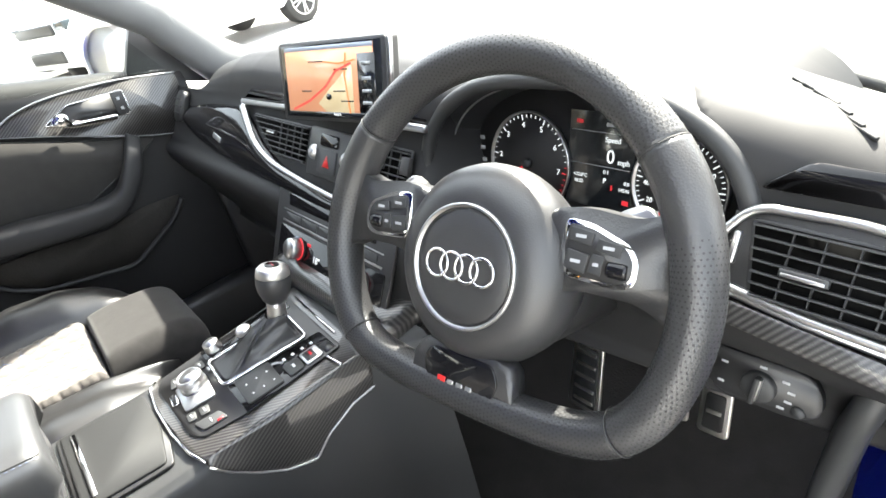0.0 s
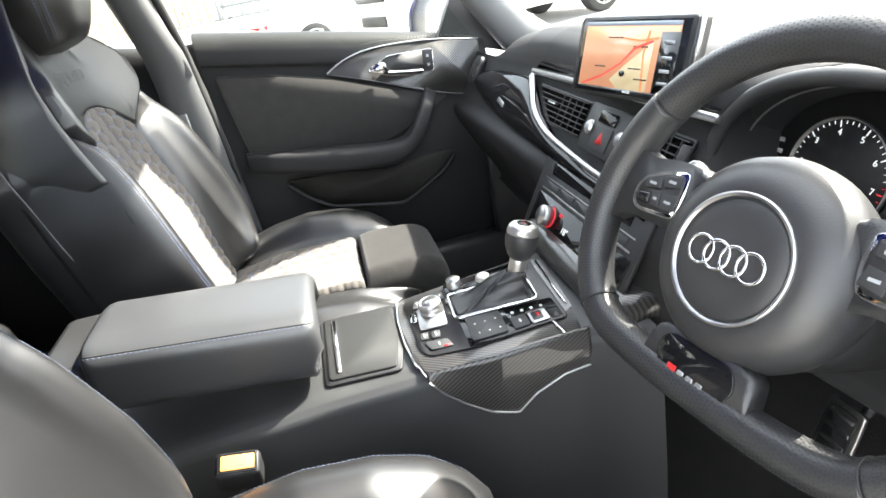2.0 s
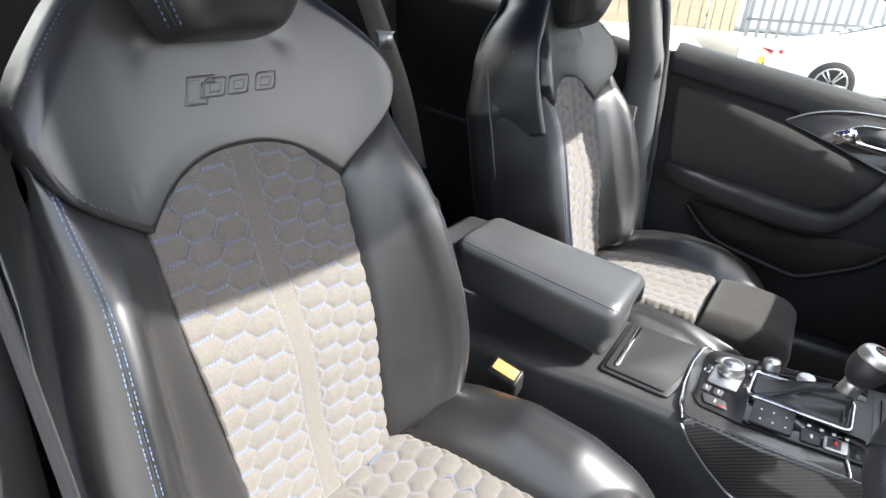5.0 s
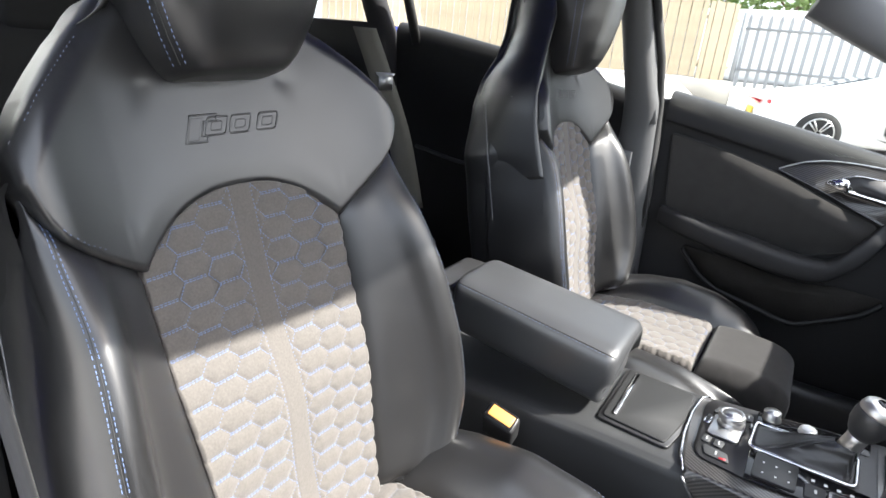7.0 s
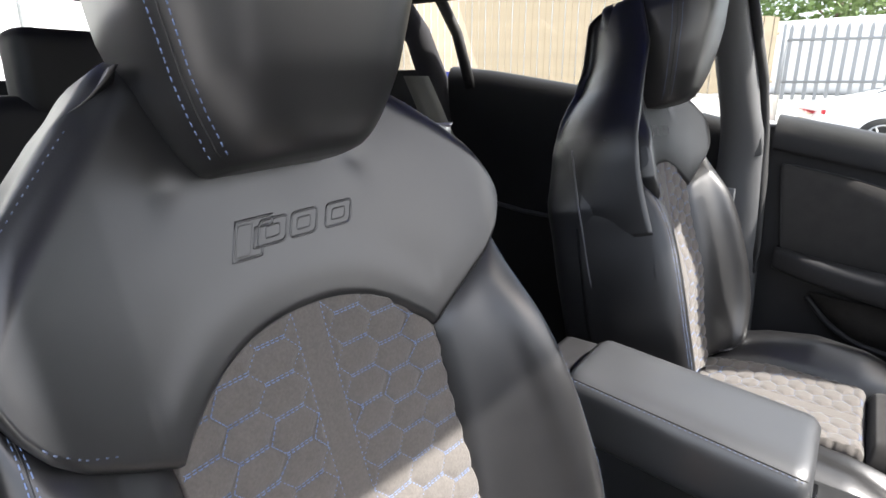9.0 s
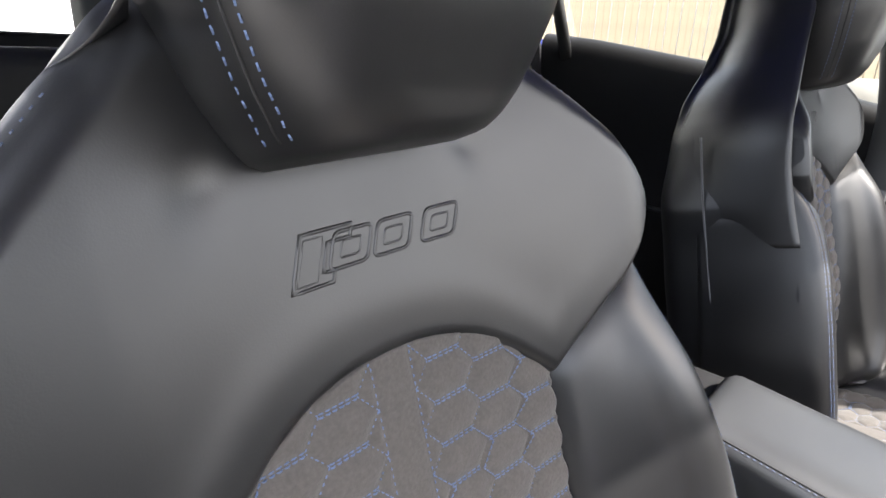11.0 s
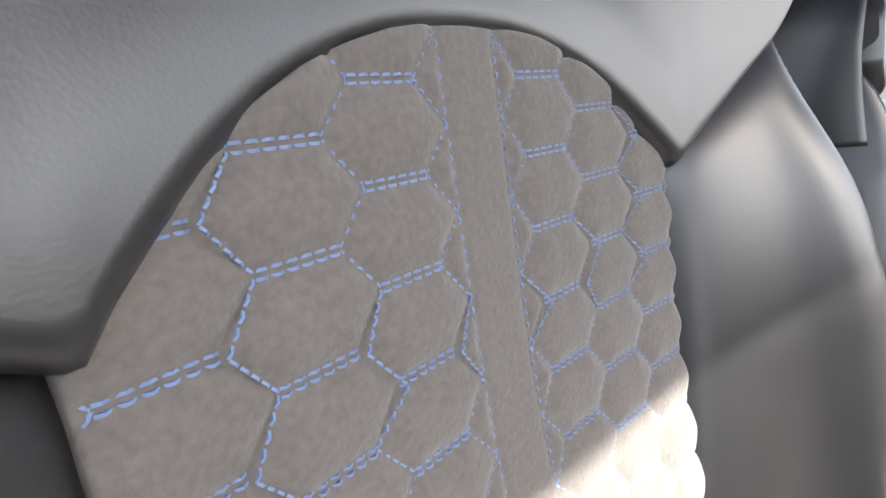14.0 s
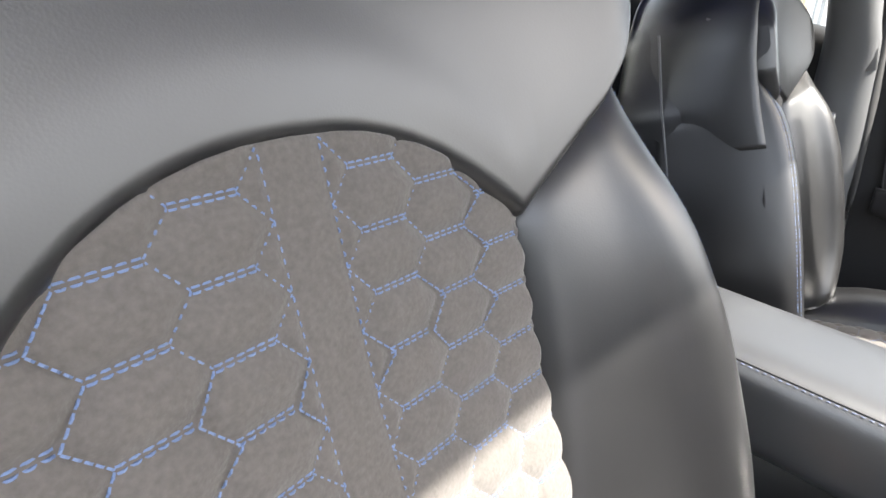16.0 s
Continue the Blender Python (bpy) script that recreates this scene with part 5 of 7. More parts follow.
part("knob_grip", box((0, 0, 0.017), (0.006, 0.032, 0.009), 0.002, LIGHTS @ pose(0, 0, 0, 0, 0, -8)), PLASTIC, turn)
part("knob_line", box((0.0034, 0.002, 0.017), (0.0014, 0.026, 0.007), 0.0004, LIGHTS @ pose(0, 0, 0, 0, 0, -8)), SILVER, turn, "bright line on the grip")
for x, y in ((-0.036, 0.014), (-0.038, -0.010), (0.002, 0.022), (0.024, 0.014), (0.030, 0.004), (0.028, -0.007), (0.022, -0.016)):
    part("switch_mark", box((x, y, 0.0064), (0.007, 0.0028, 0.0004), 0, LIGHTS), GREY_MARK, lights, smooth=False)
part("dimmer_wheel", lathe([(0.006, -0.002), (0.0065, 0), (0.006, 0.002)], 16, LIGHTS @ Matrix.Translation((0.038, -0.014, 0.007))), PLASTIC, lights)
part("lower_panel", prism(rounded([(0.618, 0.66), (0.66, 0.64), (0.668, 0.83), (0.642, 0.80), (0.632, 0.715)], 0.01), 0.03, Matrix(((1, 0, 0, 0), (0, 0, -1, 0.835), (0, 1, 0, 0), (0, 0, 0, 1))), 0.004), PLASTIC, dash)

# defroster slots at the driver's end
for i in range(6):
    x, y = 0.522 + 0.0105 * i, 0.884 - 0.0085 * i
    z = 0.0005 + interp(y, [(0.814, 0.951), (0.838, 0.963), (0.872, 0.967), (0.93, 0.958)]) + dash_drop(x)
    part("defroster_slot", box((0, 0, 0), (0.024, 0.0035, 0.003), 0.001, Matrix.Translation((x, y, z)) @ pose(0, 0, 0, 0, 10, -32)), RUBBER, dash)

# ---- steering wheel ----
RAKE = radians(28)
WHEEL = basis((0.374, 0.632, 0.904), (1, 0, 0), (0, math.sin(RAKE), math.cos(RAKE)))
wheel = thing("steering_wheel", "black perforated leather flat-bottomed steering wheel with silver ring on the hub", "steering wheel", at=settle((0.374, 0.610, 0.920), (0.006, 0.026, -0.016), (0.0, -0.4, 9.0), (1.02, 1.02, 1.02)))
RW = 0.1605


def rim_point(a):
    """Centre line of the rim; a from the top, clockwise. The bottom is flattened."""
    x, y = RW * math.sin(a), RW * math.cos(a)
    y = 0.5 * (y - 0.108 + math.sqrt((y + 0.108) ** 2 + 0.0016))
    return Vector((x, y, 0.0))


def rim_tube(a0, a1, n, r):
    bm = bmesh.new()
    pts = [rim_point(radians(a0 + (a1 - a0) * i / n)) for i in range(n + 1)]
    radii = []
    for i in range(n + 1):
        a = (a0 + (a1 - a0) * i / n) % 360
        grip = math.exp(-((a - 62) / 16) ** 2) + math.exp(-((a - 298) / 16) ** 2)
        radii.append(r * (1 + 0.06 * grip))
    add_tube(bm, pts, radii, 20, False, 1.15, (0, 0, 1))
    bm.transform(WHEEL)
    return bm


rim = part("rim", rim_tube(52, 128, 60, 0.0158), LEATHER_HOLES, wheel, "perforated black leather grip")
part("rim", rim_tube(232, 308, 60, 0.0158), LEATHER_HOLES, wheel, "perforated black leather grip")
part("rim", rim_tube(-52, 52, 80, 0.0154), LEATHER_HOLES, wheel, "perforated black leather upper rim")
part("rim", rim_tube(128, 232, 80, 0.0154), LEATHER_HOLES, wheel, "perforated black leather lower rim")
for a in (-52, 52, 128, 232):
    p, q = rim_point(radians(a - 0.5)), rim_point(radians(a + 0.5))
    bm = bmesh.new()
    d = (q - p).normalized()
    s = d.cross(Vector((0, 0, 1)))
    loop = [rim_point(radians(a)) + s * 0.0160 * math.cos(t) + Vector((0, 0, 0.0184)) * math.sin(t) for t in np.linspace(0, 2 * math.pi, 28, endpoint=False)]
    add_tube(bm, loop, 0.0008, 6, True, 1.0, d)
    bm.transform(WHEEL)
    part("rim_seam", bm, RUBBER, wheel)

# dimples that read as perforation
bm = bmesh.new()
for i in range(290):
    a = 2 * math.pi * i / 290
    p = rim_point(a)
    d = (rim_point(a + 0.01) - rim_point(a - 0.01)).normalized()
    s = d.cross(Vector((0, 0, 1)))
    for k in range(-8, 9):
        t = radians(90 + k * 11.5 + (5.75 if i % 2 else 0))
        r1, r2 = 0.0160, 0.0183
        n = (s * math.cos(t) + Vector((0, 0, 1)) * math.sin(t)).normalized()
        c = p + s * r1 * math.cos(t) + Vector((0, 0, r2 * math.sin(t)))
        e = n.cross(d)
        ring = [bm.verts.new(c + (d * math.cos(w) + e * math.sin(w)) * 0.00075 + n * 0.0003) for w in (0, 1.257, 2.513, 3.77, 5.027)]
        bm.faces.new(ring)
bm.transform(WHEEL)
part("perforation", bm, RUBBER, wheel, "rows of tiny holes", kind="stuff", smooth=False)

hub = part("hub_pad", lathe([(0.073, -0.034), (0.0775, -0.020), (0.0785, -0.008), (0.0760, 0.004), (0.070, 0.013), (0.062, 0.0195), (0.053, 0.0225), (0.0480, 0.0230)], 64, WHEEL @ Matrix.Translation((0, 0.004, 0))), LEATHER_WHEEL, wheel, "black leather hub pad")
part("hub_ring", lathe([(0.0480, 0.0215), (0.0478, 0.0255), (0.0455, 0.0260), (0.0448, 0.0225)], 64, WHEEL @ Matrix.Translation((0, 0.004, 0))), SILVER, hub, "silver ring")
part("hub_centre", lathe([(0.0452, 0.0215), (0.042, 0.0240), (0.03, 0.0254), (0.0005, 0.0262)], 64, WHEEL @ Matrix.Translation((0, 0.004, 0))), LEATHER_WHEEL, hub, "smooth black centre")
for i in range(4):
    loop = [WHEEL @ Vector((-0.0210 + 0.014 * i + 0.0104 * math.cos(a), 0.004 + 0.0104 * math.sin(a), 0.0274)) for a in np.linspace(0, 2 * math.pi, 36, endpoint=False)]
    part("hub_emblem_ring", tube(loop, 0.0013, 8, True, 1.0, WHEEL.to_3x3() @ Vector((0, 0, 1))), CHROME, hub, "chrome ring")
for side in (-1, 1):
    def flip(pts, side=side):
        pts = [(side * x, y) for x, y in pts]
        return pts if side > 0 else pts[::-1]

    spoke = [(0.055, 0.056), (0.085, 0.060), (0.118, 0.056), (0.150, 0.066), (0.156, 0.030), (0.155, -0.010), (0.128, 0.004), (0.085, 0.004), (0.055, -0.006)]
    sp = part("spoke", prism(rounded(flip(spoke), 0.010, 5), 0.020, WHEEL @ Matrix.Translation((0, 0, -0.014)), 0.006, 3), LEATHER_HOLES, wheel, "black leather spoke")
    keys = [(0.072, 0.052), (0.092, 0.050), (0.118, 0.040), (0.125, 0.030), (0.124, 0.014), (0.112, 0.010), (0.075, 0.012), (0.070, 0.030)]
    at = WHEEL @ Matrix.Translation((0, 0, 0.0045))
    part("key_bezel", prism(rounded(flip(keys), 0.005), 0.0035, at, 0.001), CHROME, sp, "bright metal key bezel")
    small = [(0.075, 0.0485), (0.092, 0.0468), (0.116, 0.0375), (0.1215, 0.029), (0.1208, 0.0172), (0.111, 0.0132), (0.078, 0.0150), (0.0735, 0.030)]
    block = part("key_block", prism(rounded(flip(small), 0.004), 0.003, at @ Matrix.Translation((0, 0, 0.0012)), 0.0008), PLASTIC_HARD, sp)
    for kx, ky, w, hgt in ((0.085, 0.041, 0.017, 0.009), (0.105, 0.036, 0.017, 0.008), (0.083, 0.024, 0.016, 0.013), (0.0975, 0.024, 0.009, 0.013)):
        key = part("key", box((side * kx, ky, 0.0045), (w, hgt, 0.002), 0.0007, at @ Matrix.Translation((side * kx, ky, 0)) @ pose(0, 0, 0, 0, 0, -8 * side) @ Matrix.Translation((-side * kx, -ky, 0))), PLASTIC, block)
        part("key_mark", box((side * kx, ky, 0.0057), (w * 0.45, 0.0022, 0.0003), 0, at), GREY_MARK, key, smooth=False)
    part("thumb_roller", lathe([(0.0055, -0.007), (0.0062, -0.005), (0.0062, 0.005), (0.0055, 0.007)], 20, at @ Matrix.Translation((side * 0.1115, 0.0225, 0.001)) @ pose(0, 0, 0, 0, 90, 0)), GLOSS_BLACK, block, "ribbed thumb roller")
    paddle = [(0.078, 0.040), (0.092, 0.058), (0.106, 0.064), (0.114, 0.062), (0.128, 0.042), (0.128, 0.012), (0.118, 0.004), (0.09, 0.010)]
    part("shift_paddle", prism(rounded(flip(paddle), 0.008), 0.006, WHEEL @ Matrix.Translation((0, 0, -0.036)), 0.002), SILVER, wheel, "satin metal shift paddle")
fork = [(-0.058, -0.106), (-0.050, -0.094), (-0.046, -0.062), (0.046, -0.062), (0.050, -0.094), (0.058, -0.106)]
low = part("lower_spoke", prism(rounded(fork, 0.012, 5), 0.018, WHEEL @ Matrix.Translation((0, 0, -0.006)), 0.006, 3), LEATHER_HOLES, wheel, "black leather lower spoke")
insert = [(-0.028, -0.101), (-0.037, -0.080), (-0.030, -0.066), (0.030, -0.066), (0.037, -0.080), (0.028, -0.101)]
plate = part("gloss_insert", prism(rounded(insert, 0.006), 0.004, WHEEL @ Matrix.Translation((0, 0, 0.0095)), 0.001), GLOSS_BLACK, low, "gloss black insert")
part("badge_block", box((-0.016, -0.092, 0.0140), (0.008, 0.008, 0.001), 0.0003, WHEEL), RED, plate, "red badge block")
for i, x in enumerate((-0.007, 0.002, 0.011)):
    part("badge_block", box((x, -0.092, 0.0140), (0.006, 0.006, 0.001), 0.0008, WHEEL), SILVER, plate, "silver badge block")
part("column_shroud", lathe([(0.056, -0.16), (0.062, -0.07), (0.060, -0.035), (0.04, -0.030)], 32, WHEEL @ Matrix.Translation((0, -0.01, 0))), PLASTIC_HARD, wheel, "black column shroud")
for side in (-1, 1):
    part("stalk", tube([WHEEL @ Vector(p) for p in ((side * 0.05, 0.030, -0.055), (side * 0.11, 0.034, -0.062), (side * 0.150, 0.032, -0.062))], [0.005, 0.006, 0.0075], 12), PLASTIC_HARD, wheel, "black column stalk")

# ---- pedals ----
def pedal(name, label, m, w, hgt, bars):
    ob = thing(name, label, "pedal", "foot pedals", at=m)
    part("plate", prism(rounded([(-w / 2, -hgt / 2), (w / 2, -hgt / 2), (w / 2 * 0.92, hgt / 2), (-w / 2 * 0.92, hgt / 2)], 0.006), 0.006, Matrix.Identity(4), 0.002), STEEL, ob, "brushed steel plate")
    part("rubber_pad", prism(rounded([(-w / 2 + 0.008, -hgt / 2 + 0.008), (w / 2 - 0.008, -hgt / 2 + 0.008), (w / 2 * 0.9 - 0.007, hgt / 2 - 0.008), (-w / 2 * 0.9 + 0.007, hgt / 2 - 0.008)], 0.004), 0.002, Matrix.Translation((0, 0, 0.006)), 0.0006), RUBBER, ob)
    for i in range(bars):
        part("steel_bar", box((0, -hgt / 2 + (i + 0.8) * hgt / (bars + 0.6), 0.0085), (w - 0.024, 0.006, 0.003), 0.001), STEEL, ob)
    part("arm", tube([(0, 0, -0.002), (0, 0.05, -0.03), (0, 0.16, -0.05)], 0.008, 8), PLASTIC_HARD, ob)
    return ob


pedal("foot_rest", "steel foot rest with rubber strips above the carpet", basis((0.204, 0.97, 0.425), (0.93, -0.1, 0.10), (0.0, 0.35, 0.94)), 0.066, 0.120, 5)
pedal("brake_pedal", "wide steel brake pedal with rubber strips", basis((0.318, 1.02, 0.415), (1, 0, 0.06), (0, 0.4, 0.92)), 0.078, 0.066, 3)
pedal("accelerator_pedal", "narrow steel accelerator pedal with rubber strips", basis((0.400, 1.01, 0.435), (1, 0.0, 0.1), (0, 0.45, 0.90)), 0.046, 0.070, 1)


# ---- passenger door ----
def door_frame(x=-0.70):
    """Local x runs forward, local y up, local z into the cabin."""
    return Matrix(((0, 0, 1, x), (1, 0, 0, 0), (0, 1, 0, 0), (0, 0, 0, 1)))


DOOR = door_frame()
door = thing("passenger_door", "closed passenger door with suede insert, carbon inlay and chrome handle", "car door", at=settle((-0.683, 0.466, 0.921), (-0.014, 0.002, 0.025), (-0.9, -0.0, -0.1), (1.000, 0.988, 1.002)))
SILL = [(-0.75, 1.205), (-0.53, 1.182), (-0.22, 1.135), (0.144, 1.057), (0.431, 1.011), (0.60, 0.980), (0.778, 0.945), (0.90, 0.925)]


def sill_z(y):
    return interp(y, SILL)


def door_skin(u, v):
    y = 0.150 + 0.66 * u
    zt = sill_z(y)
    prof = [(-0.055, zt + 0.004), (-0.02, zt + 0.003), (0.000, zt - 0.008), (0.012, zt - 0.030), (0.014, zt - 0.060), (0.004, zt - 0.085), (0.000, 0.80), (0.000, 0.60), (-0.01, 0.50), (-0.03, 0.38)]
    p = spline([(a, b, 0) for a, b in prof], v)
    return DOOR @ Vector((y, p.y, p.x - 0.007))


bm = bmesh.new()
add_grid(bm, door_skin, 40, 60)
part("skin", bm, DOOR_PLASTIC, door, "soft black door skin")
insert = [(0.172, 0.965), (0.30, 0.945), (0.43, 0.912), (0.55, 0.868), (0.70, 0.825), (0.64, 0.79), (0.50, 0.735), (0.20, 0.778)]
part("suede_insert", prism(rounded(insert, 0.015), 0.006, DOOR @ Matrix.Translation((0, 0, 0.000)), 0.002), DOOR_SUEDE, door, "dark grey suede insert")
part("insert_seam", tube([DOOR @ Vector((x, y, 0.006)) for x, y in rounded(insert, 0.015)], 0.0018, 6, True), RUBBER, door)


def rest_bar(u, v):
    pts = [(0.19, 0.765, 0.03), (0.26, 0.755, 0.055), (0.38, 0.738, 0.062), (0.50, 0.722, 0.060), (0.565, 0.728, 0.062), (0.605, 0.765, 0.06), (0.640, 0.820, 0.045), (0.655, 0.845, 0.02)]
    p = spline(pts, v)
    a = 2 * math.pi * u
    w = interp(v, [(0, 0.022), (0.3, 0.030), (0.55, 0.026), (0.8, 0.018), (1, 0.014)])
    d = interp(v, [(0, 0.03), (0.3, 0.055), (0.6, 0.045), (0.8, 0.020), (1, 0.018)])
    lean = interp(v, [(0, 0), (0.55, 0), (0.75, 1), (1, 1)])
    cx, cy = math.copysign(abs(math.cos(a)) ** 0.6, math.cos(a)), math.copysign(abs(math.sin(a)) ** 0.6, math.sin(a))
    return DOOR @ Vector((p.x - lean * cy * w * 0.8, p.y + cy * w * (1 - 0.4 * lean), p.z - d * 0.5 + cx * d * 0.6))


bm = bmesh.new()
rows = add_grid(bm, rest_bar, 28, 60, True)
bm.faces.new([r[0] for r in rows])
bm.faces.new([r[-1] for r in rows])
part("armrest_grip", bm, DOOR_PLASTIC, door, "padded black leather armrest curving up into the grip")
part("window_switch", box((0.45, 0.757, 0.045), (0.05, 0.006, 0.018), 0.002, DOOR @ pose(0, 0, 0, 0, 0, -5)), SILVER, door, "small bright window switch")
pocket = [(0.255, 0.700), (0.31, 0.640), (0.36, 0.610), (0.54, 0.575), (0.66, 0.640), (0.70, 0.685), (0.60, 0.690), (0.52, 0.672), (0.40, 0.690)]
part("pocket_hollow", prism(rounded(pocket, 0.02), 0.004, DOOR @ Matrix.Translation((0, 0, 0.0015)), 0), CARPET, door, "dark storage pocket")
part("pocket_rim", tube([DOOR @ Vector((x, y, 0.012)) for x, y in rounded(pocket[:6], 0.02)[3:-3]], 0.006, 8, False, 1.0), DOOR_PLASTIC, door, "rim of the storage pocket")
inlay = [(0.420, 0.926), (0.47, 0.950), (0.54, 0.962), (0.66, 0.958), (0.790, 0.938), (0.790, 0.815), (0.72, 0.824), (0.62, 0.855), (0.52, 0.893)]
part("carbon_inlay", prism(rounded(inlay, 0.008), 0.006, DOOR @ Matrix.Translation((0, 0, 0.010)), 0.0015), CARBON_SIDE, door, "carbon weave inlay")
top_line = [(0.420, 0.927), (0.47, 0.951), (0.54, 0.963), (0.66, 0.959), (0.79, 0.939)]
part("inlay_edge", tube([DOOR @ Vector((*spline([(a, b, 0) for a, b in top_line], t).to_2d(), 0.0165)) for t in np.linspace(0, 1, 30)], 0.0018, 6), SILVER, door, "thin bright edge")
low_line = [(0.420, 0.925), (0.52, 0.892), (0.62, 0.854), (0.72, 0.823), (0.79, 0.814)]
part("inlay_edge", tube([DOOR @ Vector((*spline([(a, b, 0) for a, b in low_line], t).to_2d(), 0.0165)) for t in np.linspace(0, 1, 30)], 0.0010, 6), PLASTIC_GREY, door, "thin bright edge")
recess = [(0.512, 0.915), (0.565, 0.940), (0.675, 0.938), (0.672, 0.888), (0.60, 0.900)]
part("handle_recess", prism(rounded(recess, 0.008), 0.002, DOOR @ Matrix.Translation((0, 0, 0.0155)), 0), PLASTIC_HARD, door)
part("recess_edge", tube([DOOR @ Vector((x, y, 0.0175)) for x, y in rounded(recess, 0.008)], 0.0016, 6, True), CHROME, door, "bright recess edge")
lever_pts = [(0.518, 0.914), (0.540, 0.930), (0.556, 0.929), (0.560, 0.912), (0.580, 0.905), (0.645, 0.897), (0.645, 0.888), (0.56, 0.899)]
part("door_handle", prism(rounded(lever_pts, 0.006), 0.012, DOOR @ Matrix.Translation((0, 0, 0.017)), 0.003), CHROME, door, "chrome inner door handle")
locks = part("lock_switch", prism(rounded([(0.647, 0.892), (0.670, 0.890), (0.672, 0.936), (0.649, 0.938)], 0.004), 0.006, DOOR @ Matrix.Translation((0, 0, 0.0165)), 0.0015), PLASTIC_HARD, door, "black lock switch")
for y in (0.904, 0.924):
    part("switch_mark", box((0.660, y, 0.0228), (0.006, 0.006, 0.0004), 0, DOOR), GREY_MARK, locks, smooth=False)

sail = [(0.700, 0.955), (0.80, 0.915), (0.99, 0.855), (0.975, 0.90), (0.875, 0.985), (0.775, 1.085), (0.745, 1.04)]
part("sail_panel", prism(rounded(sail, 0.01), 0.02, DOOR @ Matrix.Translation((0, 0, -0.03)), 0.003), PLASTIC, door, "dark mirror corner trim")

# ---- car shell ----
shell_body = thing("car_body", "blue estate car body with dark cabin lining and pillars", "car body")


def pillar(name, pts, r, mat, label="", flat=0.6):
    part(name, tube(pts, r, 14, False, flat, (1, 0, 0)), mat, shell_body, label)


# passenger side: front pillar, middle pillar, rear pillar, roof rail
pillar("front_pillar", [(-0.70, 0.98, 0.88), (-0.69, 0.88, 0.96), (-0.66, 0.78, 1.08), (-0.625, 0.60, 1.218), (-0.59, 0.42, 1.308)], [0.055, 0.050, 0.044, 0.052, 0.058], PLASTIC_GREY, "grey front pillar trim", 0.75)
pillar("roof_rail", [(-0.585, 0.45, 1.335), (-0.585, 0.1, 1.38), (-0.585, -0.4, 1.40), (-0.585, -1.2, 1.40), (-0.585, -1.95, 1.38)], 0.05, HEADLINER, "black roof rail")


def b_pillar(u, v):
    z = 0.40 + 0.98 * v
    yc = interp(z, [(0.4, 0.110), (0.80, 0.105), (0.98, 0.105), (1.06, 0.100), (1.38, 0.04)])
    w = interp(z, [(0.4, 0.070), (0.85, 0.058), (1.0, 0.045), (1.10, 0.038), (1.38, 0.034)])
    xc = interp(z, [(0.4, -0.705), (1.0, -0.705), (1.38, -0.60)])
    a = math.pi * u
    return Vector((xc + 0.045 * math.sin(a) ** 0.6, yc - w * math.cos(a), z))


bm = bmesh.new()
add_grid(bm, b_pillar, 20, 40)
part("middle_pillar", bm, PILLAR_TRIM, shell_body, "dark middle pillar trim")
part("pillar_cap", tube([(-0.672, 0.128, 1.010), (-0.655, 0.105, 1.16), (-0.615, 0.075, 1.30), (-0.595, 0.06, 1.36)], [0.018, 0.016, 0.014, 0.014], 10, False, 0.5, (1, 0, 0)), PLASTIC_GREY, shell_body, "pale grey pillar strip")
part("seal_backing", box((-0.742, 0.14, 0.72), (0.03, 0.10, 0.70), 0.008), RUBBER, shell_body, "black rubber behind the door seal")
part("door_seal", tube([(-0.684, 0.156, 0.40), (-0.684, 0.160, 0.62), (-0.684, 0.158, 0.80), (-0.688, 0.150, 0.97), (-0.69, 0.140, 1.06), (-0.665, 0.128, 1.16), (-0.60, 0.085, 1.36)], 0.010, 8), RUBBER, shell_body, "black rubber door seal")
part("belt_slot", box((-0.662, 0.085, 0.86), (0.010, 0.045, 0.16), 0.004), PLASTIC_GREY, shell_body)
pillar("rear_pillar", [(-0.69, -0.70, 1.00), (-0.68, -0.70, 1.16), (-0.66, -0.74, 1.28), (-0.60, -0.80, 1.39)], [0.055, 0.045, 0.04, 0.045], HEADLINER, "black rear pillar", 0.7)
pillar("quarter_bar", [(-0.695, -0.585, 1.14), (-0.67, -0.615, 1.28), (-0.61, -0.64, 1.38)], 0.016, RUBBER, "black window bar", 0.7)


def rear_door(u, v):
    y = 0.06 - 0.72 * u
    zt = sill_z(y)
    p = spline([(-0.05, zt + 0.003, 0), (-0.01, zt, 0), (0.008, zt - 0.03, 0), (0.008, zt - 0.09, 0), (0.0, 0.90, 0), (0.01, 0.70, 0), (-0.01, 0.40, 0)], v)
    return Vector((-0.70 + p.x, y, p.y))


bm = bmesh.new()
add_grid(bm, rear_door, 24, 30)
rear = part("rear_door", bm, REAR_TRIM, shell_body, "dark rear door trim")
part("rear_handle", box((-0.685, -0.18, 1.02), (0.012, 0.10, 0.03), 0.005), SILVER, rear, "bright rear door handle")
part("rear_armrest_line", tube([(-0.676, -0.05, 0.815), (-0.672, -0.2, 0.815), (-0.672, -0.4, 0.825), (-0.676, -0.55, 0.845)], 0.006, 6), PLASTIC, rear)


# roof and headliner
def roof(u, v):
    x = -0.66 + 1.32 * u
    y = 0.44 - 2.44 * v
    return Vector((x, y + (0.04 - 0.225 * x * x) * (v < 0.02), 1.335 + 0.07 * math.sin(min(1, v * 3.3) * math.pi / 2) + 0.03 * (1 - (x / 0.66) ** 2)))


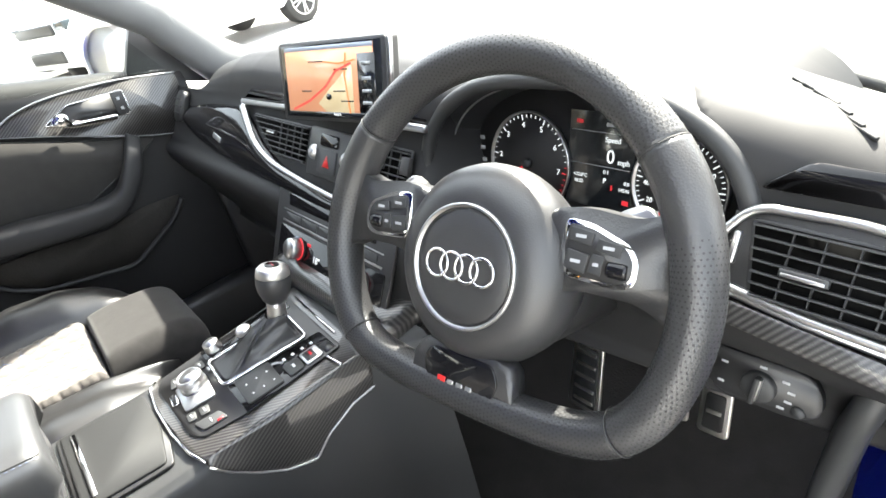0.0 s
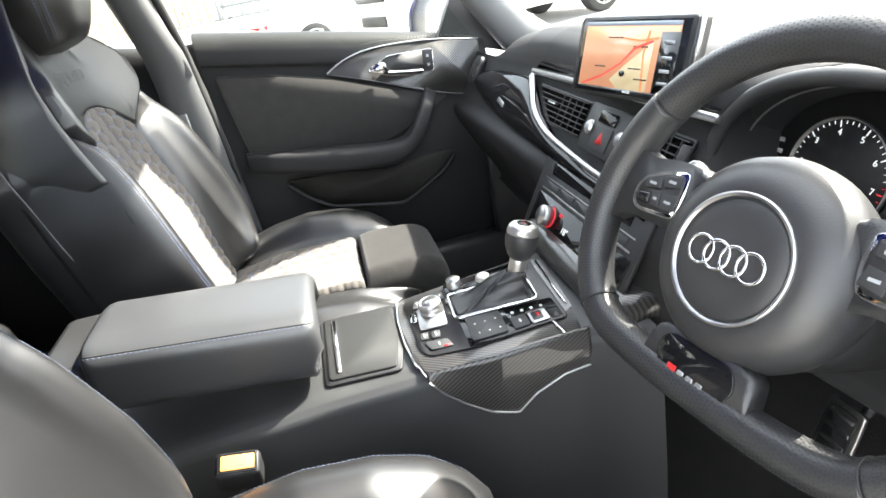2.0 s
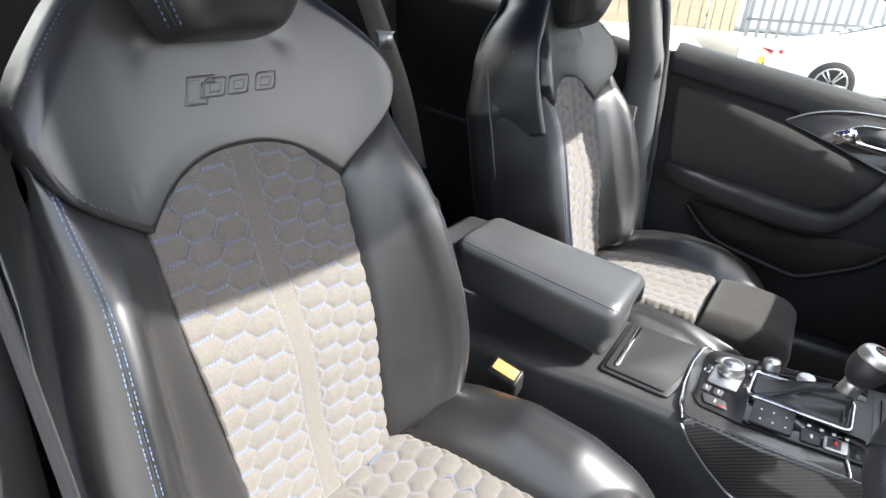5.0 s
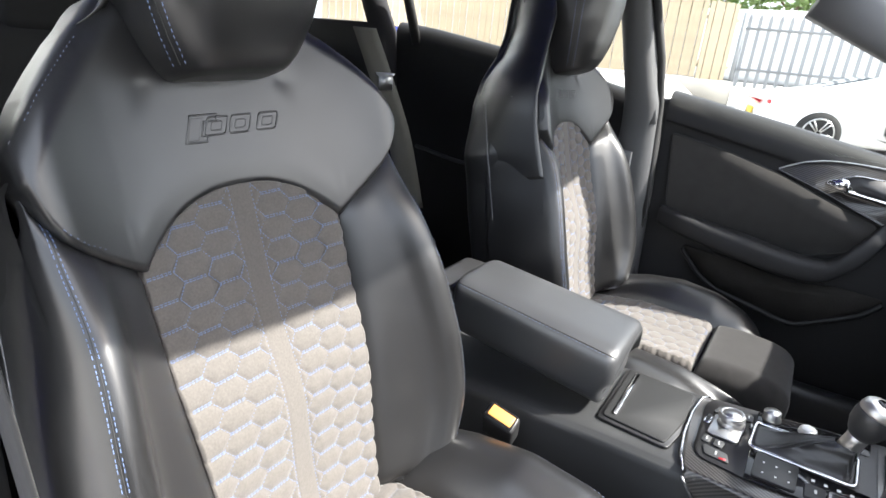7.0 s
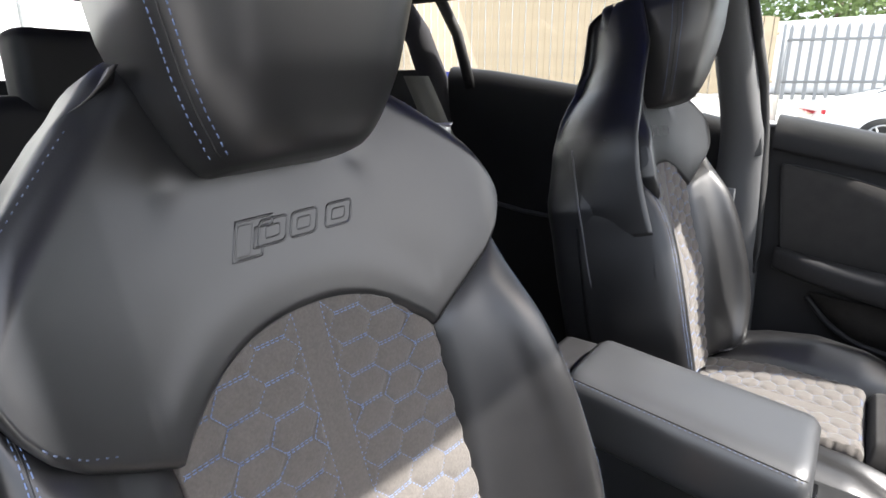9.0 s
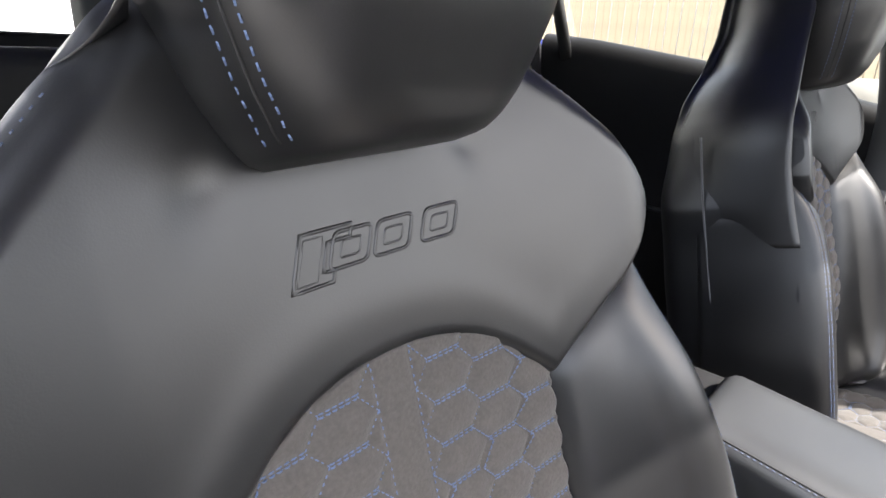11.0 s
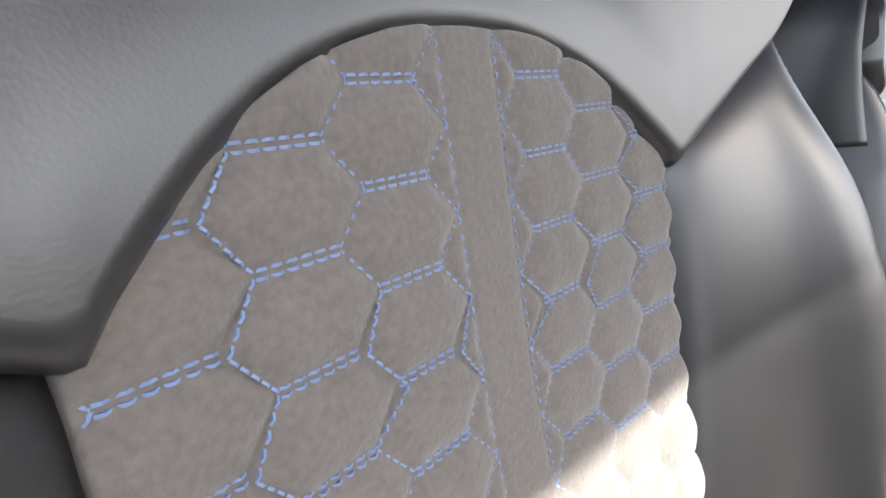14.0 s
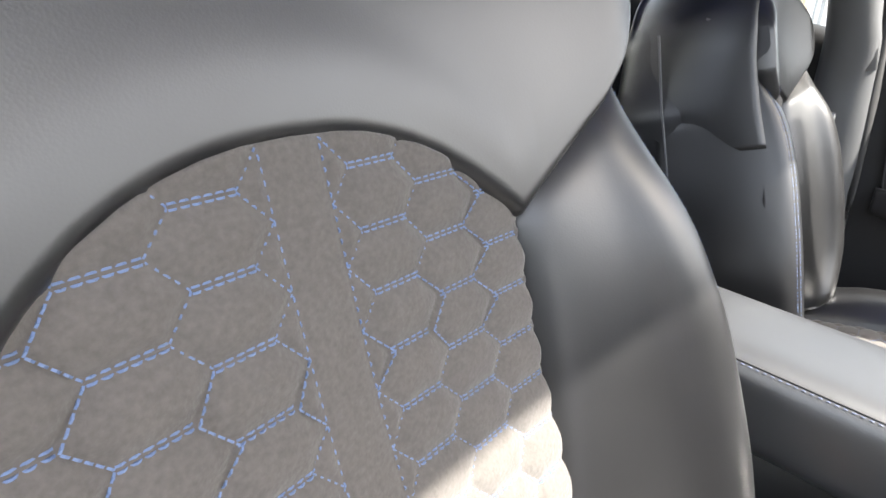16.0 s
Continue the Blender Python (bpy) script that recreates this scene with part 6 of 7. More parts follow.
bm = bmesh.new()
add_grid(bm, roof, 20, 24)
part("roof_lining", bm, HEADLINER, shell_body, "black headliner")
part("roof", sheet(lambda u, v: roof(u, v) + Vector((0, 0, 0.05 - 0.03 * abs(2 * u - 1) ** 6)), 20, 24, (0, 0, -0.03)), BLUE_PAINT, shell_body, "glossy blue roof")
part("windscreen_header", tube([(x, 0.485 - 0.225 * x * x, 1.366 - 0.085 * x * x) for x in np.linspace(-0.60, 0.60, 13)], 0.035, 10, False, 0.6), HEADLINER, shell_body)

# driver side: front pillar, roof rail, sill and hinge side of the opening
pillar("front_pillar", [(0.70, 1.06, 0.84), (0.675, 0.97, 0.93), (0.645, 0.86, 1.05), (0.62, 0.66, 1.22), (0.59, 0.46, 1.335)], [0.048, 0.042, 0.038, 0.042, 0.05], PLASTIC_GREY, "grey front pillar trim", 0.75)
pillar("roof_rail", [(0.60, 0.45, 1.335), (0.61, 0.1, 1.38), (0.61, -0.4, 1.40), (0.60, -1.2, 1.40), (0.60, -1.95, 1.38)], 0.05, HEADLINER, "black roof rail")
part("hinge_pillar", prism(rounded([(0.79, 0.10), (1.0, 0.10), (1.0, 0.74), (0.90, 0.765), (0.815, 0.745), (0.80, 0.60)], 0.02), 0.13, Matrix(((0, 0, 1, 0.61), (1, 0, 0, 0), (0, 1, 0, 0), (0, 0, 0, 1))), 0.01), BLUE_PAINT, shell_body, "blue painted door opening")
part("opening_seal", tube([(0.676, 0.79, 0.90), (0.672, 0.755, 0.80), (0.668, 0.745, 0.66), (0.668, 0.742, 0.45), (0.668, 0.70, 0.31), (0.668, 0.60, 0.28), (0.668, 0.0, 0.28)], 0.010, 8), RUBBER, shell_body, "black rubber opening seal")
part("opening_trim", tube([(0.618, 0.80, 0.80), (0.604, 0.795, 0.74), (0.594, 0.795, 0.66), (0.588, 0.795, 0.56), (0.586, 0.79, 0.40)], 0.012, 8), PLASTIC, shell_body)
part("sill", box((0.72, 0.05, 0.22), (0.12, 1.45, 0.12), 0.02), BLUE_PAINT, shell_body, "blue painted sill")
part("scuff_plate", box((0.715, 0.05, 0.284), (0.10, 1.40, 0.012), 0.004), PLASTIC_HARD, shell_body, "black scuff plate on the sill")
part("middle_pillar", box((0.66, -0.12, 0.80), (0.07, 0.10, 1.16), 0.02, pose(0, 0, 0, 0, 0, 0)), PLASTIC, shell_body, "dark middle pillar trim")
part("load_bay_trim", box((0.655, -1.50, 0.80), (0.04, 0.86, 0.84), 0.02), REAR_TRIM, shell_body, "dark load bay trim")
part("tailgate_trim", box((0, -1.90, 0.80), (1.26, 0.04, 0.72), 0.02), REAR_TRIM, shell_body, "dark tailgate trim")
part("rear_panel", box((0.69, -0.62, 0.72), (0.04, 0.90, 0.86), 0.02), PLASTIC_HARD, shell_body)


def body_side(side, front, rear):
    """Outer skin of one side, rising to the window line."""
    def skin(u, v):
        y = front + (rear - front) * u
        top = soft_interp(y, [(-2.0, 1.19), (-0.75, 1.19), (-0.53, 1.17), (0.144, 1.045), (0.70, 0.945), (0.80, 0.86), (1.10, 0.78)], 0.03)
        return Vector((side * (0.815 + 0.03 * math.sin(math.pi * v) - 0.05 * v ** 3), y, 0.21 + (top - 0.21) * v))

    part("outer_skin", sheet(skin, 40, 16, (-side * 0.02, 0, 0)), BLUE_PAINT, shell_body, "glossy blue body side")


body_side(-1, 1.10, -1.96)
body_side(1, -0.20, -1.96)
for side in (-1, 1):
    part("rear_quarter", sheet(lambda u, v: Vector((side * (0.775 - 0.05 * v), -0.72 - 1.26 * u, 0.88 + (0.30 + 0.03 * u) * v)), 10, 8, (-side * 0.06, 0, 0)), BLUE_PAINT, shell_body, "glossy blue rear quarter")
    part("rear_lining", box((side * 0.664, -1.31, 0.90), (0.02, 1.26, 0.58), 0.006), REAR_TRIM, shell_body, "black load space lining")
    part("rear_pillar", tube([(side * 0.70, -1.96, 1.16), (side * 0.66, -1.92, 1.28), (side * 0.61, -1.86, 1.40)], [0.07, 0.06, 0.05], 12, False, 0.7, (1, 0, 0)), BLUE_PAINT, shell_body, "blue rear corner pillar")
    bm = bmesh.new()
    add_grid(bm, lambda u, v: Vector((side * (0.715 - 0.10 * v), -0.80 - 1.08 * u, 1.19 + 0.19 * v)), 4, 4)
    part("quarter_glass", bm, GLASS_SIDE, shell_body, "tinted rear quarter window").visible_shadow = False
    part("front_wing", sheet(lambda u, v: Vector((side * (0.82 - 0.02 * v), 1.02 + 1.22 * u, 0.60 + (0.10 - 0.08 * u) * v)), 14, 6, (-side * 0.05, 0, 0)), BLUE_PAINT, shell_body, "glossy blue front wing")
    part("headlamp", box((side * 0.62, 2.27, 0.49), (0.30, 0.12, 0.10), 0.03), TINTED, shell_body, "dark headlamp")
part("front_bumper", box((0, 2.28, 0.37), (1.60, 0.20, 0.30), 0.07, None, 4), BLUE_PAINT, shell_body, "glossy blue front bumper")
part("front_grille", box((0, 2.37, 0.39), (0.80, 0.04, 0.22), 0.015), PLASTIC_HARD, shell_body, "black front grille")
part("tailgate", box((0, -1.99, 0.78), (1.46, 0.07, 0.74), 0.03, None, 4), BLUE_PAINT, shell_body, "glossy blue tailgate")
part("rear_bumper", box((0, -2.04, 0.44), (1.58, 0.16, 0.30), 0.06, None, 4), BLUE_PAINT, shell_body, "glossy blue rear bumper")
bm = bmesh.new()
add_grid(bm, lambda u, v: Vector((-0.60 + 1.20 * u, -1.985 + 0.10 * v, 1.16 + 0.23 * v)), 6, 4)
part("tailgate_glass", bm, GLASS_SIDE, shell_body, "tinted tailgate window").visible_shadow = False
part("load_floor", box((0, -1.50, 0.62), (1.36, 0.92, 0.04), 0.01), CARPET, shell_body)
part("kick_panel", box((-0.715, 1.10, 0.46), (0.03, 0.66, 0.50), 0.01), PLASTIC_HARD, shell_body)
part("inner_sill", box((-0.72, 0.05, 0.33), (0.06, 2.6, 0.24), 0.02), PLASTIC_HARD, shell_body)
part("bulkhead", box((0, 1.42, 0.40), (1.42, 0.06, 0.56), 0.02), CARPET, shell_body)


def floor_pan(u, v):
    x = -0.72 + 1.40 * u
    p = spline([(-1.3, 0.30, 0), (-0.3, 0.28, 0), (0.3, 0.245, 0), (0.8, 0.225, 0), (1.05, 0.235, 0), (1.22, 0.34, 0), (1.36, 0.55, 0)], v)
    return Vector((x, p.x, p.y))


bm = bmesh.new()
add_grid(bm, floor_pan, 16, 40)
part("carpet", bm, CARPET, shell_body, "black carpet floor")
part("bonnet", sheet(lambda u, v: Vector((1.6 * (u - 0.5), (1 - v) * (screen_base(1.6 * (u - 0.5)) + 0.16) + v * (2.26 - 0.10 * (2 * u - 1) ** 2), 0.795 - 0.24 * v - 0.03 * v * v - 0.09 * (2 * u - 1) ** 4)), 32, 14, (0, 0, -0.05)), BLUE_PAINT, shell_body, "glossy blue bonnet")
part("scuttle", sheet(lambda u, v: Vector((1.44 * (u - 0.5), screen_base(1.44 * (u - 0.5)) + 0.03 + 0.15 * v, 0.885 - 0.02 * math.sin(math.pi * v))), 32, 4, (0, 0, -0.03)), PLASTIC_HARD, shell_body, "black scuttle panel under the windscreen")


# glass
def windscreen(u, v):
    x = (2 * u - 1)
    low = Vector((x * 0.70, screen_base(x * 0.70) + 0.035, 0.895))
    top = Vector((x * 0.58, 0.48 - 0.04 * x * x, 1.365 - 0.03 * x * x))
    p = low.lerp(top, v)
    return p + Vector((0, 0.03 * math.sin(math.pi * v), 0.02 * math.sin(math.pi * v)))


bm = bmesh.new()
add_grid(bm, windscreen, 16, 8)
screen = part("windscreen", bm, GLASS, shell_body, "clear windscreen")
screen.visible_shadow = False
part("screen_base", tube([windscreen(u, -0.02) for u in np.linspace(0, 1, 24)], 0.016, 8), RUBBER, shell_body, "black strip under the windscreen")
part("scuttle_edge", tube([(x, screen_base(x) + 0.11, 0.893) for x in np.linspace(-0.66, 0.66, 40)], 0.007, 6), RUBBER, shell_body, "black rubber edge of the scuttle")
for u0, u1 in ((0.16, 0.80), (-0.57, 0.06)):
    bm = bmesh.new()
    add_grid(bm, lambda u, v: Vector((-0.715 + 0.11 * v, u0 + (u1 - u0) * u - 0.06 * v * (u0 > 0) - (0.22 * v * u if u0 > 0 else 0), sill_z(u0 + (u1 - u0) * u) - 0.01 + (1.36 - sill_z(u0 + (u1 - u0) * u)) * v)), 6, 6)
    pane = part("side_glass", bm, GLASS_SIDE, shell_body, "tinted side window")
    pane.visible_shadow = False

# passenger mirror
mirror = thing("door_mirror", "silver-cased door mirror outside the passenger window", "mirror")
MIR = basis((-0.90, 0.74, 1.000), (0.86, 0.50, 0.03), (0, 0.16, 1))
case = rounded([(-0.105, -0.060), (0.085, -0.070), (0.105, 0.0), (0.090, 0.072), (-0.06, 0.080), (-0.108, 0.03)], 0.04, 6)
part("case", prism(case, 0.11, MIR @ Matrix.Translation((0, 0, -0.11)), 0), SILVER, mirror, "satin silver mirror case")
part("case_rim", tube([MIR @ Vector((x, y, 0)) for x, y in case], 0.008, 8, True), SILVER, mirror)
glass = part("mirror_glass", prism([(x * 0.90, y * 0.90) for x, y in case], 0.003, MIR @ Matrix.Translation((0, 0, -0.004)), 0), MIRROR, mirror, "bright mirror glass")
part("foot", box((-0.80, 0.755, 0.955), (0.10, 0.07, 0.06), 0.015), PLASTIC_HARD, mirror)

# driver's belt buckle
buckle = thing("belt_buckle", "black belt buckle with lit orange button beside the seat", "belt buckle", at=settle((0.148, 0.176, 0.719), (0.010, 0.008, -0.034), (-0.0, -0.0, -0.0), (1.000, 1.000, 1.000)))
BUK = basis((0.152, 0.190, 0.706), (0, 1.0, -0.22), (-0.85, 0.0, 0.5)) @ Matrix.Scale(0.85, 4)
part("case", box((0, 0, -0.032), (0.058, 0.032, 0.070), 0.008, BUK, 3), PLASTIC_HARD, buckle, "black buckle case")
part("button_rim", box((0, 0, 0.0035), (0.050, 0.026, 0.004), 0.0018, BUK), GLOSS_BLACK, buckle)
part("release_button", box((0.001, 0, 0.0058), (0.042, 0.019, 0.004), 0.0016, BUK), BUCKLE_GLOW, buckle, "glowing orange button")

# rear seat row
rear_seat = thing("rear_bench", "dark rear bench seat behind the front seats", "bench seat")
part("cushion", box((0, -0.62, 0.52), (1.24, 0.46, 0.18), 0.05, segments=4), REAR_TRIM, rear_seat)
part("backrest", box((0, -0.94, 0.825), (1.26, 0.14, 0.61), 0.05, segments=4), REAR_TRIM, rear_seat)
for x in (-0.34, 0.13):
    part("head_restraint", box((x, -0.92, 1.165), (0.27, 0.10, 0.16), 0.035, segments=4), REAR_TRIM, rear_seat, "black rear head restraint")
belt = thing("rear_seat_belt", "olive grey rear seat belt with metal tongue", "seat belt")
part("webbing", sheet(lambda u, v: spline([(-0.47, -0.60, 1.17), (-0.45, -0.53, 1.07), (-0.43, -0.44, 0.92), (-0.40, -0.36, 0.74)], v) + Vector((0.022 * (2 * u - 1), -0.022 * (2 * u - 1), 0.0)), 3, 20, (-0.001, -0.001, 0)), WEB, belt, "woven belt webbing")
part("tongue", prism(rounded([(-0.018, -0.025), (0.018, -0.025), (0.018, 0.01), (0.026, 0.02), (-0.026, 0.02), (-0.018, 0.01)], 0.003), 0.003, basis((-0.444, -0.50, 1.045), (0.72, -0.69, 0), (0.0, -0.5, 0.86)), 0), SILVER, belt, "bright metal tongue")

# driver's belt and height lever beside the seat
side_belt = thing("driver_seat_belt", "black driver seat belt hanging behind the seat edge", "seat belt")
part("webbing", sheet(lambda u, v: spline([(0.655, -0.06, 1.20), (0.652, 0.00, 0.95), (0.650, 0.05, 0.70), (0.645, 0.08, 0.42)], v) + Vector((0.002 * u, 0.045 * (u - 0.5), 0.0)), 3, 20, (-0.001, 0, 0)), RUBBER, side_belt)


# ---- outside ----
def ground_z(x, y):
    """The yard falls away in front of the car and rises in a bank towards the fences beside it."""
    def ease(t):
        t = min(1.0, max(0.0, t))
        return t * t * (3 - 2 * t)

    bank = max(ease((-0.9 - y) / 1.0) * ease((-6.0 - x) / 2.5), ease((-12.6 - x) / 0.9), ease((-4.0 - y) / 4))
    return 0.9 * bank - 0.075 * max(0.0, min(y - 2.5, 12.0)) * ease((x + 9) / 4)


bm = bmesh.new()
xs = [-400, -120, -60, -40] + list(np.linspace(-30, 20, 51)) + [30, 60, 120, 400]
ys = [-400, -120, -60, -40] + list(np.linspace(-30, 30, 61)) + [40, 60, 120, 400]
vs = [[bm.verts.new((x, y, ground_z(x, y))) for y in ys] for x in xs]
for i in range(len(xs) - 1):
    for j in range(len(ys) - 1):
        bm.faces.new((vs[i][j], vs[i + 1][j], vs[i + 1][j + 1], vs[i][j + 1]))
tagged(part("ground", bm, ASPHALT, None), "pale asphalt yard", "ground", kind="structure")


def board_fence(name, a, c, z0, height, label):
    ob = thing(name, label, "fence", "wooden fences")
    a, c = Vector(a), Vector(c)
    n = max(2, int((c - a).length / 0.125))
    d = (c - a).normalized()
    side = Vector((d.y, -d.x, 0))
    rnd = random.Random(3)
    base = box((0, 0, 0), (0.118, 0.02, height), 0.003)
    me = bpy.data.meshes.new("board")
    base.to_mesh(me)
    base.free()
    me.materials.append(FENCE_WOOD)
    for i in range(n):
        b1 = new("board", me)
        b1.parent = ob
        p = a + d * (i + 0.5) * 0.125 + side * (0.012 if i % 2 else 0.0)
        b1.matrix_basis = Matrix.Translation((p.x, p.y, z0 + height / 2 + rnd.uniform(-0.01, 0.01))) @ Matrix.Rotation(math.atan2(d.y, d.x), 4, "Z")
    for z in (0.3, height - 0.3):
        part("rail", tube([a + Vector((0, 0, z0 + z)) - side * 0.03, c + Vector((0, 0, z0 + z)) - side * 0.03], 0.04, 6), FENCE_WOOD, ob)
    return ob


board_fence("board_fence", (-7.3, -7.3, 0), (-12.4, -1.75, 0), 0.98, 2.6, "pale weathered vertical board fence on a concrete plinth")
board_fence("board_fence", (-12.4, -1.75, 0), (-13.05, -1.25, 0), 0.92, 1.52, "pale weathered vertical board fence panel beside the gate")
tagged(part("plinth", prism([(-7.2, -7.2), (-12.35, -1.6), (-13.1, -1.1), (-13.3, -1.4), (-12.5, -1.95), (-7.4, -7.5)], 0.50, Matrix.Translation((0, 0, 0.45)), 0.02), CONCRETE, None), "concrete plinth under the fence", "plinth", kind="structure")


def palisade(a, c, z0, height, label, step=0.19):
    ob = thing("palisade_fence", label, "fence", "palisade fences")
    a, c = Vector(a), Vector(c)
    n = int((c - a).length / step)
    d = (c - a).normalized()
    pale = prism([(-0.035, 0), (0.035, 0), (0.035, height - 0.1), (0, height), (-0.035, height - 0.1)], 0.012, Matrix(((1, 0, 0, 0), (0, 0, 1, 0), (0, 1, 0, 0), (0, 0, 0, 1))), 0)
    me = bpy.data.meshes.new("pale")
    pale.to_mesh(me)
    pale.free()
    me.materials.append(GALVANISED)
    for i in range(n):
        p = a + d * (i + 0.5) * step
        b1 = new("pale", me)
        b1.parent = ob
        b1.matrix_basis = Matrix.Translation((p.x, p.y, z0)) @ Matrix.Rotation(math.atan2(d.y, d.x), 4, "Z")
    for z in (0.35, height - 0.3):
        part("rail", tube([a + Vector((0, 0, z0 + z)), c + Vector((0, 0, z0 + z))], 0.03, 6), GALVANISED, ob)
    for k in range(0, n, 18):
        p = a + d * k * step
        part("post", tube([p + Vector((0, 0, z0 - 0.3)), p + Vector((0, 0, z0 + height))], 0.05, 6), GALVANISED, ob)
    return ob


palisade((-13.15, -1.15, 0), (-15.0, 8.0, 0), 0.86, 1.45, "galvanised palisade fence behind the parked cars")
palisade((-7.5, 11.5, 0), (-1.5, 13.5, 0), -1.0, 2.4, "galvanised palisade fence across the yard")
palisade((-0.4, 11.8, 0), (2.6, 7.0, 0), -0.7, 2.4, "galvanised palisade fence across the yard")
tagged(part("grass_bank", box((-2.0, 22, -1.2), (26, 6, 0.6), 0.1), GRASS, None), "sunlit grass strip beyond the yard", "grass", kind="structure")


def wheel_at(parent, p, r, width, yaw):
    at = Matrix.Translation(p) @ Matrix.Rotation(yaw, 4, "Z") @ pose(0, 0, 0, 90, 0, 0)
    w = part("wheel", lathe([(r * 0.66, -width / 2), (r * 0.96, -width / 2), (r, -width * 0.35), (r, width * 0.35), (r * 0.96, width / 2), (r * 0.66, width / 2)], 40, at), TYRE, parent, "black tyre")
    part("rim", tube([at @ Vector((r * 0.67 * math.cos(a), r * 0.67 * math.sin(a), width * 0.47)) for a in np.linspace(0, 2 * math.pi, 40, endpoint=False)], 0.016, 8, True, 1.0, at.to_3x3() @ Vector((0, 0, 1))), ALLOY, w, "alloy rim")
    bm = bmesh.new()
    for i in range(10):
        a, k = 2 * math.pi * i / 10, 0.16 if i % 2 else -0.16
        add_tube(bm, [at @ Vector((0.10 * r * math.cos(a), 0.10 * r * math.sin(a), width * 0.54)), at @ Vector((0.66 * r * math.cos(a + k), 0.66 * r * math.sin(a + k), width * 0.54))], 0.013, 6)
    part("spokes", bm, ALLOY, w)


def car_shape(name, label, at, length, stations, wheels, r):
    """A car body lofted from stations of (x along, half width, sill z, belt z, roof z, roof half width)."""
    ob = thing(name, label, "car", "parked cars", at=at)

    def skin(u, v):
        n = len(stations) - 1
        f = u * n
        i = min(int(f), n - 1)
        s = spline([(k, *st[:2]) for k, st in enumerate(stations)], u)
        vals = [interp(f, [(k, st[j]) for k, st in enumerate(stations)]) for j in range(6)]
        x, hw, z0, zb, zr, rw = vals
        prof = [(-hw * 0.9, z0), (-hw, z0 + 0.12), (-hw, zb - 0.18), (-hw * 0.95, zb), (-rw, zr - 0.04), (-rw * 0.7, zr), (rw * 0.7, zr), (rw, zr - 0.04), (hw * 0.95, zb), (hw, zb - 0.18), (hw, z0 + 0.12), (hw * 0.9, z0)]
        p = spline([(a, b, 0) for a, b in prof], v)
        return Vector((x, p.x, p.y))

    bm = bmesh.new()
    rows = add_grid(bm, skin, 48, 44)
    bm.faces.new(rows[0])
    bm.faces.new(rows[-1])
    part("body", bm, WHITE_PAINT, ob, "white painted body")
    for x, y in wheels:
        wheel_at(ob, (x, y, r), r, 0.24, math.pi if y > 0 else 0)
    return ob


def place_car(p, heading):
    return Matrix.Translation((p[0], p[1], ground_z(p[0], p[1]))) @ Matrix.Rotation(radians(heading), 4, "Z")


sports = car_shape("sports_car", "white low sports car with red rear lamps parked by the fence", place_car((-11.46, 1.68), 103),
                   4.5, [(-2.2, 0.62, 0.42, 0.62, 0.66, 0.4), (-2.05, 0.84, 0.28, 0.84, 0.90, 0.6), (-1.4, 0.92, 0.22, 0.92, 1.02, 0.62), (-0.6, 0.92, 0.20, 0.92, 1.25, 0.56), (0.2, 0.90, 0.20, 0.90, 1.30, 0.55), (0.9, 0.90, 0.20, 0.88, 1.08, 0.62), (1.5, 0.90, 0.22, 0.80, 0.84, 0.6), (2.0, 0.80, 0.28, 0.62, 0.66, 0.5), (2.2, 0.55, 0.38, 0.50, 0.52, 0.3)],
                   [(-1.3, 0.82), (-1.3, -0.82), (1.25, 0.82), (1.25, -0.82)], 0.34)
part("tail_lamp", prism(rounded([(-0.62, 0), (0.62, 0), (0.80, 0.06), (-0.80, 0.06)], 0.02), 0.03, basis((-2.17, 0, 0.70), (0, -1, 0), (0, 0, 1)), 0.005), TAIL, sports, "long red tail lamp")
for s in (-1, 1):
    part("tail_lamp", box((-2.02, s * 0.70, 0.745), (0.16, 0.26, 0.07), 0.02), TAIL, sports, "red tail lamp")
    part("exhaust", lathe([(0.05, 0), (0.05, 0.08), (0.04, 0.08), (0.038, 0.0)], 20, basis((-2.10, s * 0.45, 0.34), (0, 1, 0), (0, 0, 1))), CHROME, sports, "chrome exhaust tip")
part("number_plate", box((-2.222, 0, 0.56), (0.02, 0.50, 0.11), 0.004), YELLOW, sports, "yellow plate with plain surface")
part("rear_glass", sheet(lambda u, v: Vector((-1.35 + 0.75 * v, (2 * u - 1) * (0.50 - 0.04 * v), 1.035 + 0.235 * v)), 6, 6, (0, 0, -0.01)), TINTED, sports, "dark rear window")
part("engine_lid", box((-1.62, 0, 1.0), (0.30, 0.8, 0.02), 0.008, pose(0, 0, 0, 0, -10, 0)), TINTED, sports)
suv = car_shape("white_suv", "tall white off-road car facing the fence with black grilles", place_car((-9.5, 3.8), -75),
                4.7, [(-2.3, 0.80, 0.5, 1.0, 1.55, 0.66), (-2.1, 0.98, 0.35, 1.05, 1.78, 0.72), (-0.5, 1.0, 0.32, 1.08, 1.84, 0.72), (0.5, 1.0, 0.32, 1.08, 1.82, 0.70), (1.0, 1.0, 0.32, 1.08, 1.40, 0.76), (1.35, 1.0, 0.32, 1.08, 1.16, 0.84), (2.1, 0.96, 0.34, 1.02, 1.08, 0.78), (2.35, 0.86, 0.42, 0.90, 0.96, 0.66)],
                [(-1.45, 0.86), (-1.45, -0.86), (1.45, 0.86), (1.45, -0.86)], 0.38)
part("grille", box((2.36, 0, 0.90), (0.06, 1.10, 0.13), 0.02), PLASTIC_HARD, suv, "black front grille")
part("lower_intake", box((2.34, 0, 0.56), (0.08, 1.0, 0.16), 0.03), PLASTIC_HARD, suv, "black lower intake")
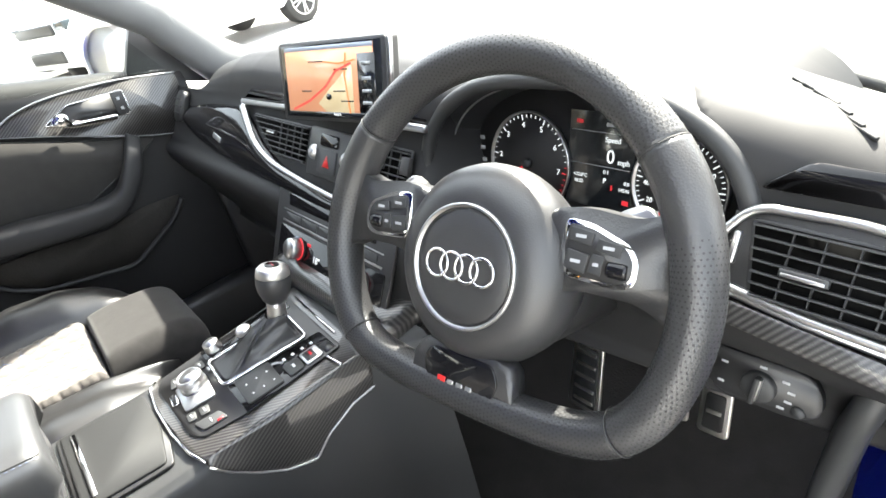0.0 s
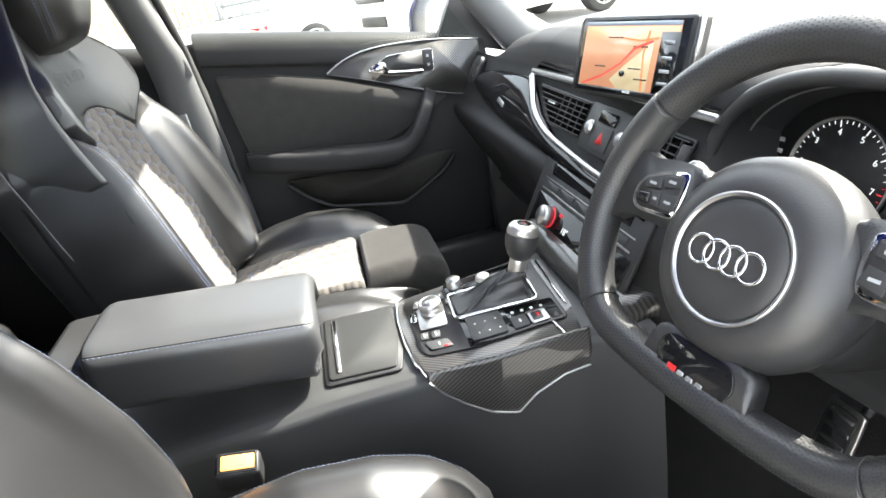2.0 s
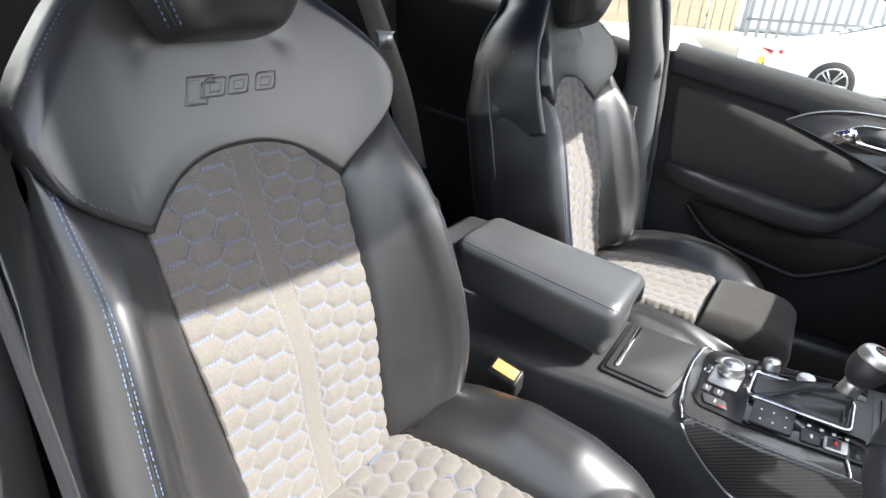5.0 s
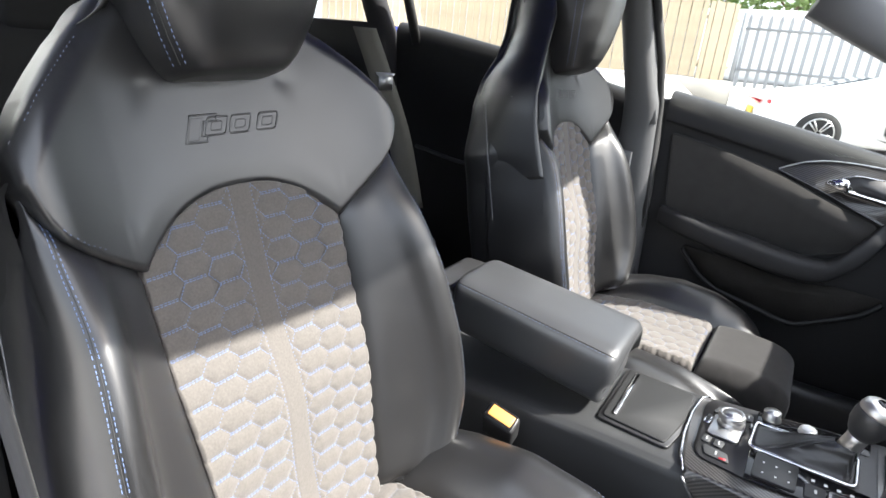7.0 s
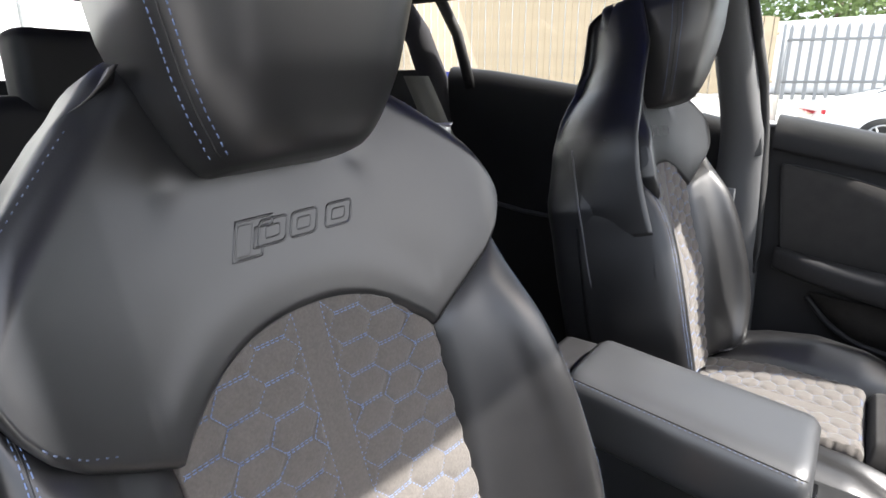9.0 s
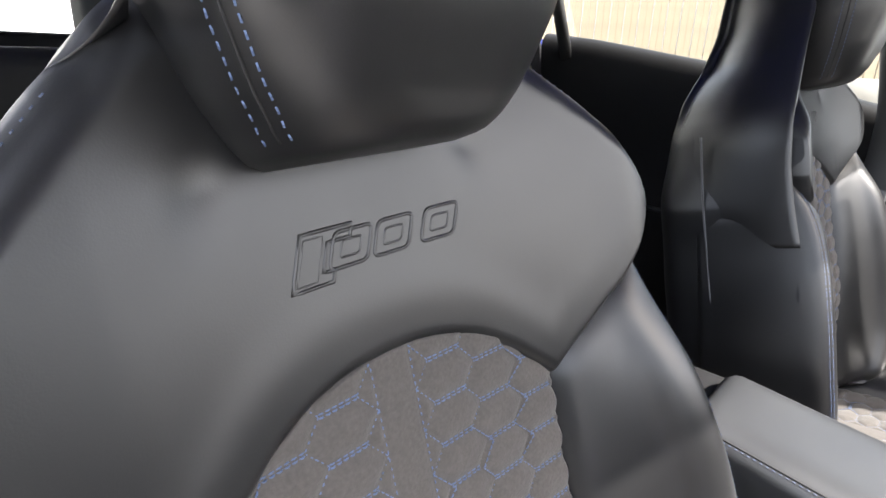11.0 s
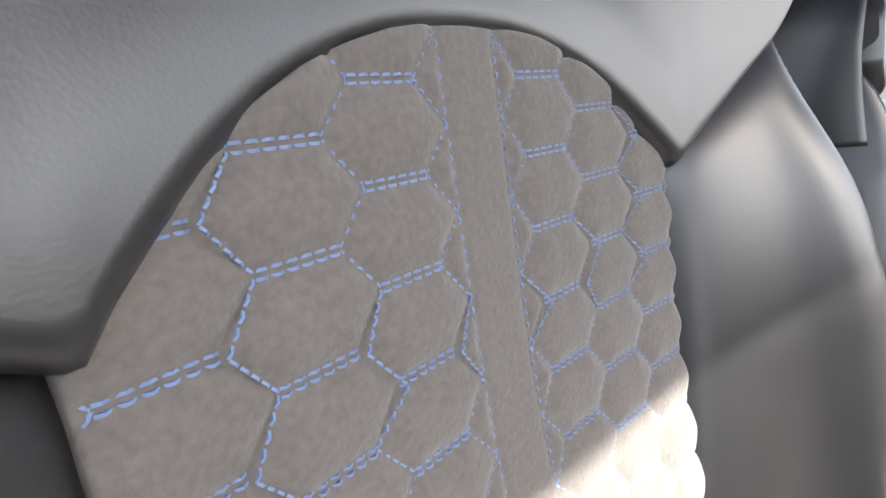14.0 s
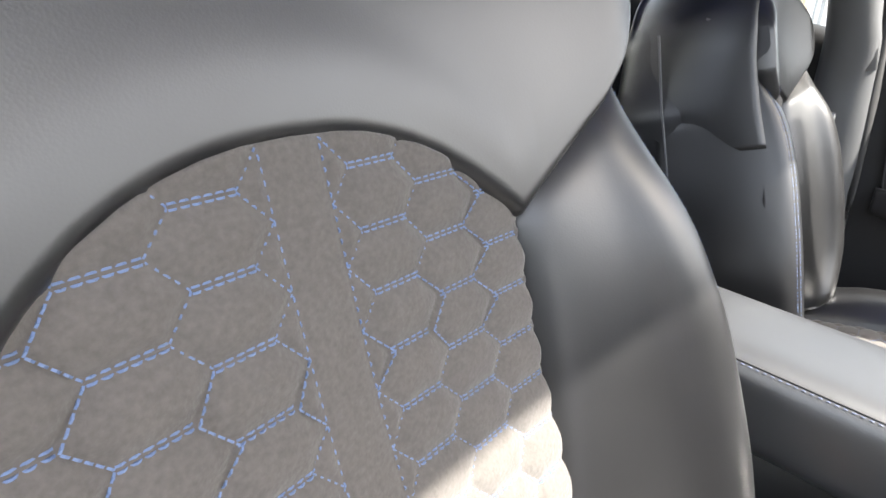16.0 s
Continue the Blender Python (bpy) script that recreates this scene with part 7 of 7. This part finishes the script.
for s in (-1, 1):
    part("headlamp", box((2.26, s * 0.70, 0.91), (0.18, 0.30, 0.14), 0.03), TINTED, suv, "dark headlamp")
    part("side_intake", box((2.26, s * 0.74, 0.60), (0.16, 0.22, 0.14), 0.03), PLASTIC_HARD, suv, "black side intake")
    part("side_glass", box((-0.55, s * 0.845, 1.42), (2.6, 0.02, 0.36), 0.03, pose(0, 0, 0, 0, 0, 0)), TINTED, suv)
van = thing("white_van", "white van standing behind the palisade fence", "van", "parked cars", at=Matrix.Translation((-18.5, -0.6, 0.64)) @ Matrix.Rotation(radians(80), 4, "Z"))
part("body", box((0, 0, 1.2), (4.8, 1.9, 1.9), 0.25, segments=4), WHITE_PAINT, van)
part("window_band", box((1.0, 0.955, 1.55), (1.6, 0.02, 0.5), 0.05), TINTED, van)
van2 = thing("parked_car", "grey-white car standing behind the palisade fence", "car", "parked cars", at=Matrix.Translation((-17.6, 3.4, 0.85)) @ Matrix.Rotation(radians(75), 4, "Z"))
part("body", box((0, 0, 0.62), (4.3, 1.8, 0.85), 0.22, segments=4), WHITE_PAINT, van2)
part("cabin", box((-0.2, 0, 1.18), (2.2, 1.5, 0.55), 0.2, segments=4), TINTED, van2)

# wheels of the car itself
for x, y in ((-0.77, 1.66), (0.77, 1.66), (-0.77, -1.22), (0.77, -1.22)):
    wheel_at(shell_body, (x, y, 0.345), 0.345, 0.24, -math.pi / 2 if x < 0 else math.pi / 2)

# the open driver's door
OPEN = Matrix.Translation((0.80, 0.80, 0)) @ Matrix.Rotation(radians(-30), 4, "Z")
open_door = thing("driver_door", "open blue driver door with black inner trim", "car door")
part("outer_skin", box((0.52, 0.045, 0.64), (1.02, 0.04, 0.66), 0.018, OPEN, 4), BLUE_PAINT, open_door, "glossy blue door skin")
part("inner_trim", box((0.52, -0.015, 0.66), (0.98, 0.07, 0.62), 0.025, OPEN, 4), PLASTIC, open_door, "black inner trim")
part("armrest", box((0.50, -0.075, 0.74), (0.60, 0.07, 0.06), 0.02, OPEN, 3), PLASTIC, open_door, "black armrest")
part("window_frame", tube([OPEN @ Vector(p) for p in ((0.03, 0.03, 0.97), (0.28, 0.02, 1.14), (0.60, 0.0, 1.32), (0.95, 0.0, 1.35), (1.02, 0.02, 0.97))], 0.018, 8), RUBBER, open_door, "black window frame")
bm = bmesh.new()
bm.faces.new([bm.verts.new(OPEN @ Vector(p)) for p in ((0.05, 0.03, 0.96), (0.28, 0.02, 1.12), (0.60, 0.0, 1.30), (0.94, 0.0, 1.33), (1.0, 0.02, 0.96))])
part("window_glass", bm, GLASS_SIDE, open_door, "tinted door window").visible_shadow = False

# buildings behind
shed = thing("warehouse", "white ribbed warehouse wall with a roller shutter", "building")
part("wall", box((1.5, -13.0, 3.0), (20, 0.3, 7.0), 0.02), WHITE_METAL, shed, "white sheet wall")
part("door_frame", box((-4.2, -12.80, 3.0), (0.16, 0.14, 6.6), 0.02), GALVANISED, shed)
for i in range(40):
    part("shutter_slat", box((0.0, -12.78, 0.4 + i * 0.12), (6.0, 0.05, 0.105), 0.02), WHITE_METAL, shed)
gate = thing("white_door", "plain white sheet door beside the board fence", "door")
part("leaf", box((0, 0, 0), (3.0, 0.10, 5.2), 0.02, Matrix.Translation((-7.4, -11.4, 2.9)) @ Matrix.Rotation(radians(-35), 4, "Z")), WHITE_METAL, gate)
part("edge_post", box((1.55, 0.0, 0), (0.12, 0.16, 5.2), 0.02, Matrix.Translation((-7.4, -11.4, 2.9)) @ Matrix.Rotation(radians(-35), 4, "Z")), GALVANISED, gate)


# trees over the fence
def tree(at, height, spread, seed):
    rnd = random.Random(seed)
    ob = thing("tree", "leafy green tree in sunlight beyond the fence", "tree", "trees", at=at)
    bm = bmesh.new()
    add_tube(bm, [(0, 0, 0), (0.1, 0.05, height * 0.4), (0.0, 0.1, height * 0.75)], [0.18, 0.14, 0.06], 8)
    limbs = []
    for i in range(9):
        a, z = rnd.uniform(0, 6.28), height * rnd.uniform(0.35, 0.7)
        tip = Vector((math.cos(a) * spread * rnd.uniform(0.5, 0.9), math.sin(a) * spread * rnd.uniform(0.5, 0.9), z + height * rnd.uniform(0.1, 0.3)))
        add_tube(bm, [(0.05, 0.05, z), tip * 0.5 + Vector((0, 0, z * 0.5)), tip], [0.06, 0.04, 0.015], 6)
        limbs.append(tip)
    part("trunk", bm, BARK, ob)
    bm = bmesh.new()
    for tip in limbs + [Vector((0, 0, height * 0.85))]:
        for _ in range(260):
            p = tip + Vector((rnd.gauss(0, 0.30), rnd.gauss(0, 0.30), rnd.gauss(0, 0.24))) * spread
            u = Vector((rnd.gauss(0, 1), rnd.gauss(0, 1), rnd.gauss(0, 0.6))).normalized() * 0.13
            w = u.cross(Vector((rnd.gauss(0, 1), rnd.gauss(0, 1), rnd.gauss(0, 1)))).normalized() * 0.07
            bm.faces.new([bm.verts.new(q) for q in (p - u, p + w, p + u, p - w)])
    part("crown", bm, LEAF, ob, kind="stuff")
    return ob


tree(Matrix.Translation((-24.0, -0.9, 0.8)), 4.6, 2.0, 1)
tree(Matrix.Translation((-30.0, -4.5, 0.8)), 4.4, 1.8, 2)
tree(Matrix.Translation((-26.0, 5.5, 0.8)), 3.0, 1.8, 5)
